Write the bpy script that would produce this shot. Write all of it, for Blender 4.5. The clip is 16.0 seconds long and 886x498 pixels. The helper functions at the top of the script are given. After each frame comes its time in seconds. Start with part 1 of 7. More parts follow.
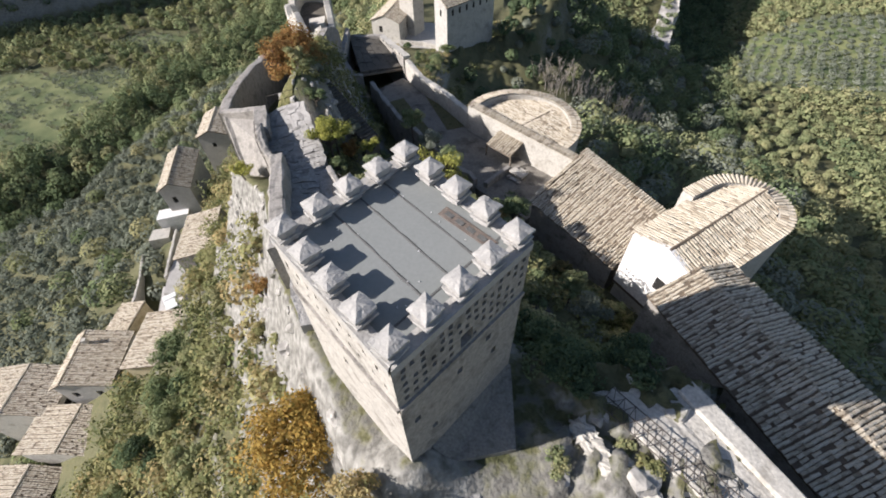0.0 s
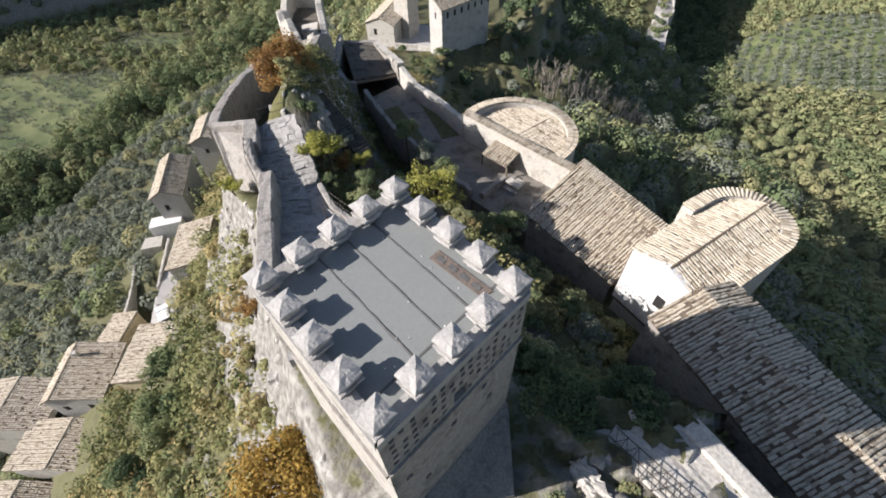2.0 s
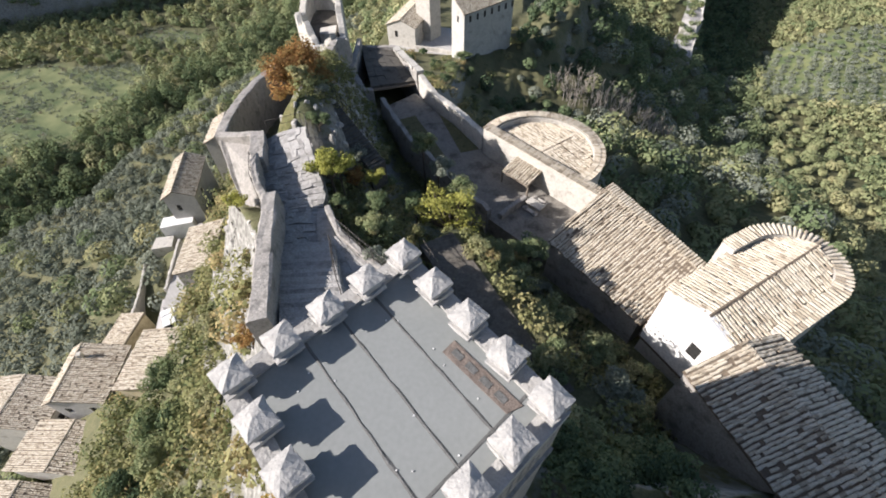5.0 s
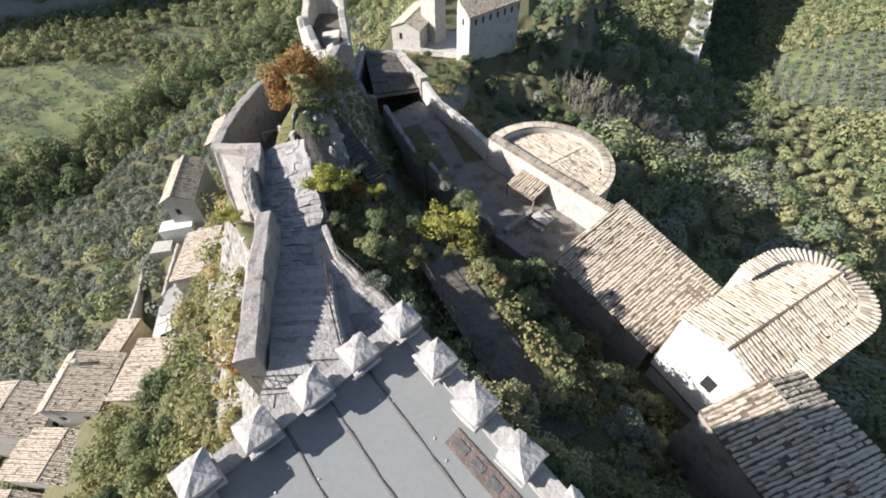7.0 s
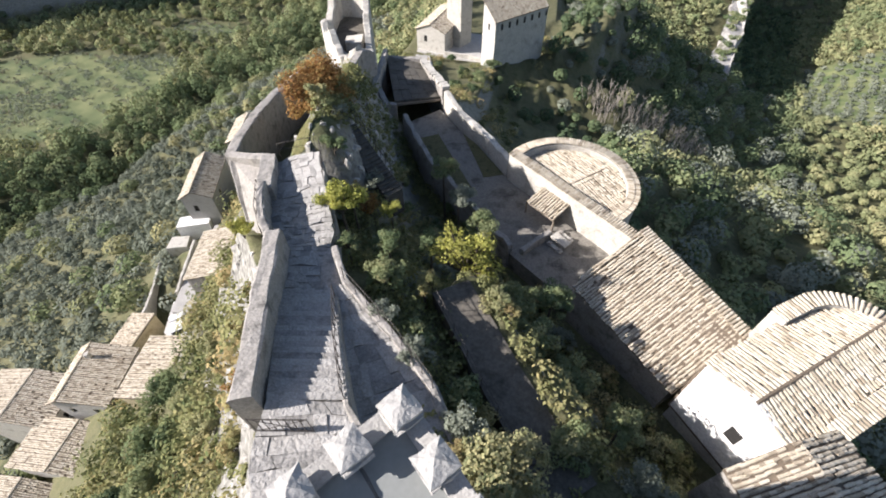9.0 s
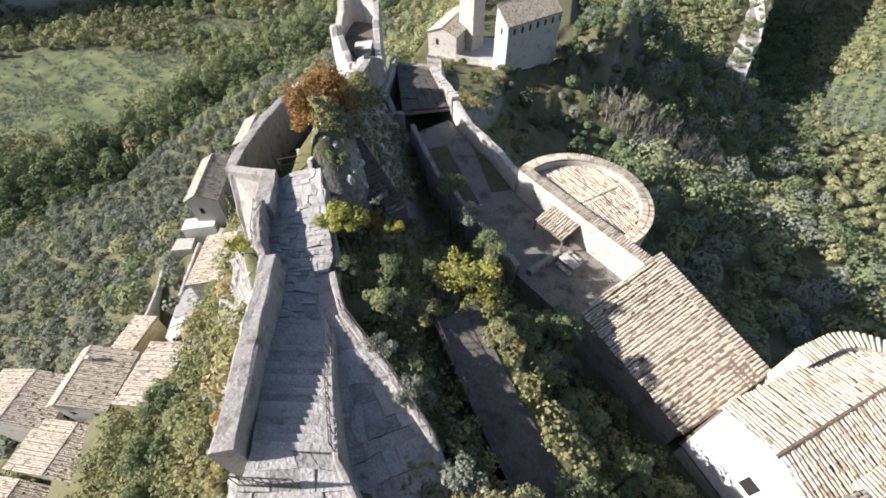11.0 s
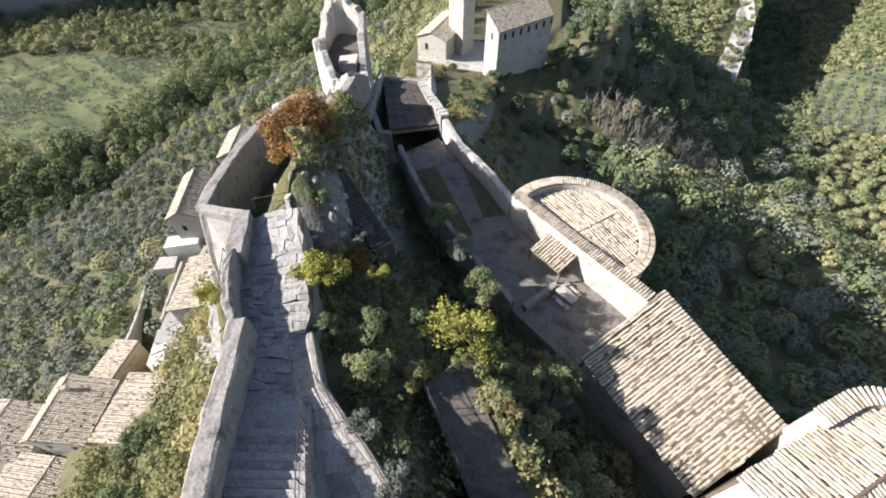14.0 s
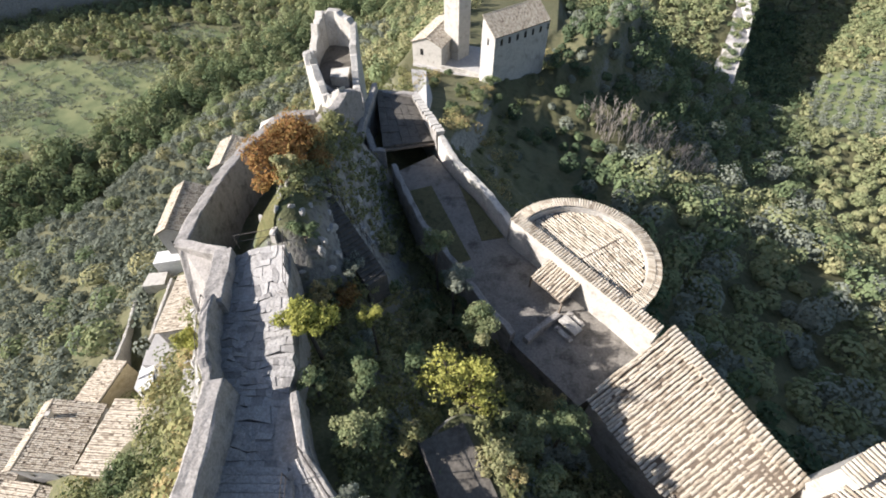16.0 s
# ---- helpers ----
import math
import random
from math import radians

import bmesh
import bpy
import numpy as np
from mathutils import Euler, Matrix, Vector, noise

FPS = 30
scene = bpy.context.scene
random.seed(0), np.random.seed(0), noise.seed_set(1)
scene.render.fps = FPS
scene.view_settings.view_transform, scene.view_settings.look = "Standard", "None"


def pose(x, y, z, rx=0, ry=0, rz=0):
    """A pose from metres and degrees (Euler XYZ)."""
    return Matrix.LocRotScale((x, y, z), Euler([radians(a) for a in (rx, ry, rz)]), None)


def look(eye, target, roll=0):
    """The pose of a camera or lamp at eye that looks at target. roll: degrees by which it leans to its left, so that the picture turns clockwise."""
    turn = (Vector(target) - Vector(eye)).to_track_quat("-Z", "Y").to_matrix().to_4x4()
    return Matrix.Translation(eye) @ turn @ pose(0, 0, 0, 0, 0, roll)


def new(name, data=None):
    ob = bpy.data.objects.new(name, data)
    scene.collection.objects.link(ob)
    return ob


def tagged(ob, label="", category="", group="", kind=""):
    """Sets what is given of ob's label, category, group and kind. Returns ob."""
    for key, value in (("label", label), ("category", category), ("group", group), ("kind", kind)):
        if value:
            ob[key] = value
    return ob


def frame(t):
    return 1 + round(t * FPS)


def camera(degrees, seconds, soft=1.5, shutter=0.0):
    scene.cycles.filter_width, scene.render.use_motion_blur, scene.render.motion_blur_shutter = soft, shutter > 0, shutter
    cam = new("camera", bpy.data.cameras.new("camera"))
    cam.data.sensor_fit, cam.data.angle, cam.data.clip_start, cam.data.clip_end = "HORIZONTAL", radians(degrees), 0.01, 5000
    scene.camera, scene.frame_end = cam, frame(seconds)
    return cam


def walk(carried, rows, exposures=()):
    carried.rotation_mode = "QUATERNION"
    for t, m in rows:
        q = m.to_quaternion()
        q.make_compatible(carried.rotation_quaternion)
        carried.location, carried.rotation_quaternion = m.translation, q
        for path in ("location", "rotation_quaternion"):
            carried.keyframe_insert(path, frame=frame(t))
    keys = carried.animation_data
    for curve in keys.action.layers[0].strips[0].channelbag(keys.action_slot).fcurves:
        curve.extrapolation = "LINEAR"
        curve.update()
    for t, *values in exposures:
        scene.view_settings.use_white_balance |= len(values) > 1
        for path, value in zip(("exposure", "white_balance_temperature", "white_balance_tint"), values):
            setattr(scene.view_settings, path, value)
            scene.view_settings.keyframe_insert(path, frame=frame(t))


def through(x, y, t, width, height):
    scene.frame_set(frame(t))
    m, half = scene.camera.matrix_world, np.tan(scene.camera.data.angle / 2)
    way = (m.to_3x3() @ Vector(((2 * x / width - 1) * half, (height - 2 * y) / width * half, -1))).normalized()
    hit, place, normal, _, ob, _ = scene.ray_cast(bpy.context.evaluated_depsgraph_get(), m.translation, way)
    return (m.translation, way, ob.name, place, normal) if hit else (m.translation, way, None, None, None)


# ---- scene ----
cam = camera(89.1, 16.0, soft=1.9)
PATH = [
    (0, (0.449, 0.28, 45.086), (0.325, 1.573, 43.565), -1.8),
    (0.5, (0.483, 0.544, 45.151), (0.372, 1.836, 43.629), -1.8),
    (1, (0.497, 0.863, 45.238), (0.389, 2.155, 43.715), -1.8),
    (1.5, (0.494, 1.185, 45.288), (0.386, 2.478, 43.767), -1.8),
    (2, (0.489, 1.576, 45.274), (0.378, 2.868, 43.752), -1.8),
    (2.5, (0.463, 1.968, 45.227), (0.346, 3.261, 43.705), -1.7),
    (3, (0.407, 2.441, 45.122), (0.271, 3.733, 43.601), -1.6),
    (3.5, (0.342, 2.882, 45.027), (0.194, 4.174, 43.507), -1.5),
    (4, (0.282, 3.349, 44.931), (0.124, 4.639, 43.411), -1.6),
    (6.5, (0.001, 5.474, 44.706), (-0.176, 6.762, 43.187), -1.2),
    (7, (-0.056, 5.897, 44.685), (-0.234, 7.185, 43.166), -1.1),
    (7.5, (-0.099, 6.292, 44.719), (-0.281, 7.579, 43.198), -1.0),
    (8, (-0.152, 6.737, 44.707), (-0.349, 8.022, 43.187), -0.9),
    (8.5, (-0.17, 7.135, 44.786), (-0.39, 8.415, 43.266), -0.8),
    (9, (-0.2, 7.561, 44.784), (-0.446, 8.839, 43.265), -0.7),
    (11.5, (-0.389, 9.795, 44.912), (-0.667, 11.065, 43.392), -0.4),
    (12, (-0.441, 10.308, 44.928), (-0.715, 11.578, 43.407), -0.3),
    (12.5, (-0.501, 10.803, 44.953), (-0.766, 12.074, 43.432), -0.4),
    (13, (-0.579, 11.366, 45.004), (-0.837, 12.636, 43.48), -0.4),
    (13.5, (-0.658, 11.903, 45.073), (-0.909, 13.172, 43.547), -0.4),
    (14, (-0.721, 12.473, 45.079), (-0.97, 13.743, 43.555), -0.3),
    (14.5, (-0.786, 13.046, 45.103), (-1.031, 14.318, 43.579), -0.4),
    (15, (-0.926, 13.689, 45.099), (-1.167, 14.962, 43.574), -0.3),
    (15.5, (-1.011, 14.289, 45.124), (-1.251, 15.563, 43.601), -0.4),
    (16, (-1.116, 14.966, 45.142), (-1.354, 16.239, 43.618), -0.4),
]
walk(cam, [(t, look(eye, target, roll)) for t, eye, target, roll in PATH],
     [(0.0, 0.80, 6350, 15.0), (4.0, 0.92, 6350, 15.0), (8.5, 1.16, 6350, 15.0), (12.5, 1.18, 6350, 15.0), (16.0, 1.18, 6350, 15.0)])

# ---- light ----
SUN_AZ = math.atan2(-0.9636, -0.267)      # heading of the sun, from +y towards +x
SUN_EL = radians(29.5)
world = bpy.data.worlds.new("sky")
scene.world = world
world.use_nodes = True
sky = world.node_tree.nodes.new("ShaderNodeTexSky")
sky.sky_type, sky.sun_disc = "NISHITA", False
sky.sun_elevation, sky.sun_rotation = SUN_EL, SUN_AZ % (2 * math.pi)
world.node_tree.links.new(sky.outputs[0], world.node_tree.nodes["Background"].inputs[0])
world.node_tree.nodes["Background"].inputs[1].default_value = 0.066
sun = new("sun", bpy.data.lights.new("sun", "SUN"))
sun.data.energy, sun.data.angle, sun.data.color = 4.7, radians(0.53), (1.0, 0.95, 0.88)
sun_dir = Vector((math.sin(SUN_AZ) * math.cos(SUN_EL), math.cos(SUN_AZ) * math.cos(SUN_EL), math.sin(SUN_EL)))
sun.matrix_world = look(sun_dir * 200, (0, 0, 0))


# ---- materials ----
def mat(name, ramp, scale, rough=0.9, bump=0.3, detail=8, fine=None, island=0.0, spots=None, attr=None, wave=None, bump_scale=None, grain=0.85):
    """A weathered surface: a colour ramp over noise, a finer noise over it, variation from piece to piece, patches and relief."""
    m = bpy.data.materials.new(name)
    m.use_nodes = True
    n, l = m.node_tree.nodes, m.node_tree.links
    b = n["Principled BSDF"]
    b.inputs["Roughness"].default_value = rough
    b.inputs["Specular IOR Level"].default_value = 0.25
    co = n.new("ShaderNodeTexCoord")
    geo = n.new("ShaderNodeNewGeometry")
    src = geo.outputs["Position"]
    t1 = n.new("ShaderNodeTexNoise")
    t1.inputs["Scale"].default_value, t1.inputs["Detail"].default_value = scale, detail
    t1.inputs["Roughness"].default_value = 0.65
    l.new(src, t1.inputs["Vector"])
    value = t1.outputs["Fac"]
    if island:
        ob = n.new("ShaderNodeObjectInfo")
        add = n.new("ShaderNodeMath")
        add.operation = "ADD"
        l.new(geo.outputs["Random Per Island"], add.inputs[0])
        l.new(ob.outputs["Random"], add.inputs[1])
        fr = n.new("ShaderNodeMath")
        fr.operation = "FRACT"
        l.new(add.outputs[0], fr.inputs[0])
        mx = n.new("ShaderNodeMix")
        mx.inputs[0].default_value = island
        l.new(value, mx.inputs[2])
        l.new(fr.outputs[0], mx.inputs[3])
        value = mx.outputs[0]
    cr = n.new("ShaderNodeValToRGB")
    els = cr.color_ramp.elements
    lo, hi = (0.12, 0.88) if island > 0.4 else (0.3, 0.72)
    for i, c in enumerate(ramp):
        e = els[i] if i < 2 else els.new(0.5)
        e.color = (*c, 1)
    for i, e in enumerate(sorted(els, key=lambda q: 0)):
        e.position = lo + (hi - lo) * i / (len(ramp) - 1)
    l.new(value, cr.inputs[0])
    colour = cr.outputs[0]
    t2 = n.new("ShaderNodeTexNoise")
    t2.inputs["Scale"].default_value, t2.inputs["Detail"].default_value = fine or scale * 9, 6
    l.new(src, t2.inputs["Vector"])
    mr = n.new("ShaderNodeMapRange")
    mr.inputs[1].default_value, mr.inputs[2].default_value, mr.inputs[3].default_value, mr.inputs[4].default_value = 0.25, 0.75, 0.7, 1.3
    l.new(t2.outputs["Fac"], mr.inputs[0])
    mul = n.new("ShaderNodeMix")
    mul.data_type, mul.blend_type = "RGBA", "MULTIPLY"
    mul.inputs[0].default_value = grain
    l.new(colour, mul.inputs[6])
    l.new(mr.outputs[0], mul.inputs[7])
    colour = mul.outputs[2]
    for sc, lo2, hi2, tint, amount in spots or ():
        t3 = n.new("ShaderNodeTexNoise")
        t3.inputs["Scale"].default_value, t3.inputs["Detail"].default_value = sc, 7
        t3.inputs["Roughness"].default_value = 0.7
        l.new(src, t3.inputs["Vector"])
        mp = n.new("ShaderNodeMapRange")
        mp.inputs[1].default_value, mp.inputs[2].default_value, mp.inputs[4].default_value = lo2, hi2, amount
        l.new(t3.outputs["Fac"], mp.inputs[0])
        m3 = n.new("ShaderNodeMix")
        m3.data_type = "RGBA"
        l.new(mp.outputs[0], m3.inputs[0])
        l.new(colour, m3.inputs[6])
        m3.inputs[7].default_value = (*tint, 1)
        colour = m3.outputs[2]
    l.new(colour, b.inputs["Base Color"])
    if bump:
        t4 = n.new("ShaderNodeTexNoise")
        t4.inputs["Scale"].default_value, t4.inputs["Detail"].default_value = bump_scale or scale * 4, 8
        l.new(src, t4.inputs["Vector"])
        bp = n.new("ShaderNodeBump")
        bp.inputs["Strength"].default_value, bp.inputs["Distance"].default_value = bump, 0.08
        l.new(t4.outputs["Fac"], bp.inputs["Height"])
        l.new(bp.outputs[0], b.inputs["Normal"])
    return m


def leaf_mat(name, ramp, spread=0.5, through=0.24):
    """Leaves: colour by tree (the tint attribute) and by leaf, lit from both sides."""
    m = bpy.data.materials.new(name)
    m.use_nodes = True
    n, l = m.node_tree.nodes, m.node_tree.links
    n.remove(n["Principled BSDF"])
    at = n.new("ShaderNodeAttribute")
    at.attribute_name = "tint"
    geo = n.new("ShaderNodeNewGeometry")
    sub = n.new("ShaderNodeMath")
    sub.operation = "SUBTRACT"
    sub.inputs[1].default_value = 0.5
    l.new(geo.outputs["Random Per Island"], sub.inputs[0])
    mad = n.new("ShaderNodeMath")
    mad.operation = "MULTIPLY_ADD"
    mad.inputs[1].default_value = spread
    l.new(sub.outputs[0], mad.inputs[0])
    l.new(at.outputs["Fac"], mad.inputs[2])
    cr = n.new("ShaderNodeValToRGB")
    els = cr.color_ramp.elements
    for i, c in enumerate(ramp):
        e = els[i] if i < 2 else els.new(0.5)
        e.color = (*c, 1)
    for i, e in enumerate(els):
        e.position = i / (len(ramp) - 1)
    l.new(mad.outputs[0], cr.inputs[0])
    d, t, mx = n.new("ShaderNodeBsdfDiffuse"), n.new("ShaderNodeBsdfTranslucent"), n.new("ShaderNodeMixShader")
    l.new(cr.outputs[0], d.inputs[0])
    l.new(cr.outputs[0], t.inputs[0])
    mx.inputs[0].default_value = through
    l.new(d.outputs[0], mx.inputs[1])
    l.new(t.outputs[0], mx.inputs[2])
    l.new(mx.outputs[0], n["Material Output"].inputs[0])
    return m


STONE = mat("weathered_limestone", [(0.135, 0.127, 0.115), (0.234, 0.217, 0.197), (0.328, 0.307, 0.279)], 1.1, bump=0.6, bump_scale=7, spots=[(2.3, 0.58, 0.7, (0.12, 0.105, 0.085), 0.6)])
PALE = mat("pale_lime_render", [(0.308, 0.284, 0.243), (0.421, 0.397, 0.348), (0.486, 0.462, 0.413)], 0.9, bump=0.35, bump_scale=9, spots=[(1.7, 0.6, 0.74, (0.33, 0.29, 0.23), 0.5)])
WHITE = mat("white_plaster", [(0.636, 0.619, 0.576), (0.688, 0.679, 0.654), (0.714, 0.705, 0.688)], 0.7, bump=0.12, bump_scale=12)
CAPSTONE = mat("merlon_mortar", [(0.315, 0.305, 0.285), (0.355, 0.342, 0.32), (0.395, 0.382, 0.36)], 2.3, bump=0.4, bump_scale=14, spots=[(2.1, 0.62, 0.8, (0.25, 0.235, 0.20), 0.35)], grain=0.4)
FELT = mat("grey_roofing_felt", [(0.215, 0.226, 0.216), (0.222, 0.233, 0.223), (0.23, 0.24, 0.23)], 0.5, rough=0.75, bump=0.02, bump_scale=30, fine=11, grain=0.22)
# Darker masonry than STONE, for the tower's scarp
DARKSTONE = mat("dark_masonry", [(0.085, 0.082, 0.075), (0.15, 0.145, 0.132), (0.22, 0.21, 0.19)], 1.4, bump=0.7, bump_scale=8, spots=[(2.0, 0.56, 0.7, (0.07, 0.07, 0.05), 0.6)])
# Lighter limestone with the sun put into its colour, for the tower's left face
TOWERLIT = mat("sunlit_limestone", [(0.22, 0.205, 0.18), (0.34, 0.315, 0.28), (0.44, 0.415, 0.375)], 1.3, bump=0.6, bump_scale=8, spots=[(2.6, 0.58, 0.7, (0.16, 0.14, 0.115), 0.6)])
SEAM = mat("felt_seam_tar", [(0.09, 0.09, 0.085), (0.14, 0.14, 0.135)], 3.0, rough=0.8)
RUST = mat("brown_stain_mat", [(0.13, 0.105, 0.09), (0.20, 0.165, 0.14)], 4.0, bump=0.4)
TILE = mat("old_clay_tile", [(0.20, 0.16, 0.115), (0.385, 0.325, 0.24), (0.47, 0.41, 0.315), (0.55, 0.495, 0.40)], 2.5, bump=0.35, bump_scale=18, island=0.62, spots=[(1.1, 0.58, 0.7, (0.15, 0.125, 0.10), 0.5), (5.0, 0.6, 0.7, (0.62, 0.58, 0.50), 0.5)])
TILEBED = mat("tile_bed", [(0.10, 0.08, 0.06), (0.19, 0.15, 0.11)], 4.0)
PAVE = mat("grey_flagstone", [(0.22, 0.212, 0.20), (0.315, 0.302, 0.282), (0.39, 0.376, 0.354)], 1.7, bump=1.0, bump_scale=7, island=0.4, spots=[(1.9, 0.55, 0.68, (0.12, 0.115, 0.10), 0.6), (0.6, 0.55, 0.7, (0.15, 0.145, 0.12), 0.4)])
ROCK = mat("limestone_rock", [(0.17, 0.16, 0.145), (0.31, 0.295, 0.265), (0.44, 0.42, 0.385)], 0.5, bump=1.0, bump_scale=2.5, fine=3.0, spots=[(0.8, 0.56, 0.66, (0.10, 0.105, 0.05), 0.8)])
CLIFF = mat("pale_cliff_limestone", [(0.16, 0.15, 0.13), (0.30, 0.285, 0.26), (0.42, 0.40, 0.37)], 0.16, bump=1.0, bump_scale=0.9, fine=1.4, spots=[(0.12, 0.58, 0.68, (0.10, 0.105, 0.05), 0.8)])
OCHRE = mat("ochre_plaster", [(0.38, 0.30, 0.17), (0.50, 0.41, 0.25), (0.56, 0.48, 0.32)], 0.8, bump=0.2, spots=[(1.5, 0.6, 0.75, (0.28, 0.23, 0.16), 0.5)])
CHURCHWALL = mat("weathered_church_stone", [(0.30, 0.285, 0.26), (0.40, 0.385, 0.355), (0.47, 0.455, 0.42)], 0.5, bump=0.3, spots=[(0.9, 0.58, 0.72, (0.2, 0.185, 0.16), 0.5)])
GREYPLASTER = mat("grey_cement", [(0.36, 0.345, 0.325), (0.46, 0.445, 0.42)], 0.9, bump=0.25)
DARK = mat("dark_opening", [(0.02, 0.02, 0.02), (0.035, 0.033, 0.03)], 5.0)
IRON = mat("rusty_iron", [(0.05, 0.045, 0.04), (0.10, 0.085, 0.075)], 8.0, rough=0.6)
WOOD = mat("grey_timber", [(0.14, 0.115, 0.09), (0.26, 0.22, 0.175)], 5.0)
BARK = mat("bark", [(0.07, 0.055, 0.042), (0.15, 0.125, 0.10)], 6.0, bump=0.6)
CARPAINT = mat("white_car_paint", [(0.70, 0.70, 0.69), (0.74, 0.74, 0.73)], 1.0, rough=0.3, bump=0)
GLASSDARK = mat("dark_car_glass", [(0.02, 0.022, 0.025), (0.03, 0.032, 0.035)], 2.0, rough=0.08, bump=0)
RUBBER = mat("black_rubber", [(0.015, 0.015, 0.015), (0.03, 0.03, 0.03)], 5.0)
SHORTGRASS = mat("trodden_grass", [(0.05, 0.06, 0.028), (0.085, 0.09, 0.042), (0.13, 0.12, 0.06)], 1.2, bump=0.8, bump_scale=14)
COURTSOIL = mat("pale_gravel_court", [(0.085, 0.078, 0.066), (0.16, 0.148, 0.128), (0.235, 0.218, 0.19)], 0.8, bump=0.5, bump_scale=8)
LAWN = mat("short_grass", [(0.102, 0.128, 0.051), (0.170, 0.196, 0.076), (0.272, 0.255, 0.119)], 1.2, bump=0.8, bump_scale=14)
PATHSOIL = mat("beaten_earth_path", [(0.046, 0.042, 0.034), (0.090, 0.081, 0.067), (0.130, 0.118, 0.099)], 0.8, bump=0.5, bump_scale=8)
GOLD = leaf_mat("golden_foliage", [(0.13, 0.135, 0.045), (0.25, 0.17, 0.05), (0.37, 0.22, 0.06), (0.40, 0.29, 0.085)], 0.75)
FOLIAGE = leaf_mat("woodland_foliage", [(0.064, 0.095, 0.056), (0.108, 0.157, 0.084), (0.176, 0.223, 0.112), (0.274, 0.294, 0.151), (0.392, 0.356, 0.19)], 0.14)
OLIVE = leaf_mat("olive_foliage", [(0.118, 0.138, 0.102), (0.165, 0.186, 0.142), (0.215, 0.236, 0.184), (0.275, 0.296, 0.232)], 0.15)
SCRUB = leaf_mat("scrub_foliage", [(0.074, 0.1, 0.048), (0.137, 0.168, 0.071), (0.226, 0.235, 0.106), (0.326, 0.3, 0.144), (0.42, 0.32, 0.161)], 0.2)
AUTUMN = leaf_mat("autumn_foliage", [(0.15, 0.07, 0.035), (0.27, 0.12, 0.05), (0.34, 0.18, 0.07), (0.36, 0.26, 0.10)], 0.7)
TWIG = mat("bare_twigs", [(0.30, 0.265, 0.225), (0.45, 0.405, 0.35)], 3.0, bump=0)
DRY = leaf_mat("dry_brush", [(0.12, 0.10, 0.07), (0.20, 0.17, 0.125), (0.27, 0.24, 0.18)], 0.7)
YELLOW = leaf_mat("yellow_foliage", [(0.11, 0.135, 0.04), (0.22, 0.245, 0.06), (0.36, 0.365, 0.09), (0.45, 0.43, 0.13)], 0.5)


# ---- geometry helpers ----
def mesh_object(name, verts, faces, material, parent=None, label="", smooth=False):
    me = bpy.data.meshes.new(name)
    me.from_pydata([tuple(v) for v in verts], [], [tuple(f) for f in faces])
    me.materials.append(material)
    if smooth:
        me.polygons.foreach_set("use_smooth", [True] * len(me.polygons))
    ob = new(name, me)
    ob.parent = parent
    return tagged(ob, label)


def part(name, bm, material, parent=None, label=""):
    me = bpy.data.meshes.new(name)
    bmesh.ops.recalc_face_normals(bm, faces=bm.faces)
    bm.to_mesh(me)
    bm.free()
    me.materials.append(material)
    ob = new(name, me)
    ob.parent = parent
    return tagged(ob, label)


def thing(name, label, category, group="", kind=""):
    return tagged(new(name), label, category, group, kind)


def jitter(seed, amount):
    return (random.Random(seed).random() - 0.5) * 2 * amount


def prism(bm, poly, z0, z1):
    """A solid over a plan polygon; z0 and z1 are numbers or one per corner."""
    n = len(poly)
    a = [z0] * n if not hasattr(z0, "__len__") else z0
    b = [z1] * n if not hasattr(z1, "__len__") else z1
    lo = [bm.verts.new((p[0], p[1], z)) for p, z in zip(poly, a)]
    hi = [bm.verts.new((p[0], p[1], z)) for p, z in zip(poly, b)]
    bm.faces.new(lo[::-1])
    bm.faces.new(hi)
    for i in range(n):
        j = (i + 1) % n
        bm.faces.new((lo[i], lo[j], hi[j], hi[i]))
    return bm


def block(bm, centre, size, turn=0.0):
    """An upright box by its centre, size and turn about z in degrees."""
    c, s = math.cos(radians(turn)), math.sin(radians(turn))
    hx, hy = size[0] / 2, size[1] / 2
    poly = [(centre[0] + c * x - s * y, centre[1] + s * x + c * y) for x, y in ((-hx, -hy), (hx, -hy), (hx, hy), (-hx, hy))]
    return prism(bm, poly, centre[2] - size[2] / 2, centre[2] + size[2] / 2)


def bar(bm, a, b, r, sides=6):
    """A round bar from a to b."""
    a, b = Vector(a), Vector(b)
    w = (b - a).normalized()
    u = w.orthogonal().normalized()
    v = w.cross(u)
    rings = []
    for p, rr in ((a, r), (b, r)):
        rings.append([bm.verts.new(p + (u * math.cos(k) + v * math.sin(k)) * rr) for k in [2 * math.pi * i / sides for i in range(sides)]])
    bm.faces.new(rings[0][::-1])
    bm.faces.new(rings[1])
    for i in range(sides):
        j = (i + 1) % sides
        bm.faces.new((rings[0][i], rings[0][j], rings[1][j], rings[1][i]))
    return bm


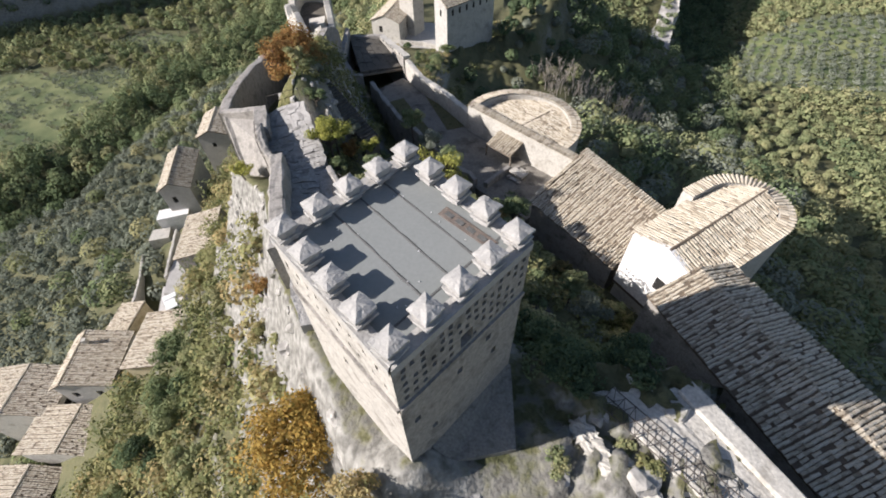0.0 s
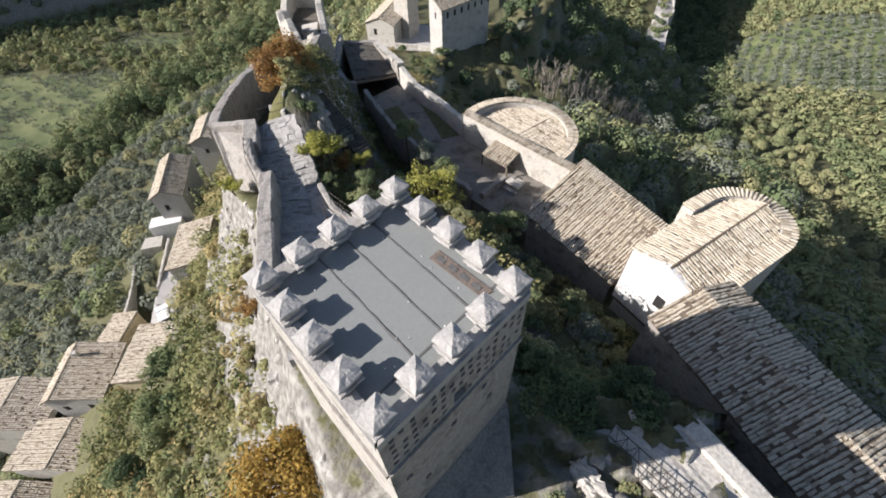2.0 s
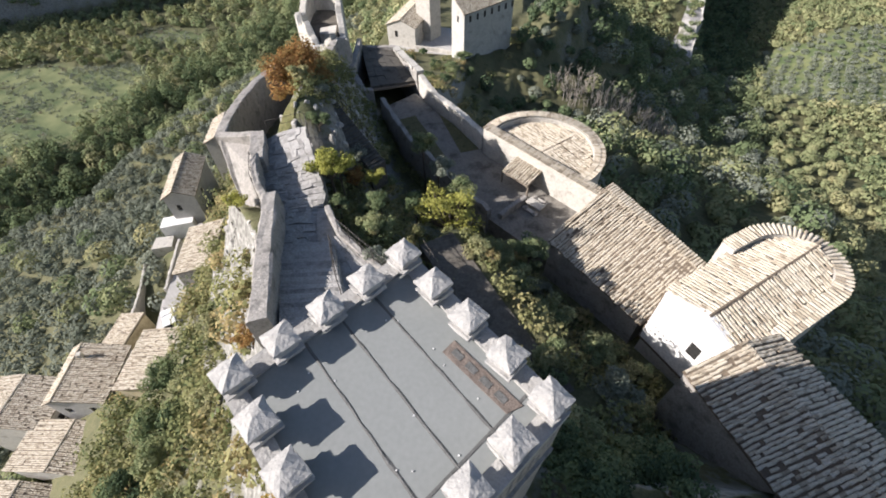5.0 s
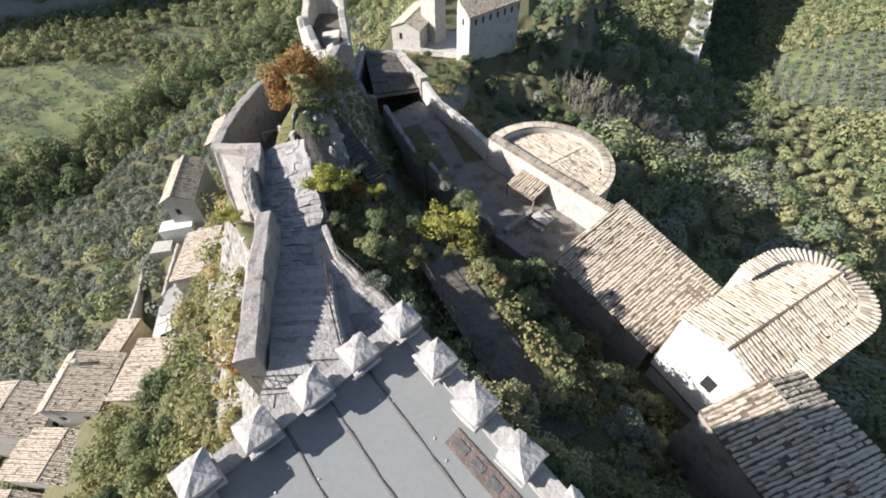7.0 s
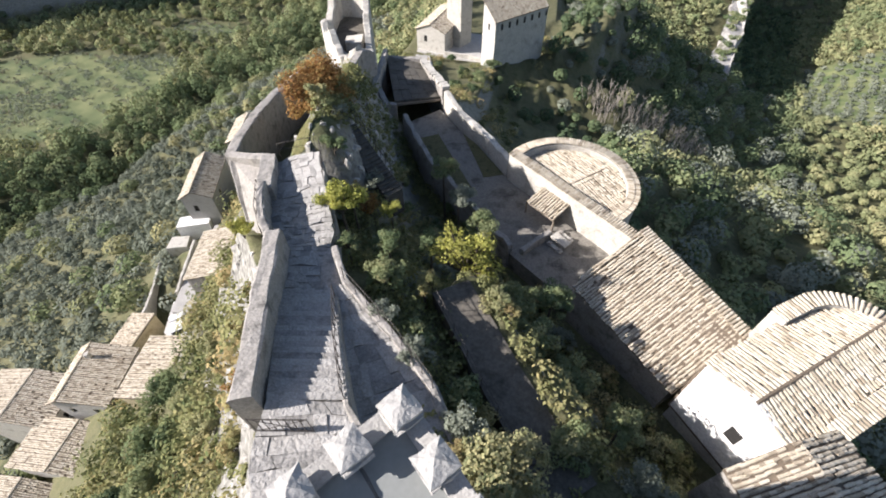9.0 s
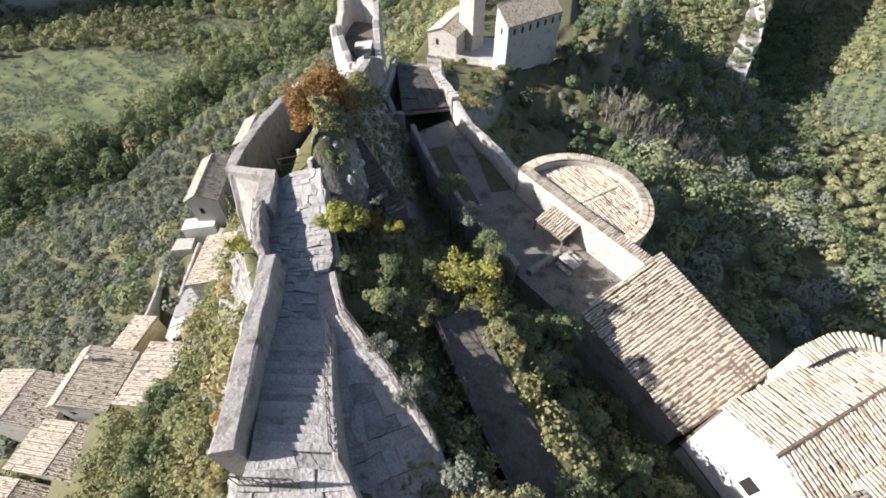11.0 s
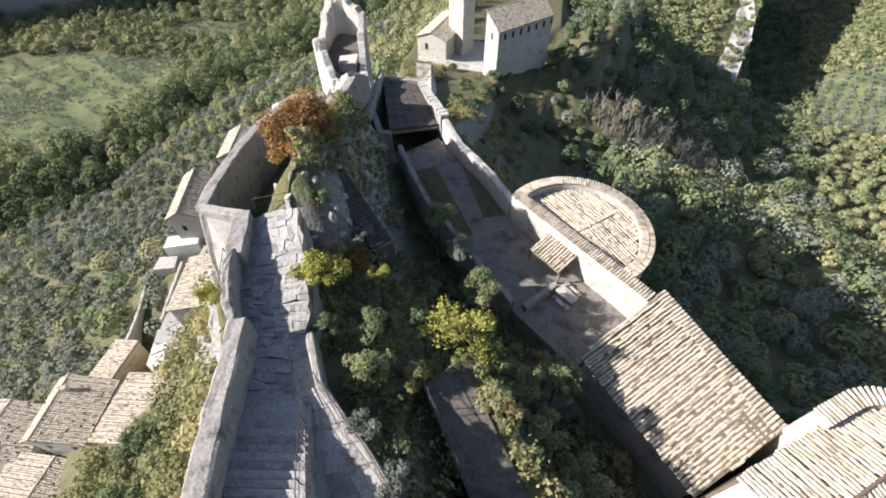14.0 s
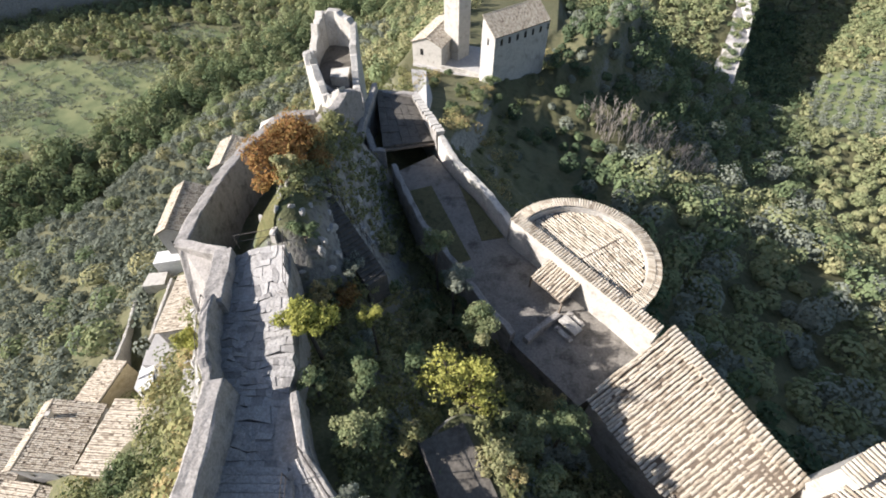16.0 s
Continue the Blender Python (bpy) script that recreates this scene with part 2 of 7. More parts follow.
def rough_wall(name, pts, width, bottoms, material, parent=None, label="", step=0.6, wob=0.06, ragged=0.05, seed=1):
    """A masonry wall along a line of (x, y, top): closely cut, with an uneven crest and faces."""
    rnd = random.Random(seed)
    line, base = [], []
    for (p, q, b0, b1) in zip(pts[:-1], pts[1:], bottoms[:-1], bottoms[1:]):
        n = max(1, int(math.hypot(q[0] - p[0], q[1] - p[1]) / step))
        for i in range(n):
            f = i / n
            line.append([p[k] + (q[k] - p[k]) * f for k in range(3)])
            base.append(b0 + (b1 - b0) * f)
    line.append(list(pts[-1]))
    base.append(bottoms[-1])
    verts, faces, m = [], [], len(line)
    for i, p in enumerate(line):
        a, c = line[max(0, i - 1)], line[min(m - 1, i + 1)]
        d = Vector((c[0] - a[0], c[1] - a[1], 0)).normalized()
        s = Vector((-d.y, d.x, 0))
        w = width / 2
        z1, z0 = p[2] + rnd.uniform(-ragged, ragged), base[i]
        levels = [z0, z0 + (z1 - z0) * 0.35, z0 + (z1 - z0) * 0.7, z1 - 0.06]
        ring = []
        for z in levels:
            ring.append(Vector((p[0], p[1], z)) + s * (w + rnd.uniform(-wob, wob)))
        ring.append(Vector((p[0], p[1], z1)) + s * (w - 0.07 + rnd.uniform(-wob, wob) * 0.5))
        ring.append(Vector((p[0], p[1], z1 + rnd.uniform(-wob, wob) * 0.5)))
        ring.append(Vector((p[0], p[1], z1)) - s * (w - 0.07 + rnd.uniform(-wob, wob) * 0.5))
        for z in levels[::-1]:
            ring.append(Vector((p[0], p[1], z)) - s * (w + rnd.uniform(-wob, wob)))
        verts += ring
    k = len(ring)
    for i in range(m - 1):
        for j in range(k - 1):
            faces.append((i * k + j, i * k + j + 1, (i + 1) * k + j + 1, (i + 1) * k + j))
    faces.append(tuple(range(k))[::-1])
    faces.append(tuple((m - 1) * k + j for j in range(k)))
    return mesh_object(name, verts, faces, material, parent, label)


def holed_panel(bm, a, b, z0, z1, holes, depth=0.25, inside=None):
    """An upright wall face from plan point a to b, with rectangular pockets (u0, u1, w0, w1) sunk into it; outside lies to the right of a->b."""
    length = math.hypot(b[0] - a[0], b[1] - a[1])
    d = Vector((b[0] - a[0], b[1] - a[1], 0)) / length
    inw = Vector((-d.y, d.x, 0))
    us = sorted({0.0, length, *[round(h[0], 4) for h in holes], *[round(h[1], 4) for h in holes]})
    ws = sorted({z0, z1, *[round(h[2], 4) for h in holes], *[round(h[3], 4) for h in holes]})
    cache = {}

    def v(u, w, k):
        key = (round(u, 4), round(w, 4), k)
        if key not in cache:
            p = Vector((a[0], a[1], 0)) + d * u + inw * (depth * k)
            cache[key] = bm.verts.new((p.x, p.y, w))
        return cache[key]

    for u0, u1 in zip(us[:-1], us[1:]):
        for w0, w1 in zip(ws[:-1], ws[1:]):
            mu, mw = (u0 + u1) / 2, (w0 + w1) / 2
            sunk = any(h[0] < mu < h[1] and h[2] < mw < h[3] for h in holes)
            if not sunk:
                bm.faces.new((v(u0, w0, 0), v(u1, w0, 0), v(u1, w1, 0), v(u0, w1, 0)))
    for h0, h1, g0, g1 in holes:
        o = [v(h0, g0, 0), v(h1, g0, 0), v(h1, g1, 0), v(h0, g1, 0)]
        i = [v(h0, g0, 1), v(h1, g0, 1), v(h1, g1, 1), v(h0, g1, 1)]
        f = bm.faces.new(i)
        if inside is not None:
            f.material_index = inside
        for k in range(4):
            j = (k + 1) % 4
            bm.faces.new((o[k], o[j], i[j], i[k]))


# ---- clay tiles ----
ARCH = 5


def tile_shape(width=0.19, length=0.46):
    v, f = [], []
    for y, r in ((0.0, width / 2), (length, width / 2 * 0.8)):
        for i in range(ARCH):
            k = math.pi * i / (ARCH - 1)
            v.append((-math.cos(k) * r, y, math.sin(k) * r * 0.85 + (0.0 if y else 0.02)))
    for i in range(ARCH - 1):
        f.append((i, i + 1, ARCH + i + 1, ARCH + i))
    f.append(tuple(range(ARCH))[::-1])
    f.append(tuple(range(ARCH, 2 * ARCH)))
    return np.array(v), f


TV, TF = tile_shape()
tile_mesh = bpy.data.meshes.new("roof_tile")
tile_mesh.from_pydata([tuple(v) for v in TV], [], TF)
tile_mesh.materials.append(TILE)


def frame_of(o, x, y):
    """A pose with its x and y axes along x and y."""
    x, y = Vector(x).normalized(), Vector(y).normalized()
    z = x.cross(y).normalized()
    x = y.cross(z)
    m = Matrix((x, y, z)).transposed().to_4x4()
    m.translation = o
    return m


def lay_tiles(parent, poses, single=0, name="roof_tile"):
    """Single tiles as parts for the first of the poses, the rest joined."""
    for m in poses[:single]:
        ob = new(name, tile_mesh)
        ob.parent = parent
        ob.matrix_world = m
    rest = poses[single:]
    if rest:
        verts, faces = [], []
        for i, m in enumerate(rest):
            a = np.array(m)
            verts.append(TV @ a[:3, :3].T + a[:3, 3])
            faces += [tuple(k + i * len(TV) for k in f) for f in TF]
        ob = mesh_object("tiling", np.concatenate(verts), faces, TILE, parent)
        tagged(ob, kind="stuff")


def slope_poses(o, along, up, length, rise_len, inside=None, spacing=0.225, pitch=0.36, seed=1, drop_out=0.0, flat=1.0):
    """Poses of overlapping tiles on a slope: o is one end of its eave, along runs along the eave, up climbs."""
    rnd = random.Random(seed)
    along, up = Vector(along).normalized(), Vector(up).normalized()
    nrm = along.cross(up).normalized()
    if nrm.z < 0:
        o, along, nrm = o + along * length, -along, -nrm
    grow = Matrix.Diagonal((spacing / 0.225, pitch / 0.36, spacing / 0.225 * flat, 1))
    out = []
    rows = int(length / spacing)
    for i in range(rows):
        u = (i + 0.5) * length / rows
        sway = rnd.uniform(-0.035, 0.035)
        n = int(rise_len / pitch)
        for j in range(n):
            w = j * rise_len / n
            p = o + along * (u + sway + rnd.uniform(-0.018, 0.018)) + up * (w + rnd.uniform(-0.06, 0.06)) + nrm * (0.02 + rnd.uniform(-0.012, 0.02))
            if inside and not inside(p + up * 0.2):
                continue
            if rnd.random() < drop_out:
                continue
            y = up + along * rnd.uniform(-0.09, 0.09) - nrm * 0.035 + nrm * rnd.uniform(-0.03, 0.03)
            out.append(frame_of(p, along + nrm * rnd.uniform(-0.16, 0.16), y) @ grow)
    return out


def in_poly(poly):
    def test(p):
        x, y, c = p[0], p[1], False
        for (ax, ay), (bx, by) in zip(poly, poly[1:] + poly[:1]):
            if (ay > y) != (by > y) and x < (bx - ax) * (y - ay) / (by - ay) + ax:
                c = not c
        return c
    return test


# ---- ground ----
ST = (-120, -40, -8, 0, 4, 8, 10, 14, 20, 27, 36, 46, 56, 66, 80, 100, 115, 130, 160, 220, 400)
XL = (-2, -3, -2.6, -2.4, -3.0, -5.4, -6.8, -9.6, -12.4, -18.6, -20.6, -22.4, -24.4, -25.4, -21, -25, -31, -30, -28, -20, -10)
ZL = (-20, 2, 19.0, 28.4, 29.8, 30.2, 29.2, 27.2, 26.6, 22.5, 20.5, 18.0, 16.5, 12.5, 2.5, -5.4, -9.6, -10.5, -16, -26, -40)
XR = (20, 17, 18.2, 12.9, 10.2, 7.7, 13.0, 18, 19, 13.5, 9.5, -1.0, -8.0, -9.0, -8.0, -8.0, -3.0, 0.0, 8, 10, 20)
ZR = (-20, 2, 24, 29.6, 29.9, 29.9, 24.2, 19.5, 18.5, 17, 16.5, 16.2, 15.0, 9.0, 1.0, -5.4, -10, -11, -17, -27, -40)
S0 = (0.3, 0.3, 0.34, 0.36, 0.38, 0.45, 0.37, 0.22, 0.17, 0.24, 0.28, 0.25, 0.3, 0.3, 0.3, 0.3, 0.3, 0.3, 0.3, 0.3, 0.3)
S1 = (0.9, 0.9, 0.92, 0.92, 0.92, 0.95, 0.83, 0.58, 0.55, 0.56, 0.48, 0.55, 0.8, 0.8, 0.8, 0.8, 0.8, 0.8, 0.8, 0.8, 0.8)
DL = (0, 1.5, 4, 8, 15, 22, 32, 44, 60, 117, 170, 260, 420, 700, 1200, 4500)
FL = (0, 0.04, 0.10, 0.175, 0.255, 0.32, 0.40, 0.49, 0.57, 0.85, 0.97, 1.0, 0.90, 0.62, 0.3, -0.1)
DR = (0, 2, 6, 15, 30, 50, 74, 100, 122, 145, 180, 230, 300, 420, 700, 1200, 4500)
FR = (0, 0.06, 0.12, 0.20, 0.32, 0.45, 0.58, 0.78, 0.90, 0.92, 0.82, 0.68, 0.52, 0.38, 0.2, 0.0, -0.2)


def smooth(t):
    t = np.clip(t, 0, 1)
    return t * t * (3 - 2 * t)


def lumps(x, y, s):
    return np.sin(x / s + 1.3 * np.sin(y / s * 0.7)) * np.cos(y / s * 1.1 + 0.9 * np.sin(x / s * 0.6 + 2))


# crests and hollows of the valley, as lines of x, y and height
CHURCH_HILL = ((-2, 112, -8), (14, 124, -8), (25, 150, -9), (33, 178, -15), (30, 215, -32), (20, 250, -46))
FRONT_SPUR = ((-4, 111, -9), (23, 117, -15), (41, 120, -27), (63, 120, -40), (86, 113, -51))
RAVINE = ((-160, 66, 0), (-141, 92, 0), (-134, 112, 0), (-124, 128, 0), (-122, 150, 0), (-106, 172, 0), (-96, 205, 0), (-80, 236, 0))


def along_line(line, x, y):
    """Distance to a broken line (positive to the right of its run) and the line's own height there."""
    best, side, high = np.full(np.shape(x), 1e9), np.ones(np.shape(x)), np.zeros(np.shape(x))
    for (ax, ay, az), (bx, by, bz) in zip(line[:-1], line[1:]):
        ux, uy = bx - ax, by - ay
        t = np.clip(((x - ax) * ux + (y - ay) * uy) / (ux * ux + uy * uy), 0, 1)
        d = np.hypot(x - ax - t * ux, y - ay - t * uy)
        near = d < best
        best = np.where(near, d, best)
        side = np.where(near, np.where((x - ax) * uy > (y - ay) * ux, 1.0, -1.0), side)
        high = np.where(near, az + t * (bz - az), high)
    return best * side, high


def raise_ridge(z, x, y, line, left, right, reach):
    """Lay a ridge over the ground. left, right: a slope below 1, or the drop of a face that is steep at the crest and runs out over reach metres."""
    d, crest = along_line(line, x, y)

    def fall(v, k):
        return v * k if k < 1 else k * (1 - np.exp(-v / reach))
    top = crest - np.where(d < 0, fall(np.abs(d), left), fall(np.abs(d), right))
    over = top - z
    return z + np.where(over > 20, over, 1.6 * np.log1p(np.exp(np.clip(over, -40, 20) / 1.6)))


def cleft(x, y):
    """Along and across the shaded cleft beside the cliff."""
    return (x - 77) * 0.31 + (y - 194) * 0.95, (x - 77) * 0.95 - (y - 194) * 0.31


def ground(x, y):
    """Height of the ground: a rock ridge with a court on it, and a valley on either side."""
    x, y = np.asarray(x, float), np.asarray(y, float)
    xl, zl, xr, zr = (np.interp(y, ST, v) for v in (XL, ZL, XR, ZR))
    s0, s1 = np.interp(y, ST, S0), np.interp(y, ST, S1)
    s = (x - xl) / (xr - xl)
    z = zl + (zr - zl) * smooth((s - s0) / (s1 - s0))
    left, right = np.maximum(xl - x, 0), np.maximum(x - xr, 0)
    z = z - np.interp(left, DL, FL) * (zl + 62) - np.interp(right, DR, FR) * (zr + 62)
    far = smooth((left + right - 6) / 40)
    z = z + far * (2.2 * lumps(x, y, 23.0) + 5.0 * lumps(x + 40, y, 71.0) * smooth((left + right) / 150))
    z = z + (1 - smooth((y - 1.5) / 2.5)) * (1 - smooth((left + right) / 3)) * (0.7 * lumps(x, y, 1.5) + 0.4 * lumps(y, x, 0.6))
    d, _ = along_line(CHURCH_HILL, x, y)
    z = z - 10.0 * np.exp(-(((d - 52) / 24) ** 2)) * smooth((y - 112) / 14) * (1 - smooth((y - 195) / 40))
    z = z + 9.0 * np.exp(-(((x - 66) / 27) ** 2 + ((y - 80) / 25) ** 2)) + 8.0 * np.exp(-(((x - 27) / 18) ** 2 + ((y - 82) / 16) ** 2))
    z = z - 7.0 * np.exp(-(((x - 106) / 26) ** 2 + ((y - 142) / 24) ** 2)) - 4.0 * smooth((left - 80) / 40)
    z = raise_ridge(z, x, y, CHURCH_HILL, 0.42, 46.0, 34.0)
    z = raise_ridge(z, x, y, FRONT_SPUR, 46.0, 0.30, 34.0)
    ga, gc = cleft(x, y)
    z = z + 0.20 * np.clip(ga, 0, 170) * (1 - smooth((gc + 4) / 6)) * smooth((gc + 170) / 120)
    z = z - 12 * smooth((gc - 2) / 8) * (1 - smooth((gc - 30) / 40)) * smooth((ga + 4) / 30)
    z = z + 6.0 * np.exp(-(((x - 68) / 16) ** 2 + ((y - 184) / 16) ** 2))
    z = z - 6.5 * np.exp(-(((x + 45) / 6.5) ** 2 + ((y - 33) / 7) ** 2)) - 4.0 * np.exp(-(((x + 37) / 3.5) ** 2 + ((y - 31) / 4) ** 2))
    d, _ = along_line(RAVINE, x, y)
    z = z - 7.0 * np.exp(-((d / 10) ** 2))
    out = (y - 204) * 0.803 - (x + 267) * 0.597
    z = z + 2.3 * np.clip(out, 0, 48) * (1 - smooth(((x + 267) * 0.803 + (y - 204) * 0.597 - 70) / 60))
    t = np.clip(((x + 1.9) * 6.3 - (y - 21.6) * 8.9) / (6.3 ** 2 + 8.9 ** 2), 0, 1)
    ledge = 1 - smooth((np.hypot(x + 1.3 - 6.3 * t, y - 21.2 + 8.9 * t) - 1.0) / 1.4)
    z = z * (1 - ledge) + 25.5 * ledge
    u = np.clip((y - 30) / 18, 0, 1)
    z = z + 6.4 * np.exp(-(((x + 12.8 + 3.2 * u) / 3.3) ** 2)) * smooth((y - 26.5) / 4.5) * (1 - smooth((y - 44) / 6))
    crag = smooth((left + right - 0.2) / 2) * (1 - smooth((left - 7) / 6)) * (1 - smooth((right - 4) / 4)) * (np.abs(y - 20) < 45) + (1 - smooth((y - 2.0) / 2.0)) * (left + right < 0.2) * (y > -14) + (left + right < 0.2) * smooth((x - 2.4) / 1.2) * (1 - smooth((x - 8.8) / 1)) * (1 - smooth((y - 8.0) / 2)) * (y > -14)
    z = z + np.clip(crag, 0, 1) * (0.55 * np.abs(lumps(x + y * 0.4, y, 0.83)) + 0.40 * np.abs(lumps(y, x * 1.3, 0.41)) + 0.22 * np.abs(lumps(x * 1.2, y * 0.8, 0.19)) - 0.35)
    z = z + 1.4 * np.exp(-(((x + 1.1) / 1.3) ** 2 + ((y - 3.9) / 1.0) ** 2))
    near = smooth((left + right - 0.5) / 5) * (1 - smooth((left + right - 20) / 16))
    z = z + near * (0.9 * lumps(x, y, 2.3) + 0.5 * lumps(y, x, 0.9))
    return z


def height(x, y):
    return float(ground(x, y))


def inside(poly, x, y, soft=6.0):
    """1 within a convex plan polygon (corners in clockwise order), falling to 0 over soft metres outside it."""
    d = np.full(np.shape(x), -1e9)
    for (ax, ay), (bx, by) in zip(poly, poly[1:] + poly[:1]):
        d = np.maximum(d, ((y - ay) * (bx - ax) - (x - ax) * (by - ay)) / math.hypot(bx - ax, by - ay))
    return 1 - smooth((d + soft / 2 + 2.5 * lumps(x, y, 7.0)) / soft)


MEADOW = [(-262, 150), (-222, 178), (-160, 186), (-147, 166), (-158, 122), (-190, 112), (-235, 118)]
STRIP = [(-182, 206), (-176, 222), (-140, 220), (-143, 206)]
GROVE = [(112, 184), (135, 246), (250, 238), (230, 168), (150, 176)]


def field(x, y):
    """Share of open grass at a place in the valley."""
    return np.clip(inside(MEADOW, x, y) + inside(STRIP, x, y) + inside(GROVE, x, y), 0, 1)


def make_ground():
    def axis(stops):
        out = [stops[0][0]]
        for (a, _), (b, step) in zip(stops[:-1], stops[1:]):
            n = max(1, round((b - a) / step))
            out += [a + (b - a) * (i + 1) / n for i in range(n)]
        return np.array(out)
    xs = axis([(-4500, 0), (-1200, 330), (-320, 22), (-80, 3.0), (-46, 1.0), (-18, 0.7), (11, 0.28), (26, 0.7), (60, 1.0), (260, 4.0), (1200, 47), (4500, 330)])
    ys = axis([(-4500, 0), (-300, 420), (-40, 20), (-7, 1.5), (26, 0.28), (50, 0.6), (75, 1.0), (330, 4.0), (1200, 43), (4500, 330)])
    gx, gy = np.meshgrid(xs, ys)
    gz = ground(gx, gy)
    rough = np.clip((np.abs(gx + 5) < 60) * (np.abs(gy - 25) < 60), 0, 1)
    gz = gz + rough * (np.random.rand(*gz.shape) - 0.5) * 0.12
    n, m = gx.shape
    me = bpy.data.meshes.new("ground")
    idx = np.arange(n * m).reshape(n, m)
    quads = np.stack([idx[:-1, :-1], idx[:-1, 1:], idx[1:, 1:], idx[1:, :-1]], -1).reshape(-1, 4)
    me.vertices.add(n * m)
    me.vertices.foreach_set("co", np.stack([gx, gy, gz], -1).astype(np.float32).ravel())
    me.loops.add(quads.size)
    me.loops.foreach_set("vertex_index", quads.ravel().astype(np.int32))
    me.polygons.add(len(quads))
    me.polygons.foreach_set("loop_start", np.arange(0, quads.size, 4, dtype=np.int32))
    me.polygons.foreach_set("loop_total", np.full(len(quads), 4, np.int32))
    me.update(calc_edges=True)
    at = me.attributes.new("meadow", "FLOAT", "POINT")
    patch = np.clip(1.6 * np.exp(-(((gx + 14.5) / 1.2) ** 2 + ((gy - 31.2) / 1.6) ** 2)), 0, 1)
    at.data.foreach_set("value", np.clip(field(gx, gy) + patch, 0, 1).astype(np.float32).ravel())
    l0, r0 = np.maximum(np.interp(gy, ST, XL) - gx, 0), np.maximum(gx - np.interp(gy, ST, XR), 0)
    bare = np.exp(-(((gx + 1.3) / 6) ** 2 + ((gy - 6) / 6) ** 2) ** 2) + np.exp(-((l0 + r0) / 9) ** 2) * (1 - smooth((gy - 3.5) / 2.5)) + np.exp(-((l0 - 3) / 3.5) ** 2) * (gy > 3.5) * (gy < 60) * (l0 > 0) + 0.9 * np.exp(-(((gx - 6) / 3.6) ** 2 + ((gy - 2.9) / 3.1) ** 2) ** 2)
    at = me.attributes.new("bare", "FLOAT", "POINT")
    at.data.foreach_set("value", np.clip(bare, 0, 1).astype(np.float32).ravel())
    mt = mat("hillside", [(0.045, 0.055, 0.022), (0.080, 0.088, 0.038), (0.13, 0.125, 0.065)], 0.35, bump=1.0, bump_scale=6.0, fine=6.0)
    nd, l = mt.node_tree.nodes, mt.node_tree.links
    b = nd["Principled BSDF"]
    colour = b.inputs["Base Color"].links[0].from_socket

    def over(fac, tint, under):
        m3 = nd.new("ShaderNodeMix")
        m3.data_type = "RGBA"
        l.new(fac, m3.inputs[0])
        l.new(under, m3.inputs[6])
        l.new(tint, m3.inputs[7])
        return m3.outputs[2]

    def tone(a, c, scale):
        t = nd.new("ShaderNodeTexNoise")
        t.inputs["Scale"].default_value, t.inputs["Detail"].default_value = scale, 8
        g = nd.new("ShaderNodeNewGeometry")
        l.new(g.outputs["Position"], t.inputs["Vector"])
        r = nd.new("ShaderNodeValToRGB")
        r.color_ramp.elements[0].position, r.color_ramp.elements[1].position = 0.35, 0.66
        r.color_ramp.elements[0].color, r.color_ramp.elements[1].color = (*a, 1), (*c, 1)
        l.new(t.outputs["Fac"], r.inputs[0])
        return r.outputs[0], t.outputs["Fac"]

    g = nd.new("ShaderNodeNewGeometry")
    sp = nd.new("ShaderNodeSeparateXYZ")
    l.new(g.outputs["Normal"], sp.inputs[0])
    rockc, rn = tone((0.13, 0.125, 0.11), (0.34, 0.33, 0.30), 2.1)
    add = nd.new("ShaderNodeMath")
    add.operation = "MULTIPLY_ADD"
    add.inputs[1].default_value = 0.75
    l.new(rn, add.inputs[0])
    at0 = nd.new("ShaderNodeAttribute")
    at0.attribute_name = "bare"
    sub = nd.new("ShaderNodeMath")
    sub.operation = "MULTIPLY_ADD"
    sub.inputs[1].default_value = -0.38
    l.new(at0.outputs["Fac"], sub.inputs[0])
    l.new(sp.outputs["Z"], sub.inputs[2])
    l.new(sub.outputs[0], add.inputs[2])
    mp = nd.new("ShaderNodeMapRange")
    mp.inputs[1].default_value, mp.inputs[2].default_value, mp.inputs[3].default_value, mp.inputs[4].default_value = 0.88, 1.06, 1.0, 0.0
    l.new(add.outputs[0], mp.inputs[0])
    colour = over(mp.outputs[0], rockc, colour)
    grassc, _ = tone((0.075, 0.105, 0.045), (0.18, 0.195, 0.09), 0.14)
    at2 = nd.new("ShaderNodeAttribute")
    at2.attribute_name = "meadow"
    colour = over(at2.outputs["Fac"], grassc, colour)
    l.new(colour, b.inputs["Base Color"])
    me.materials.append(mt)
    tagged(new("ground", me), "rocky wooded hillside falling to a green valley", "ground", kind="structure")


make_ground()


# ---- the tower ----
TC = Vector((-1.234, 7.26, 0))
TU, TW = Vector((-0.738, 0.711, 0)), Vector((0.63, 0.747, 0))   # along the left side, along the near right side
ROOF, SILL = 37.07, 37.17


def tow(a, b, z=0.0):
    p = TC + TU * a + TW * b
    return Vector((p.x, p.y, z))


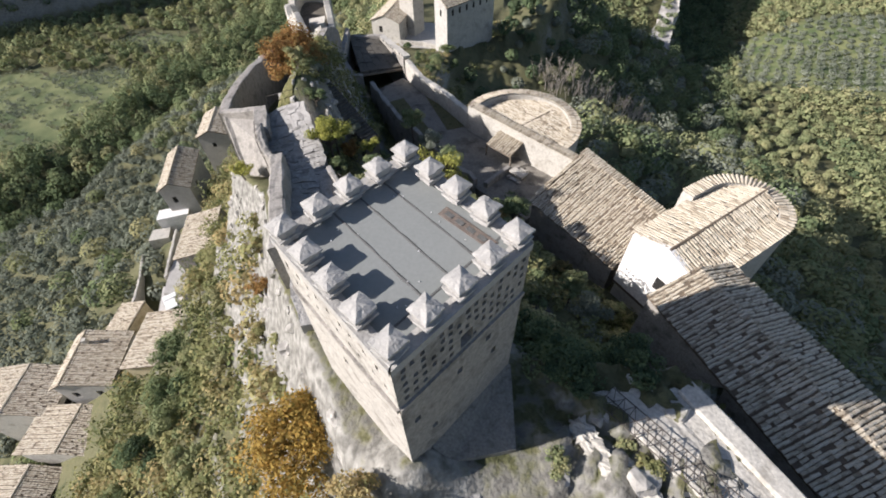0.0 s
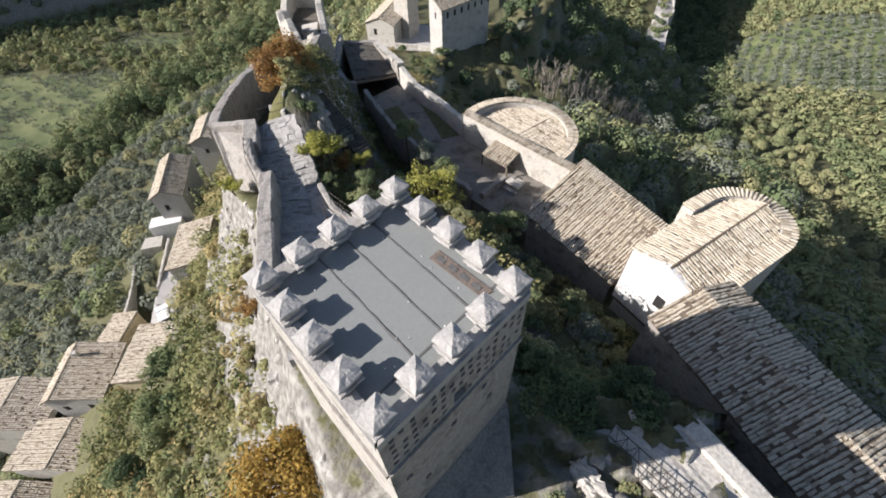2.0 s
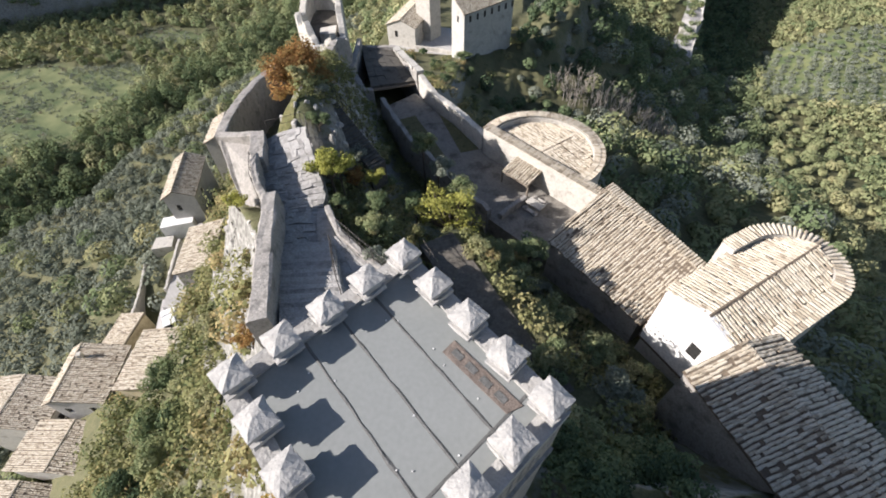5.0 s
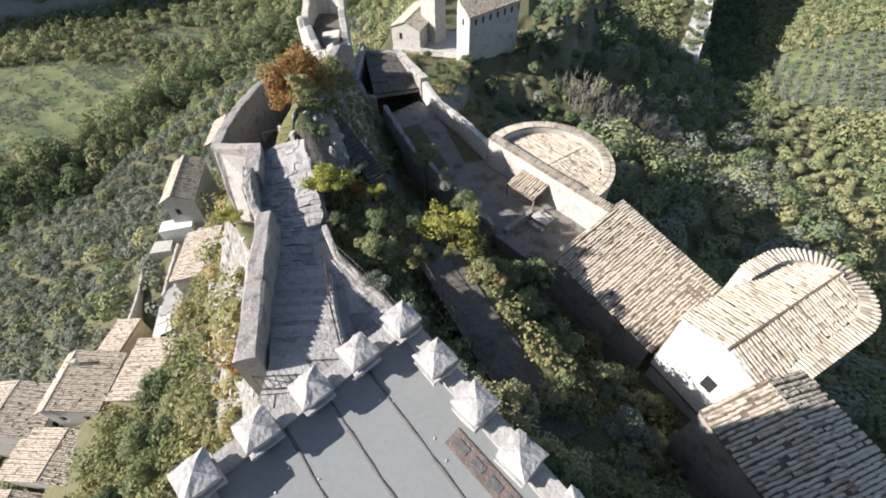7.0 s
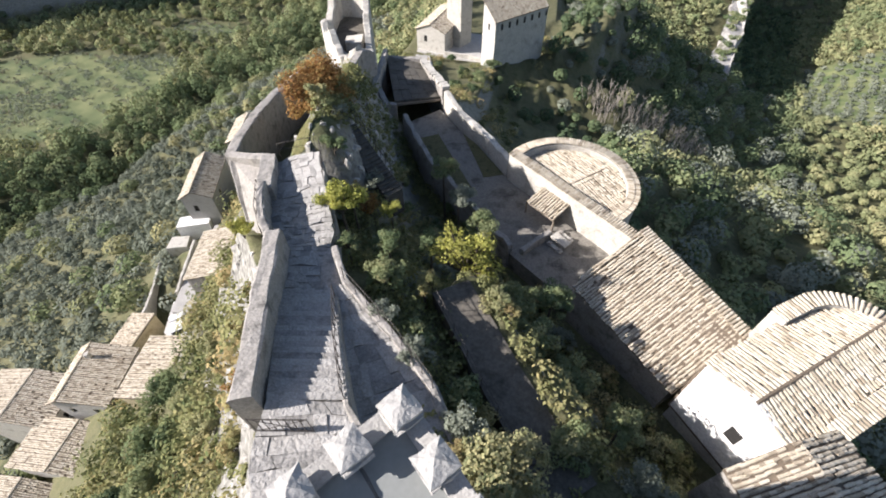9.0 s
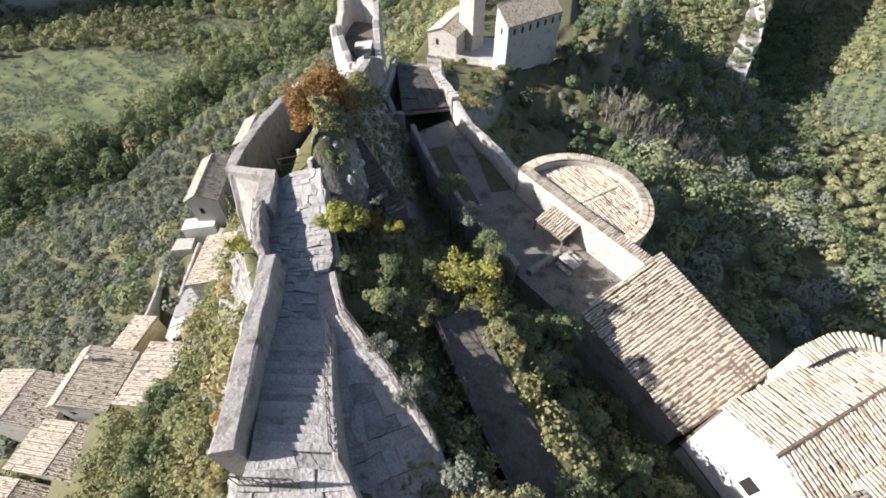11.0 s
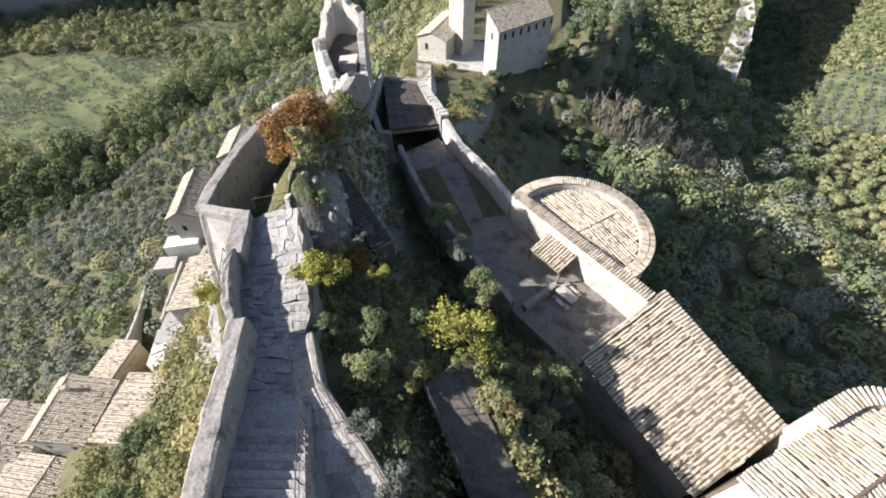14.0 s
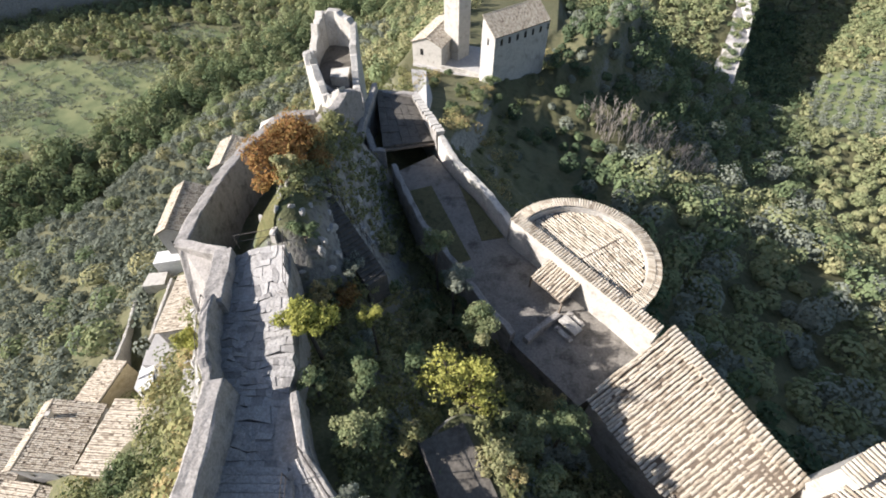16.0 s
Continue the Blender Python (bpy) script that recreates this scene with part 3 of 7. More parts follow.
def make_tower():
    t = thing("battlement_tower", "square grey limestone tower with pyramid-capped merlons and felt roof", "tower")
    H = 2.27
    base = 26.5
    corner = [tow(-H, -H), tow(-H, H), tow(H, H), tow(H, -H)]   # near, right, far, left
    rnd = random.Random(4)
    # right face with pigeon holes, left face with small openings
    holes = []
    for r, z in enumerate((35.35, 35.68, 36.01, 36.34, 36.62)):
        for c in range(15):
            if rnd.random() < 0.86 and not (6 <= c <= 7 and r < 2):
                u = 0.22 + c * 0.28 + rnd.uniform(-0.03, 0.03)
                holes.append((u, u + 0.13, z, z + 0.17))
    holes.append((2.0, 2.42, 35.30, 35.85))
    for u, z in ((0.9, 32.1), (1.9, 34.0), (3.3, 33.2), (3.0, 34.3), (0.35, 33.6)):
        holes.append((u, u + 0.2, z, z + 0.28))
    left = []
    for k in range(9):
        u = 0.3 + k * 0.46 + rnd.uniform(-0.05, 0.05)
        left.append((u, u + 0.12, 36.3 + rnd.uniform(-0.06, 0.06), 36.46 + rnd.uniform(0.0, 0.06)))
        if rnd.random() < 0.8:
            left.append((u + 0.2, u + 0.3, 35.7, 35.86))
    left += [(2.0, 2.2, 33.6, 33.9), (3.4, 3.55, 34.5, 34.75)]
    names = ("right", "far", "away", "left")
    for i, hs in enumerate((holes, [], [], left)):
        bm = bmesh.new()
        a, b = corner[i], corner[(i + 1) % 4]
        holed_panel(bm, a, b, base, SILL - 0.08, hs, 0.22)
        # the left face alone takes the lighter stone, as its painted sunlight
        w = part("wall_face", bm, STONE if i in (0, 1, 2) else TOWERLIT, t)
    # string course and parapet sill
    bm = bmesh.new()
    for i in (0, 3):
        a, b = corner[i], corner[(i + 1) % 4]
        d = (b - a).normalized()
        o = Vector((d.y, -d.x, 0))
        prism(bm, [a + o * 0.07, b + o * 0.07, b - o * 0.05, a - o * 0.05], 35.05, 35.2)
    part("string_course", bm, STONE, t)
    for i in range(4):
        a, b = corner[i], corner[(i + 1) % 4]
        d = (b - a).normalized()
        o = Vector((d.y, -d.x, 0))
        bm = bmesh.new()
        prism(bm, [a + o * 0.04, b + o * 0.04, b - o * 0.33 - d * 0.33, a - o * 0.33 + d * 0.33], SILL - 0.25, [SILL, SILL, SILL - 0.04, SILL - 0.04])
        part("parapet_sill", bm, CAPSTONE, t)
    bm = bmesh.new()
    I = 1.96
    prism(bm, [tow(-I, -I), tow(-I, I), tow(I, I), tow(I, -I)], ROOF - 0.3, ROOF)
    roof = part("roof_felt", bm, FELT, t, "grey bitumen felt roof in wide strips")
    for b in (-0.65, 0.18, 1.02):
        n = 14
        v, f = [], []
        rn = random.Random(int(b * 100))
        for k in range(n + 1):
            a = -1.93 + 3.86 * k / n
            w = 0.022 + rn.uniform(0, 0.018) * (1.7 if a < -0.6 else 1)
            off = rn.uniform(-0.012, 0.012)
            for s, z in ((-w, 0.002), (0, 0.016), (w, 0.002)):
                v.append(tow(a, b + off + s, ROOF + z))
        for k in range(n):
            for s in (0, 1):
                f.append((k * 3 + s, k * 3 + s + 1, k * 3 + s + 4, k * 3 + s + 3))
        mesh_object("felt_seam", v, f, SEAM, t, "dark bitumen seam")
    # cross joint near the near edge and the brown patch
    bm = bmesh.new()
    prism(bm, [tow(-1.62, -1.9), tow(-1.62, 1.9), tow(-1.57, 1.9), tow(-1.57, -1.9)], ROOF + 0.001, ROOF + 0.012)
    part("felt_seam", bm, SEAM, t)
    bm = bmesh.new()
    prism(bm, [tow(-1.58, 1.40), tow(-1.68, 1.72), tow(0.02, 1.64), tow(0.0, 1.30)], ROOF + 0.002, ROOF + 0.02)
    part("stained_strip", bm, RUST, t, "brown rusty stained strip")
    for k in range(4):
        bm = bmesh.new()
        c = tow(-1.32 + k * 0.36, 1.53 - 0.015 * k)
        block(bm, (c.x, c.y, ROOF + 0.022), (0.13, 0.24, 0.02), 48)
        part("rust_mark", bm, SEAM, t)
    for k in range(14):
        a, b = rnd.uniform(-1.6, 1.6), rnd.uniform(-1.6, 1.6)
        bm = bmesh.new()
        c = tow(a, b)
        block(bm, (c.x, c.y, ROOF + 0.012), (rnd.uniform(0.015, 0.03), rnd.uniform(0.015, 0.03), 0.02), rnd.uniform(0, 90))
        part("mortar_crumb", bm, WHITE, t)
    # merlons
    spots = []
    for k in range(5):
        p = -2.0 + k
        spots += [(p, -2.0), (p, 2.0)]
        if 0 < k < 4:
            spots += [(-2.0, p), (2.0, p)]
    for n, (a, b) in enumerate(spots):
        r = random.Random(n + 20)
        s = 0.205
        base_c = tow(a, b)
        ang = math.degrees(math.atan2(TW.y, TW.x)) + r.uniform(-2.5, 2.5)
        bm = bmesh.new()
        block(bm, (base_c.x, base_c.y, SILL + 0.18), (2 * s, 2 * s, 0.42), ang)
        bmesh.ops.subdivide_edges(bm, edges=bm.edges[:], cuts=2, use_grid_fill=True)
        for v in bm.verts:
            v.co += Vector((r.uniform(-1, 1), r.uniform(-1, 1), r.uniform(-1, 1) * 0.4)) * 0.016
        m = part("merlon", bm, CAPSTONE, t)
        bm = bmesh.new()
        block(bm, (base_c.x, base_c.y, SILL + 0.14), (2 * s + 0.13, 2 * s + 0.13, 0.075), ang)
        bmesh.ops.subdivide_edges(bm, edges=bm.edges[:], cuts=2, use_grid_fill=True)
        for v in bm.verts:
            v.co += Vector((r.uniform(-1, 1), r.uniform(-1, 1), r.uniform(-1, 1) * 0.6)) * 0.02
        part("collar", bm, CAPSTONE, m)
        bm = bmesh.new()
        block(bm, (base_c.x, base_c.y, SILL + 0.32), (2 * s + 0.06, 2 * s + 0.06, 0.05), ang)
        part("collar", bm, CAPSTONE, m)
        bm = bmesh.new()
        z0 = SILL + 0.38
        c, sn = math.cos(radians(ang)), math.sin(radians(ang))
        g = 4
        grid = []
        apex = (r.uniform(-0.03, 0.03), r.uniform(-0.03, 0.03))
        for i in range(g + 1):
            row = []
            for j in range(g + 1):
                x, y = -1 + 2 * i / g, -1 + 2 * j / g
                h = 1 - max(abs(x), abs(y))
                px = x * 0.282 + apex[0] * h + r.uniform(-1, 1) * 0.018
                py = y * 0.282 + apex[1] * h + r.uniform(-1, 1) * 0.018
                row.append(bm.verts.new((base_c.x + c * px - sn * py, base_c.y + sn * px + c * py, z0 + 0.05 + 0.17 * h - 0.03 * h * h + r.uniform(-1, 1) * 0.014)))
            grid.append(row)
        for i in range(g):
            for j in range(g):
                q = (grid[i][j], grid[i + 1][j], grid[i + 1][j + 1], grid[i][j + 1])
                if (i < g / 2) == (j < g / 2):
                    bm.faces.new((q[0], q[1], q[2]))
                    bm.faces.new((q[0], q[2], q[3]))
                else:
                    bm.faces.new((q[0], q[1], q[3]))
                    bm.faces.new((q[1], q[2], q[3]))
        rim = [grid[i][0] for i in range(g + 1)] + [grid[g][j] for j in range(1, g + 1)] + [grid[i][g] for i in range(g - 1, -1, -1)] + [grid[0][j] for j in range(g - 1, 0, -1)]
        low = [bm.verts.new(v.co - Vector((0, 0, 0.06 + r.uniform(0, 0.01)))) for v in rim]
        k = len(rim)
        for i in range(k):
            bm.faces.new((rim[i], rim[(i + 1) % k], low[(i + 1) % k], low[i]))
        bm.faces.new(low)
        part("cap", bm, CAPSTONE, m, "mortar pyramid cap")
    # sloping scarp at the foot of the right face
    bm = bmesh.new()
    prism(bm, [(-0.55, 4.55), (0.15, 4.3), (2.12, 4.8), (1.95, 7.3), (1.4, 7.6)], 26.5, [30.8, 30.25, 30.2, 30.9, 31.4])
    part("scarp", bm, DARKSTONE, t, "battered stone footing, partly broken")


make_tower()


# ---- the stair, path and landing beside the tower ----
def make_stair():
    foot_l, foot_r = Vector((-9.75, 17.9, 0)), Vector((-7.35, 18.3, 0))
    top_l, top_r = Vector((-7.15, 12.3, 0)), Vector((-4.55, 12.75, 0))
    st = thing("stone_stair", "worn grey stone stair climbing to the tower between parapet and rail", "stair", kind="structure")
    n, z0, z1 = 20, 28.05, 30.2
    for i in range(n):
        f0, f1 = i / n, (i + 1) / n
        bm = bmesh.new()
        a, b = foot_l.lerp(top_l, f0), foot_r.lerp(top_r, f0)
        fe = f0 + (f1 - f0) * 0.88
        c, d = foot_r.lerp(top_r, fe), foot_l.lerp(top_l, fe)
        z = z0 + (z1 - z0) * (i + 1) / n
        prism(bm, [a, b, c, d], 25.5, [z + jitter(i * 4 + k, 0.012) for k in range(4)])
        part("step", bm, PAVE, st)
    return st


make_stair()


def flagged(name, label, quad, nz, nu, nw, top, depth=0.3, material=PAVE, seed=3, gap=0.006, warp=1.0):
    """A paved strip cut into uneven flagstones between two edges; quad: left edge points and right edge points, with heights."""
    lefts, rights = quad
    t = thing(name, label, "paving", kind="structure")
    rnd = random.Random(seed)

    def at(u, w):
        f = w * (len(lefts) - 1)
        i = min(int(f), len(lefts) - 2)
        a = Vector(lefts[i]).lerp(Vector(lefts[i + 1]), f - i)
        b = Vector(rights[i]).lerp(Vector(rights[i + 1]), f - i)
        return a.lerp(b, u)

    us = [[min(1, max(0, (i + (rnd.uniform(-0.4, 0.4) if 0 < i < nu else 0)) / nu)) for i in range(nu + 1)] for _ in range(nw)]
    ws = [(j + (rnd.uniform(-0.3, 0.3) if 0 < j < nw else 0)) / nw for j in range(nw + 1)]
    for j in range(nw):
        for i in range(nu):
            q = [at(us[j][i], ws[j]), at(us[j][i + 1], ws[j]), at(us[j][i + 1], ws[j + 1]), at(us[j][i], ws[j + 1])]
            c = sum(q, Vector()) / 4
            q = [p + Vector((noise.noise(p * 1.3) * 0.16 + noise.noise(p * 3.1) * 0.05, noise.noise(p * 1.3 + Vector((5, 5, 5))) * 0.16 + noise.noise(p * 3.1 + Vector((2, 0, 0))) * 0.05, 0)) * warp for p in q]
            q = [p + (c - p).normalized() * gap * rnd.uniform(0.5, 2.5) for p in q]
            bm = bmesh.new()
            dz = rnd.uniform(-0.045, 0.03)
            prism(bm, q, [p.z - depth for p in q], [p.z + dz + rnd.uniform(-0.02, 0.02) for p in q])
            part("flagstone", bm, material, t)
    return t


bm = bmesh.new()
prism(bm, [(-10.3, 17.7), (-7.2, 18.4), (-6.9, 18.7), (-8.3, 21.0), (-9.75, 24.5), (-10.6, 25.6), (-11.9, 28.6), (-14.6, 27.9), (-13.7, 24.6), (-12.7, 22.2), (-11.2, 20.6)], 23.5, 26.9)
tagged(part("path_bed", bm, STONE), "rubble bed under the rampart path", "pavement", kind="structure")
flagged("rampart_path", "uneven grey flagstone path along the rampart", ([(-9.8, 17.7, 28.02), (-11.1, 20.6, 27.5), (-12.6, 22.2, 27.2), (-13.6, 24.6, 27.1), (-14.5, 27.7, 27.1)], [(-7.05, 18.1, 28.02), (-8.35, 20.9, 27.85), (-9.2, 23.0, 27.8), (-10.2, 25.0, 27.8), (-11.9, 28.4, 27.8)]), 0, 7, 30, 0, depth=0.8, gap=0.004, warp=1.9)
flagged("tower_landing", "grey flagstone landing at the tower foot", ([(-7.15, 12.33, 30.2), (-7.0, 10.6, 30.2), (-5.9, 8.8, 30.2)], [(-4.5, 12.75, 30.2), (-3.1, 11.6, 30.2), (-3.0, 9.0, 30.2)]), 0, 4, 6, 0, depth=2.5)
flagged("lower_terrace", "shaded stone terrace below the stair", ([(-7.2, 18.45, 28.2), (-6.05, 15.6, 28.15), (-4.5, 12.75, 28.1), (-3.0, 10.9, 28.1)], [(-6.95, 18.75, 28.2), (-4.2, 16.45, 28.15), (-2.1, 14.5, 28.1), (-0.6, 12.0, 28.1)]), 0, 5, 12, 0, depth=2.5, gap=0.004)
tagged(rough_wall("stair_parapet", [(-10.95, 20.5, 29.15), (-10.25, 18.6, 29.5), (-9.5, 16.6, 29.95), (-8.5, 14.2, 30.6), (-7.55, 11.9, 31.15)], 0.75, [24, 24, 24, 24, 25], STONE, seed=5), "thick grey stone parapet beside the stair", "wall", kind="structure")
tagged(rough_wall("stair_side_wall", [(-7.2, 18.2, 28.15), (-5.9, 15.3, 29.2), (-4.45, 12.6, 30.3), (-3.05, 11.2, 30.3)], 0.28, [26.5, 26.5, 26.5, 26.5], STONE, seed=6, wob=0.03, ragged=0.02), "low stone kerb wall at the stair side", "wall", kind="structure")
tagged(rough_wall("terrace_edge", [(-8.3, 21.0, 27.98), (-6.95, 18.8, 28.35), (-4.1, 16.5, 28.35), (-2.0, 14.5, 28.3), (-0.4, 12.0, 28.25)], 0.35, [24, 24, 24, 24, 24], STONE, seed=7, wob=0.04, ragged=0.03), "stone edge of the shaded terrace", "wall", kind="structure")


tagged(rough_wall("path_lip", [(-11.3, 20.4, 28.9), (-12.2, 21.6, 28.85), (-12.95, 22.9, 28.7), (-13.6, 24.4, 28.55)], 0.42, [23, 23, 22, 22], STONE, seed=8, wob=0.07, ragged=0.08, step=0.35), "rough rock lip along the rampart path", "wall", kind="structure")


def railing(name, label, pts, posts, high=0.95, r=0.02):
    t = thing(name, label, "railing")
    tops = []
    for (p, q) in zip(pts[:-1], pts[1:]):
        for i in range(posts):
            a = Vector(p).lerp(Vector(q), i / posts)
            tops.append(a)
    tops.append(Vector(pts[-1]))
    for a in tops:
        bm = bmesh.new()
        bar(bm, a - Vector((0, 0, 0.05)), a + Vector((0, 0, high)), r)
        part("post", bm, IRON, t)
    for h in (high, high * 0.5):
        for a, b in zip(pts[:-1], pts[1:]):
            bm = bmesh.new()
            bar(bm, Vector(a) + Vector((0, 0, h)), Vector(b) + Vector((0, 0, h)), r * 0.8)
            part("rail", bm, IRON, t)
    return t


railing("iron_railing", "thin dark iron railing on the stair side", [(-7.1, 17.9, 28.2), (-5.85, 15.1, 29.25), (-4.6, 12.8, 30.2)], 4)
railing("iron_railing", "thin dark iron railing on the terrace edge", [(-6.95, 18.8, 28.35), (-4.1, 16.5, 28.35), (-2.0, 14.5, 28.3)], 4)
railing("iron_railing", "thin dark iron railing at the rampart path", [(-12.0, 20.9, 27.8), (-12.9, 22.2, 27.8), (-13.75, 24.2, 27.8)], 3)
railing("iron_railing", "thin iron railing beside the path opening", [(-10.5, 25.6, 27.8), (-11.8, 28.5, 27.7)], 3)
railing("iron_railing", "pale iron rail across the end of the path", [(-14.5, 28.2, 27.15), (-12.3, 28.8, 27.5)], 1)
tagged(rough_wall("rock_edge", [(-12.5, 32.9, 26.9), (-12.9, 31.2, 27.1), (-13.3, 29.4, 27.3)], 0.35, [22, 22, 22], PALE, seed=145, wob=0.12, ragged=0.2, step=0.3), "pale rock edge beside the grass patch", "wall", kind="structure")


def make_gate():
    t = thing("iron_gate", "wrought iron gate lying open at the landing", "gate")
    a, b = Vector((-7.0, 11.3, 30.25)), Vector((-5.2, 11.6, 30.25))
    for z in (0.05, 1.0):
        bm = bmesh.new()
        bar(bm, a + Vector((0, 0, z)), b + Vector((0, 0, z)), 0.025)
        part("rail", bm, IRON, t)
    for k in range(9):
        p = a.lerp(b, k / 8)
        bm = bmesh.new()
        bar(bm, p, p + Vector((0, 0, 1.1)), 0.014)
        part("bar", bm, IRON, t)
    for p, q in ((a, b + Vector((0, 0, 1))), (a + Vector((0, 0, 1)), b)):
        bm = bmesh.new()
        bar(bm, p, q, 0.014)
        part("brace", bm, IRON, t)


make_gate()


# ---- rampart corner, west wall and ruin ----
def make_bastion():
    t = thing("rampart_bastion", "grey stone bastion corner with a hollow top beside the path", "bastion")
    rough_wall("wall", [(-18.2, 28.2, 26.9), (-16.6, 27.9, 27.2), (-14.9, 27.5, 27.6)], 0.6, [14, 18, 22], STONE, t, seed=11)
    rough_wall("wall", [(-14.9, 27.6, 27.7), (-14.2, 26.0, 28.0), (-13.5, 24.2, 28.2)], 0.95, [22, 22, 22], STONE, t, seed=12)
    rough_wall("wall", [(-18.0, 28.2, 26.9), (-16.9, 26.2, 25.2), (-15.7, 24.4, 23.2)], 0.45, [13, 13, 13], STONE, t, seed=13)
    bm = bmesh.new()
    prism(bm, [(-17.9, 28.0), (-15.6, 24.2), (-13.0, 24.0), (-13.6, 27.5)], 14, [26.5, 23.6, 26.2, 27.2])
    part("fill", bm, STONE, t, "sloping pale mortar top of the bastion")


make_bastion()
tagged(rough_wall("west_wall", [(-18.2, 28.2, 26.8), (-19.2, 32.0, 26.2), (-20.6, 36.0, 24.9), (-21.3, 40.5, 24.0), (-21.3, 43.5, 23.4), (-21.0, 46.0, 23.2), (-18.2, 46.6, 23.3)], 0.75, [14, 13, 12, 11, 11, 11, 15], STONE, seed=14), "long grey stone curtain wall on the cliff edge", "wall", kind="structure")
tagged(rough_wall("west_wall_spur", [(-21.3, 43.2, 22.4), (-22.6, 43.6, 21.6), (-22.9, 45.6, 22.2), (-21.2, 46.1, 23.0)], 0.5, [10, 10, 10, 10], PALE, seed=15), "pale ruined wall corner on the cliff edge", "wall", kind="structure")


def make_ruin():
    t = thing("ruined_keep", "roofless ruined stone keep with broken pale walls", "ruin")
    rough_wall("wall", [(-17.2, 45.2, 23.7), (-16.6, 47.4, 23.6), (-16.4, 49.3, 23.9), (-15.9, 51.2, 22.9)], 0.8, [14, 14, 14, 14], STONE, t, seed=21, ragged=0.15)
    rough_wall("wall", [(-16.6, 49.4, 23.8), (-17.8, 50.0, 22.9), (-18.9, 50.9, 21.6), (-20.0, 52.6, 22.0), (-21.4, 54.6, 23.2)], 0.75, [12, 11, 11, 11, 11], PALE, t, seed=22, ragged=0.4, step=0.4)
    rough_wall("wall", [(-21.4, 54.8, 23.3), (-22.4, 55.9, 21.9), (-23.2, 57.2, 22.6), (-23.6, 59.4, 22.2), (-23.5, 61.4, 24.2), (-23.4, 63.0, 24.6)], 0.8, [10, 10, 10, 10, 10, 10], PALE, t, seed=23, ragged=0.45, step=0.4)
    rough_wall("wall", [(-23.4, 63.0, 24.5), (-21.8, 63.2, 24.9), (-19.7, 62.4, 24.2)], 0.9, [10, 10, 10], PALE, t, seed=24, ragged=0.35, step=0.4)
    rough_wall("wall", [(-19.7, 62.4, 24.2), (-19.2, 60.6, 23.8), (-18.8, 59.0, 22.6), (-18.2, 57.2, 22.0), (-17.7, 55.6, 21.2), (-17.0, 54.0, 21.6)], 0.75, [10, 10, 10, 10, 10, 10], PALE, t, seed=25, ragged=0.4, step=0.4)
    rough_wall("wall", [(-21.4, 54.8, 20.8), (-19.2, 54.4, 20.4), (-17.0, 54.0, 20.8)], 0.7, [10, 10, 10], STONE, t, seed=26, ragged=0.2)
    rough_wall("wall", [(-20.0, 51.5, 21.0), (-21.3, 50.2, 20.0), (-22.4, 49.9, 20.3), (-22.2, 47.6, 19.4), (-20.9, 46.2, 21.0)], 0.55, [10, 10, 10, 10, 10], PALE, t, seed=27, ragged=0.3)
    rough_wall("wall", [(-15.9, 51.2, 21.6), (-16.3, 52.6, 21.2), (-17.0, 54.0, 21.6)], 0.7, [12, 12, 12], STONE, t, seed=28, ragged=0.3)
    bm = bmesh.new()
    prism(bm, [(-23.3, 62.8), (-22.6, 56), (-21.2, 54.8), (-17.2, 54.2), (-19.8, 62.2)], 9, [21.2, 20.2, 20.0, 20.0, 21.4])
    part("floor", bm, PATHSOIL, t, "bare earth floor")
    bm = bmesh.new()
    prism(bm, [(-20.6, 56.0), (-18.6, 55.8), (-18.9, 57.6), (-20.9, 57.4)], 14, [21.2, 21.4, 21.6, 21.3])
    part("pier", bm, PALE, t, "pale broken pier")


make_ruin()


# Slab stone darkened: the deep shade of roof and stair is in its colour
SHADESLAB = mat("shaded_slab", [(0.042, 0.039, 0.033), (0.078, 0.072, 0.060), (0.114, 0.105, 0.090)], 1.2, bump=0.5)


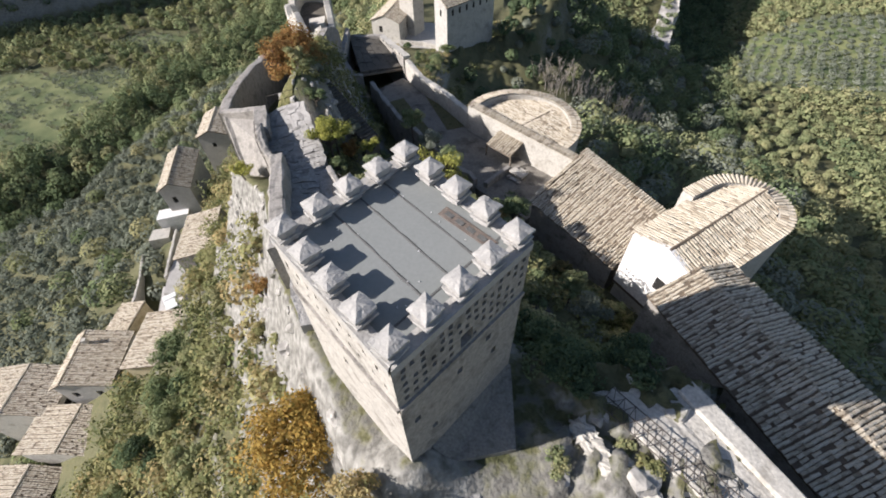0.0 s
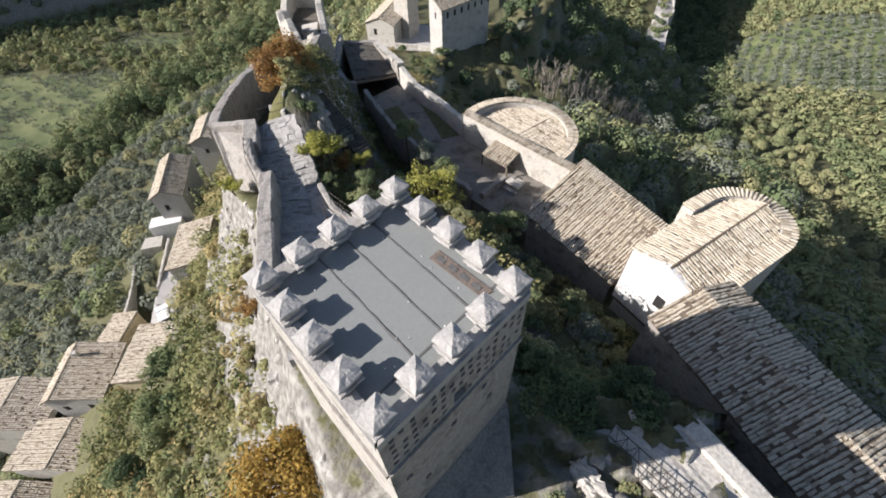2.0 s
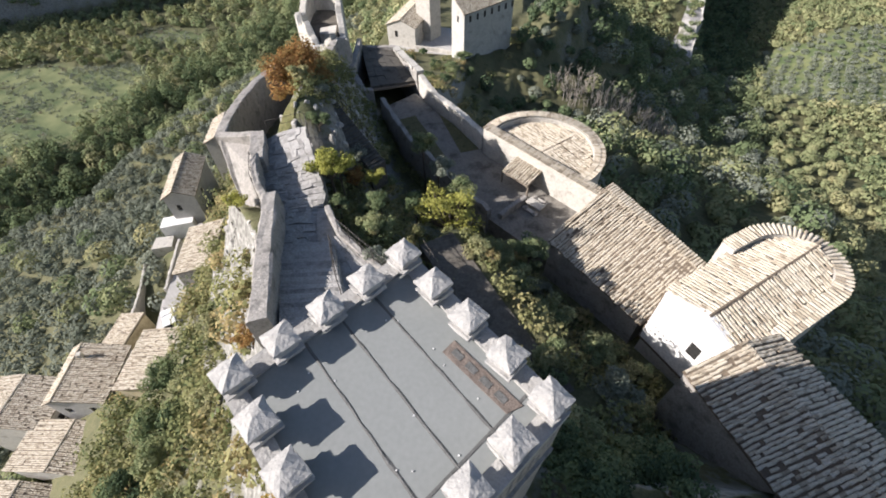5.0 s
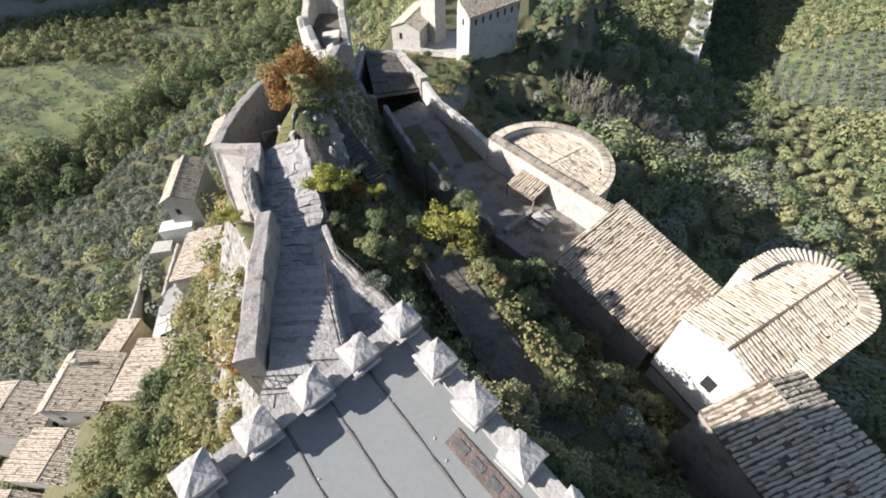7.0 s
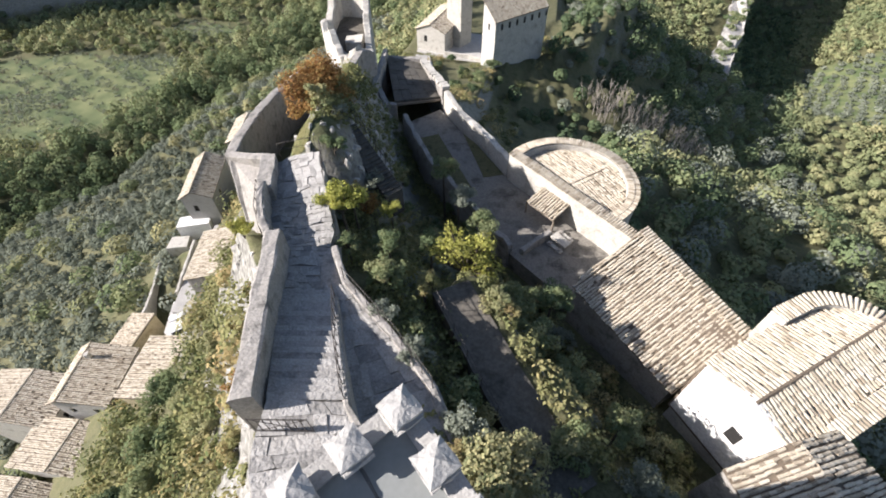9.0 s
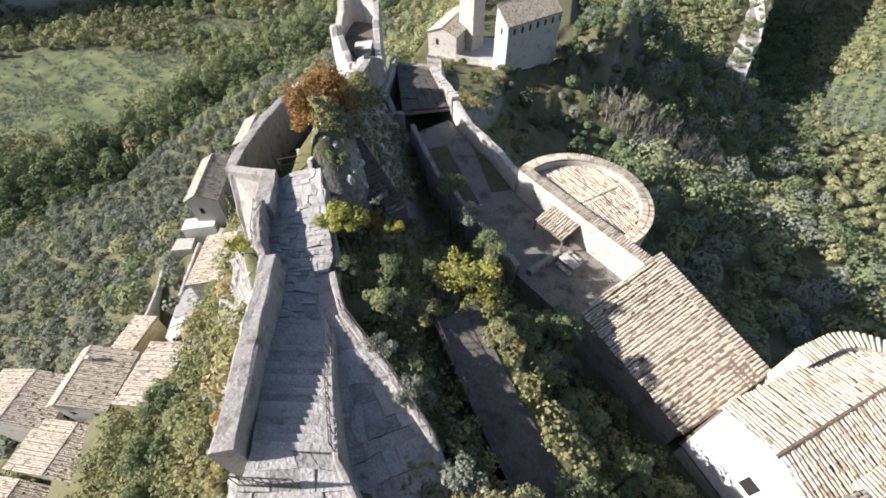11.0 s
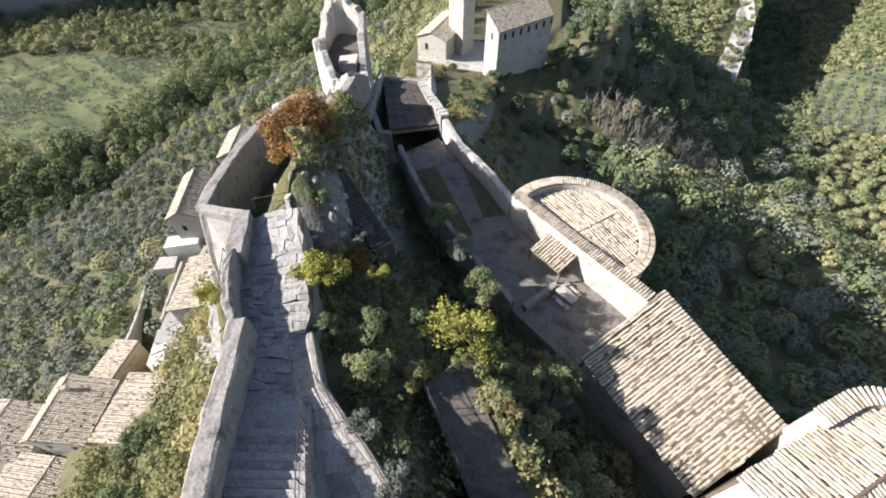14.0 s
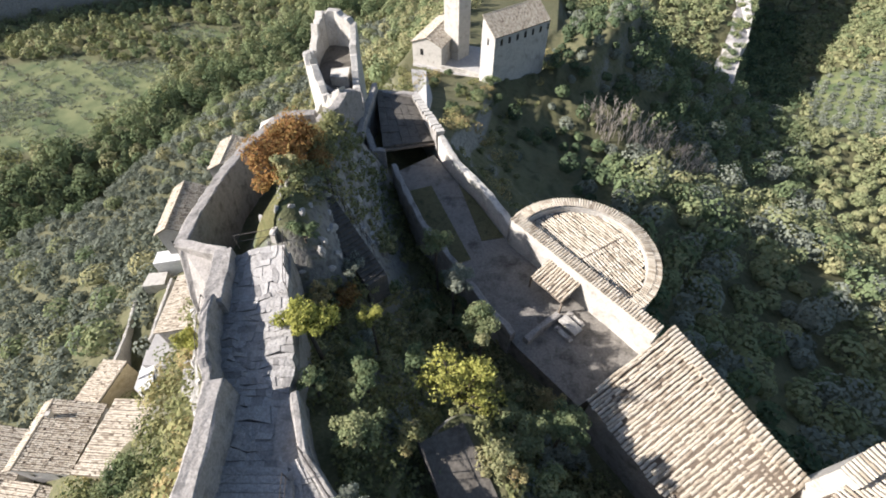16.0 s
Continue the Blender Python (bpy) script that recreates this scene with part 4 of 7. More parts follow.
def make_gatehouse():
    t = thing("gatehouse", "low shaded gatehouse with a grey slab roof", "gatehouse")
    for a, b, z0, s in (((-13.7, 47.0), (-12.5, 47.3), 19.6, 31), ((-15.2, 48.2), (-16.2, 57.0), 20.4, 32), ((-12.0, 57.4), (-16.4, 57.2), 19.4, 33), ((-13.6, 47.2), (-15.2, 50.2), 19.5, 34)):
        rough_wall("wall", [(a[0], a[1], z0), (b[0], b[1], z0)], 0.6, [14, 14], STONE, t, seed=s)
    rnd = random.Random(35)
    # roof of laid slabs, course by course
    fl, fr, bl, br = Vector((-12.7, 47.3, 19.75)), Vector((-7.75, 49.9, 19.35)), Vector((-16.2, 57.2, 19.45)), Vector((-12.0, 57.3, 18.9))
    for j in range(9):
        for i in range(6):
            q = []
            for ii, jj in ((i, j), (i + 1, j), (i + 1, j + 1), (i, j + 1)):
                f, g = ii / 6, (jj + (rnd.uniform(-0.02, 0.02) if 0 < jj < 9 else 0)) / 9
                q.append(fl.lerp(fr, f).lerp(bl.lerp(br, f), g))
            c = sum(q, Vector()) / 4
            q = [p + (c - p) * 0.03 for p in q]
            dz = rnd.uniform(-0.04, 0.04)
            bm = bmesh.new()
            prism(bm, q, [p.z - 0.22 for p in q], [p.z + dz for p in q])
            part("roof_slab", bm, SHADESLAB, t)
    bm = bmesh.new()
    prism(bm, [(-12.6, 47.15), (-7.7, 49.75), (-7.85, 50.05), (-12.75, 47.45)], [19.3, 18.9, 18.9, 19.3], [19.5, 19.1, 19.1, 19.5])
    part("beam", bm, WOOD, t, "timber beam under the roof edge")
    for k in range(13):
        f = k / 12
        bm = bmesh.new()
        block(bm, (-7.75 - 4.3 * f + rnd.uniform(-0.06, 0.06), 49.2 + 8.2 * f, 20.75 - 1.5 * f), (0.78, 0.5 + rnd.uniform(-0.06, 0.06), 0.3), 25 + rnd.uniform(-5, 5))
        bmesh.ops.bevel(bm, geom=bm.edges[:], offset=0.03, segments=1)
        part("coping_stone", bm, PALE, t)


make_gatehouse()
tagged(rough_wall("path_wall", [(-0.2, 39.2, 20.2), (-2.7, 42.9, 20.0), (-5.6, 46.0, 20.1), (-7.6, 48.9, 20.5)], 0.6, [13, 13, 13, 13], PALE, seed=41), "pale stone wall along the court path", "wall", kind="structure")
tagged(rough_wall("path_wall_upper", [(-7.7, 49.1, 20.55), (-9.9, 53.3, 19.8), (-12.0, 57.4, 19.1)], 0.7, [12, 12, 11], STONE, seed=42), "stone wall stepping down from the gatehouse", "wall", kind="structure")
tagged(rough_wall("court_wall", [(-11.0, 44.6, 20.3), (-9.1, 41.4, 20.2), (-7.3, 38.6, 20.1), (-5.9, 37.1, 20.0), (-4.2, 35.2, 19.9), (-1.5, 32.1, 19.7), (0.6, 30.2, 19.5)], 0.45, [15, 15, 15, 15, 15, 15, 15], STONE, seed=43, ragged=0.12), "low broken stone retaining wall in the court", "wall", kind="structure")
bm = bmesh.new()
prism(bm, [(-11.2, 45.5), (-7.2, 39.0), (-1.6, 32.4), (1.0, 29.8), (4.9, 26.5), (9.6, 30.6), (8.0, 32.2), (-0.6, 39.2), (-8.2, 48.6)], 14, 18.45)
tagged(part("court", bm, COURTSOIL), "beaten earth court in front of the bastion", "ground", kind="structure")
for poly, words in (([(-9.5, 43.2), (-7.6, 44.3), (-3.0, 36.6), (-4.5, 35.6)], "strip of dark short grass beside the court wall"), ([(-5.2, 44.8), (-3.6, 43.2), (-0.7, 39.3), (-2.4, 38.6)], "strip of dry grass along the path wall")):
    bm = bmesh.new()
    prism(bm, poly, 18.2, 18.49)
    tagged(part("court_grass", bm, SHORTGRASS), words, "grass", kind="stuff")


def make_grass_patch():
    bm = bmesh.new()
    rows = []
    for i in range(7):
        for j in range(7):
            x, y = -14.9 + 1.7 * i / 6 + 0.25 * (j - 3) / 6, 29.6 + 2.6 * j / 6
            rows.append(bm.verts.new((x, y, height(x, y) + 0.16 + jitter(i * 7 + j, 0.03))))
    for i in range(6):
        for j in range(6):
            bm.faces.new((rows[i * 7 + j], rows[i * 7 + j + 7], rows[i * 7 + j + 8], rows[i * 7 + j + 1]))
    bmesh.ops.solidify(bm, geom=bm.faces[:], thickness=0.4)
    tagged(part("grass_patch", bm, LAWN), "patch of bright green grass beside the path", "grass", kind="stuff")


make_grass_patch()


def make_garden_stair():
    t = thing("garden_stair", "long shaded stone stair down to the court with a rail", "stair", kind="structure")
    a, b = Vector((-12.6, 33.9, 26.3)), Vector((-7.9, 29.9, 23.4))
    d = (b - a)
    d.z = 0
    d.normalize()
    s = Vector((-d.y, d.x, 0)) * 0.7
    n = 22
    for i in range(n):
        p, q = a.lerp(b, i / n), a.lerp(b, (i + 1) / n)
        bm = bmesh.new()
        prism(bm, [p - s, p + s, q + s, q - s], q.z - 2.0, q.z + 0.18)
        part("step", bm, SHADESLAB, t)
    railing("iron_railing", "pale iron railing on the garden stair", [a + s + Vector((0.1, 0.1, 0)), a.lerp(b, 0.75) + s + Vector((0.1, 0.1, 0))], 8)


make_garden_stair()


def make_lower_path():
    """The narrow shaded path on the court slope, with its thin rail."""
    pts = [(-1.9, 21.6), (-0.4, 19.4), (1.2, 17.0), (2.8, 14.8), (4.4, 12.7)]
    bm = bmesh.new()
    left, right = [], []
    for k in range(len(pts)):
        a, c = Vector((*pts[max(0, k - 1)], 0)), Vector((*pts[min(len(pts) - 1, k + 1)], 0))
        d = (c - a).normalized()
        s = Vector((-d.y, d.x, 0))
        p = Vector((*pts[k], 0))
        left.append(p + s * 0.4)
        right.append(p - s * 1.7)
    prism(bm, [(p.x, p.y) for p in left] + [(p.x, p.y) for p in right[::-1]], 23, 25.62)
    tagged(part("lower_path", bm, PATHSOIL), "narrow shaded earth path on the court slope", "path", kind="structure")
    railing("iron_railing", "thin iron railing along the shaded lower path", [(p.x, p.y, 25.6) for p in right], 2, 1.0, 0.022)


make_lower_path()


# ---- right-hand buildings ----
def ring_poly(c, r, a0, a1, n):
    return [(c[0] + r * math.cos(radians(a0 + (a1 - a0) * i / n)), c[1] + r * math.sin(radians(a0 + (a1 - a0) * i / n))) for i in range(n + 1)]


def ring_wall(bm, outer, inner, z0, z1):
    for i in range(len(outer) - 1):
        prism(bm, [outer[i], outer[i + 1], inner[i + 1], inner[i]], z0, z1)
    bmesh.ops.remove_doubles(bm, verts=bm.verts, dist=0.001)


def coping_poses(outer, inner, z, spacing=0.22, seed=5, tilt=0.10):
    """Tiles laid across the top of a wall, two to a row."""
    rnd = random.Random(seed)
    out = []
    for (a, b, c, d) in zip(outer[:-1], outer[1:], inner[:-1], inner[1:]):
        a, b, c, d = (Vector((p[0], p[1], z)) for p in (a, b, c, d))
        n = max(1, round((b - a).length / spacing))
        for i in range(n):
            f = (i + 0.5) / n
            o, q = a.lerp(b, f), c.lerp(d, f)
            y = (q - o).normalized()
            w = (q - o).length
            for k in range(2):
                p = o + y * (k * w / 2 - 0.05) + Vector((0, 0, 0.02 + tilt * k * w / 2 + rnd.uniform(-0.01, 0.02)))
                out.append(frame_of(p, (b - a) + Vector((0, 0, rnd.uniform(-0.05, 0.05))), y + Vector((rnd.uniform(-0.04, 0.04), rnd.uniform(-0.04, 0.04), tilt))))
    return out


def make_round_bastion():
    t = thing("round_bastion", "half-round pale stone bastion with clay tile roof and coping", "bastion")
    c, r, w = (4.45, 36.15), 5.4, 0.85
    z = 21.25
    outer, inner = ring_poly(c, r, -49, 149, 30), ring_poly(c, r - w, -49, 149, 30)
    bm = bmesh.new()
    ring_wall(bm, outer, inner, 6, z)
    part("round_wall", bm, PALE, t)
    p0, p1 = Vector((*outer[-1], 0)), Vector((9.15, 30.75, 0))
    rough_wall("court_wall", [(p0.x, p0.y, z), (p1.x, p1.y, z)], 0.55, [14, 14], PALE, t, seed=51, wob=0.03, ragged=0.02)
    d = (p1 - p0).normalized()
    s = Vector((d.y, -d.x, 0))   # away from the bastion
    n = 20
    co = [p0.lerp(p1, i / n) - s * 0.42 for i in range(n + 1)]
    ci = [p0.lerp(p1, i / n) + s * 0.42 for i in range(n + 1)]
    poses = coping_poses([(p.x, p.y) for p in ci], [(p.x, p.y) for p in co], z + 0.02, tilt=0.12)
    poses += coping_poses(outer, inner, z + 0.02, seed=6)
    poly = inner + []
    bm = bmesh.new()
    prism(bm, poly, 18, 20.55)
    part("roof_bed", bm, TILEBED, t)
    ax = Vector((0.75, 0.66, 0))
    mid = p0.lerp(p1, 0.45)
    test = in_poly(poly)
    for sgn in (1, -1):
        side = Vector((-ax.y, ax.x, 0)) * sgn
        eave = mid + side * 5.2 + Vector((0, 0, 20.55))
        poses += slope_poses(eave - ax * 1.0, ax, -side + Vector((0, 0, 0.10)), 8.5, 5.2, test, seed=60 + sgn)
    bm = bmesh.new()
    q = mid + ax * 4.7
    bar(bm, (mid.x, mid.y, 21.08), (q.x, q.y, 21.08), 0.09)
    part("ridge", bm, TILEBED, t, "dark roof ridge")
    lay_tiles(t, poses, 300)
    # small lean-to roof on the court wall
    lt = thing("lean_to_roof", "small clay tile lean-to roof on posts against the wall", "roof")
    a, b = p0.lerp(p1, 0.32) + s * 0.3, p0.lerp(p1, 0.55) + s * 0.3
    up = -s + Vector((0, 0, 0.32))
    o = a + s * 1.75 + Vector((0, 0, 19.75))
    bm = bmesh.new()
    e, g = b + s * 1.75, b
    prism(bm, [(o.x, o.y), (e.x, e.y), (g.x, g.y), (a.x, a.y)], [19.62, 19.62, 20.2, 20.2], [19.72, 19.72, 20.3, 20.3])
    part("boarding", bm, WOOD, lt)
    ps = slope_poses(Vector((o.x, o.y, 19.74)), (b - a), up, (b - a).length, 1.85, seed=77)
    lay_tiles(lt, ps, 300)
    for p in (o, Vector((e.x, e.y, 0))):
        bm = bmesh.new()
        block(bm, (p.x - s.x * 0.1, p.y - s.y * 0.1, 19.0), (0.12, 0.12, 1.3), 40)
        part("post", bm, WOOD, lt)


make_round_bastion()


def make_long_roof_house():
    """Single-pitch house between the two bastions."""
    t = thing("tiled_house", "stone outbuilding with a single-pitch pale clay tile roof", "building")
    TL, BL, BR, TR = Vector((4.75, 25.8, 21.2)), Vector((10.0, 19.45, 21.2)), Vector((13.9, 22.75, 22.75)), Vector((9.05, 30.05, 22.75))
    bm = bmesh.new()
    inset = 0.25
    c = (TL + BL + BR + TR) / 4
    poly = [p + (c - p).normalized() * inset for p in (TL, BL, BR, TR)]
    prism(bm, poly, 11, [p.z - 0.14 for p in poly])
    part("masonry", bm, STONE, t)
    bm = bmesh.new()
    prism(bm, [TL, BL, BR, TR], [p.z - 0.13 for p in (TL, BL, BR, TR)], [p.z - 0.02 for p in (TL, BL, BR, TR)])
    part("roof_bed", bm, TILEBED, t)
    along = BL - TL
    up = ((TR - TL) + (BR - BL)) / 2
    test = in_poly([(p.x, p.y) for p in (TL - along.normalized() * 0.05, BL, BR + up.normalized() * 0.2, TR + up.normalized() * 0.2)])
    poses = slope_poses(TL - up.normalized() * 0.08 - along.normalized() * 0.4, along, up, along.length + 1.4, up.length + 0.1, test, seed=91, spacing=0.205, drop_out=0.03)
    cop = coping_poses([(BR.x + 0.2, BR.y + 0.2), (TR.x + 0.2, TR.y + 0.2)], [(BR.x - 0.3, BR.y - 0.25), (TR.x - 0.3, TR.y - 0.25)], 22.85, seed=8, tilt=0)
    lay_tiles(t, cop + poses, 300)


make_long_roof_house()

BA, BB, BO = Vector((0.81, 0.59, 0)), Vector((-0.59, 0.81, 0)), Vector((11.45, 17.3, 0))


def bas(a, b, z=0.0):
    p = BO + BA * a + BB * b
    return Vector((p.x, p.y, z))


def make_chapel_bastion():
    t = thing("apsed_bastion", "white-gabled building ending in a half-round tiled bastion", "building")
    # white gable
    bm = bmesh.new()
    prof = [(-2.1, 20.5), (2.3, 20.5), (2.3, 24.98), (0.0, 25.72), (-2.1, 25.05)]
    f = [bm.verts.new(bas(0, b, z)) for b, z in prof]
    g = [bm.verts.new(bas(0.35, b, z)) for b, z in prof]
    bm.faces.new(f)
    bm.faces.new(g[::-1])
    for i in range(5):
        j = (i + 1) % 5
        bm.faces.new((f[i], g[i], g[j], f[j]))
    part("gable_wall", bm, WHITE, t, "bright white plastered gable")
    bm = bmesh.new()
    block(bm, bas(-0.012, -0.45, 23.0), (0.06, 0.62, 0.95), math.degrees(math.atan2(BA.y, BA.x)))
    part("doorway", bm, DARK, t, "dark low doorway")
    bm = bmesh.new()
    prism(bm, [bas(0.35, -2.3), bas(7.1, -2.3), bas(7.1, 2.3), bas(0.35, 2.3)], 10, 24.9)
    part("body", bm, PALE, t)
    outer, inner = [], []
    for k in range(33):
        a = radians(-90 + 180 * k / 32)
        outer.append(bas(6.85 + 3.05 * math.cos(a), 0.15 + 2.85 * math.sin(a)))
        inner.append(bas(6.85 + 2.25 * math.cos(a), 0.15 + 2.05 * math.sin(a)))
    outer = [bas(2.4, -2.7), bas(5.0, -2.7)] + outer + [bas(5.1, 3.05)]
    inner = [bas(2.4, -1.95), bas(5.0, -1.9)] + inner + [bas(5.1, 2.25)]
    bm = bmesh.new()
    ring_wall(bm, outer, inner, 6, 25.35)
    part("round_wall", bm, PALE, t)
    poly = [bas(0.2, -2.25), bas(2.4, -2.25), bas(5, -2.0)] + inner[3:-1] + [bas(5.0, 2.4), bas(0.2, 2.45)]
    bm = bmesh.new()
    prism(bm, poly, 20, 24.75)
    part("roof_bed", bm, TILEBED, t)
    test = in_poly([(p.x, p.y) for p in poly])
    poses = coping_poses([(p.x, p.y) for p in outer], [(p.x, p.y) for p in inner], 25.38, seed=9, tilt=0.05)
    for sgn in (1, -1):
        e = bas(0.1, 2.5 * sgn, 24.9)
        along = BA if sgn < 0 else BA
        up = BB * -sgn * 2.5 + Vector((0, 0, 0.72))
        poses += slope_poses(e, along, up, 9.3, 2.55, test, seed=95 + sgn, spacing=0.215)
    bm = bmesh.new()
    bar(bm, bas(0.1, 0, 25.66), bas(9.2, 0.1, 25.6), 0.10)
    part("ridge", bm, TILEBED, t, "mortared ridge line")
    lay_tiles(t, poses, 300)


make_chapel_bastion()


def make_wing():
    t = thing("castle_wing", "long stone wing with a double-pitch old clay tile roof", "building")
    d = Vector((0.44, -0.898, 0)).normalized()
    n = Vector((0.898, 0.44, 0))
    r0 = Vector((12.35, 15.75, 0))
    L = 24.0
    zr, zl, zR = 26.25, 25.35, 25.35
    wl, wr = 2.9, 2.75
    bm = bmesh.new()
    q = [r0 - n * (wl - 0.3), r0 + d * L - n * (wl - 0.3), r0 + d * L + n * (wr - 0.3), r0 + n * (wr - 0.3)]
    prism(bm, q, 10, 25.2)
    part("masonry", bm, STONE, t)
    for sgn, w, ze in ((-1, wl, zl), (1, wr, zR)):
        bm = bmesh.new()
        q = [r0 + n * sgn * w, r0 + d * L + n * sgn * w, r0 + d * L, r0]
        prism(bm, q, [ze - 0.12, ze - 0.12, zr - 0.12, zr - 0.12], [ze, ze, zr, zr])
        part("roof_bed", bm, TILEBED, t)
    poses = []
    up = n * wl + Vector((0, 0, zr - zl))
    poses += slope_poses(r0 - n * wl + Vector((0, 0, zl)), d, up, L, up.length, seed=101, spacing=0.19, pitch=0.30, drop_out=0.09)
    up2 = -n * wr + Vector((0, 0, zr - zR))
    poses += slope_poses(r0 + n * wr + Vector((0, 0, zR)), d, up2, L, up2.length, seed=102, spacing=0.19, pitch=0.30, drop_out=0.07)
    ridge = []
    rr = random.Random(3)
    for k in range(int(L / 0.4)):
        p = r0 + d * (k * 0.4) + Vector((0, 0, zr + 0.05))
        ridge.append(frame_of(p, n + Vector((0, 0, rr.uniform(-0.1, 0.1))), d + Vector((0, 0, rr.uniform(-0.04, 0.04)))) @ Matrix.Scale(1.35, 4))
    poses.sort(key=lambda m: -m.translation.y)
    lay_tiles(t, ridge + poses, 300)


make_wing()
tagged(rough_wall("retaining_wall", [(7.95, 7.25, 30.2), (8.75, 6.05, 30.25), (9.6, 4.75, 30.25), (11.2, 2.3, 30.2), (13.4, -1.0, 30.0)], 0.75, [19, 19, 19, 19, 19], PALE, seed=111, wob=0.025, ragged=0.02), "thick pale retaining wall with a grey top", "wall", kind="structure")
def make_scaffold():
    t = thing("iron_scaffold", "rusty lattice of thin iron bars lying along the rock edge", "railing")
    rnd = random.Random(8)
    a, b, w = Vector((4.9, 6.35, 30.35)), Vector((8.3, 2.9, 30.4)), Vector((0.55, 0.58, 0.05))
    n = 11
    for k in (0, 0.5, 1):
        bm = bmesh.new()
        bar(bm, a + w * k, b + w * k, 0.02)
        part("rail", bm, IRON, t)
    for i in range(n + 1):
        p, q = a.lerp(b, i / n), a.lerp(b, min(1, (i + 1) / n))
        for s, e in ((p, p + w), (p, q + w), (q, p + w)):
            bm = bmesh.new()
            bar(bm, s, e + Vector((rnd.uniform(-0.05, 0.05), rnd.uniform(-0.05, 0.05), rnd.uniform(0, 0.08))), 0.013)
            part("bar", bm, IRON, t)
        if i % 3 == 0:
            bm = bmesh.new()
            bar(bm, p - Vector((0, 0, 0.7)), p + Vector((0, 0, 0.1)), 0.02)
            part("post", bm, IRON, t)


make_scaffold()


def rock_ledge(name, quad, z, depth, nu, nv, rough, material, seed, words, category):
    """A weathered shelf over four corners, rough on top, with broken edges going down into the ground."""
    rnd = random.Random(seed)
    a, b, c, d = [Vector((*p, 0)) for p in quad]
    bm = bmesh.new()
    rows = []
    for i in range(nu + 1):
        row = []
        for j in range(nv + 1):
            u, v = i / nu, j / nv
            p = a.lerp(b, u).lerp(d.lerp(c, u), v)
            rim = i in (0, nu) or j in (0, nv)
            step = 0.035 * math.floor(3.0 * (0.5 + 0.5 * math.sin(p.x * 2.1 + p.y * 1.3 + seed)))
            p += Vector((rnd.uniform(-1, 1), rnd.uniform(-1, 1), 0)) * (0.11 if rim else 0.04)
            p.z = z + step + rnd.uniform(-rough, rough) - (0.05 if rim else 0)
            row.append(bm.verts.new(p))
        rows.append(row)
    for i in range(nu):
        for j in range(nv):
            bm.faces.new((rows[i][j], rows[i + 1][j], rows[i + 1][j + 1], rows[i][j + 1]))
    loop = [rows[i][0] for i in range(nu)] + [rows[nu][j] for j in range(nv)] + [rows[i][nv] for i in range(nu, 0, -1)] + [rows[0][j] for j in range(nv, 0, -1)]
    low = [bm.verts.new(v.co + Vector((rnd.uniform(-0.08, 0.08), rnd.uniform(-0.08, 0.08), -depth))) for v in loop]
    for k in range(len(loop)):
        m = (k + 1) % len(loop)
        bm.faces.new((loop[k], low[k], low[m], loop[m]))
    bm.faces.new(low)
    bmesh.ops.recalc_face_normals(bm, faces=bm.faces)
    tagged(part(name, bm, material), words, category, kind="structure")


rock_ledge("terrace", [(4.5, 6.95), (7.72, 7.15), (12.5, -0.3), (9.2, 1.9)], 30.13, 2.5, 18, 34, 0.012, PALE, 5, "flat pale stone terrace beside the retaining wall", "terrace")
rock_ledge("rock_strip", [(3.75, 5.75), (4.35, 6.0), (5.55, 4.35), (4.95, 4.05)], 30.1, 1.6, 7, 16, 0.05, PALE, 9, "pale weathered strip of layered rock", "rock")
rock_ledge("rock_strip", [(5.05, 4.75), (5.45, 4.95), (6.9, 3.35), (6.5, 3.1)], 30.12, 1.6, 5, 18, 0.05, PALE, 12, "narrow pale strip of layered rock", "rock")


def make_stone_table():
    t = thing("stone_table", "grey stone table with two benches in the court", "table")
    for c, s in (((4.35, 31.85, 18.85), (1.5, 0.75, 0.12)), ((3.95, 31.2, 18.65), (1.4, 0.32, 0.1)), ((4.75, 32.5, 18.65), (1.4, 0.32, 0.1))):
        bm = bmesh.new()
        block(bm, c, s, -42)
        bmesh.ops.bevel(bm, geom=bm.edges[:], offset=0.025, segments=1)
        part("slab", bm, PALE, t)
    for k in (-0.45, 0.45):
        for cx, cy in ((4.35, 31.85), (3.95, 31.2), (4.75, 32.5)):
            bm = bmesh.new()
            block(bm, (cx + k * 0.743, cy - k * 0.669, 18.6), (0.22, 0.28, 0.42), -42)
            part("support", bm, STONE, t)


make_stone_table()
tagged(rough_wall("low_wall", [(1.5, 30.2, 19.05), (2.6, 31.5, 19.1), (3.5, 32.5, 19.1)], 0.4, [18, 18, 18], STONE, seed=121), "low stone bench wall in the court", "wall", kind="structure")


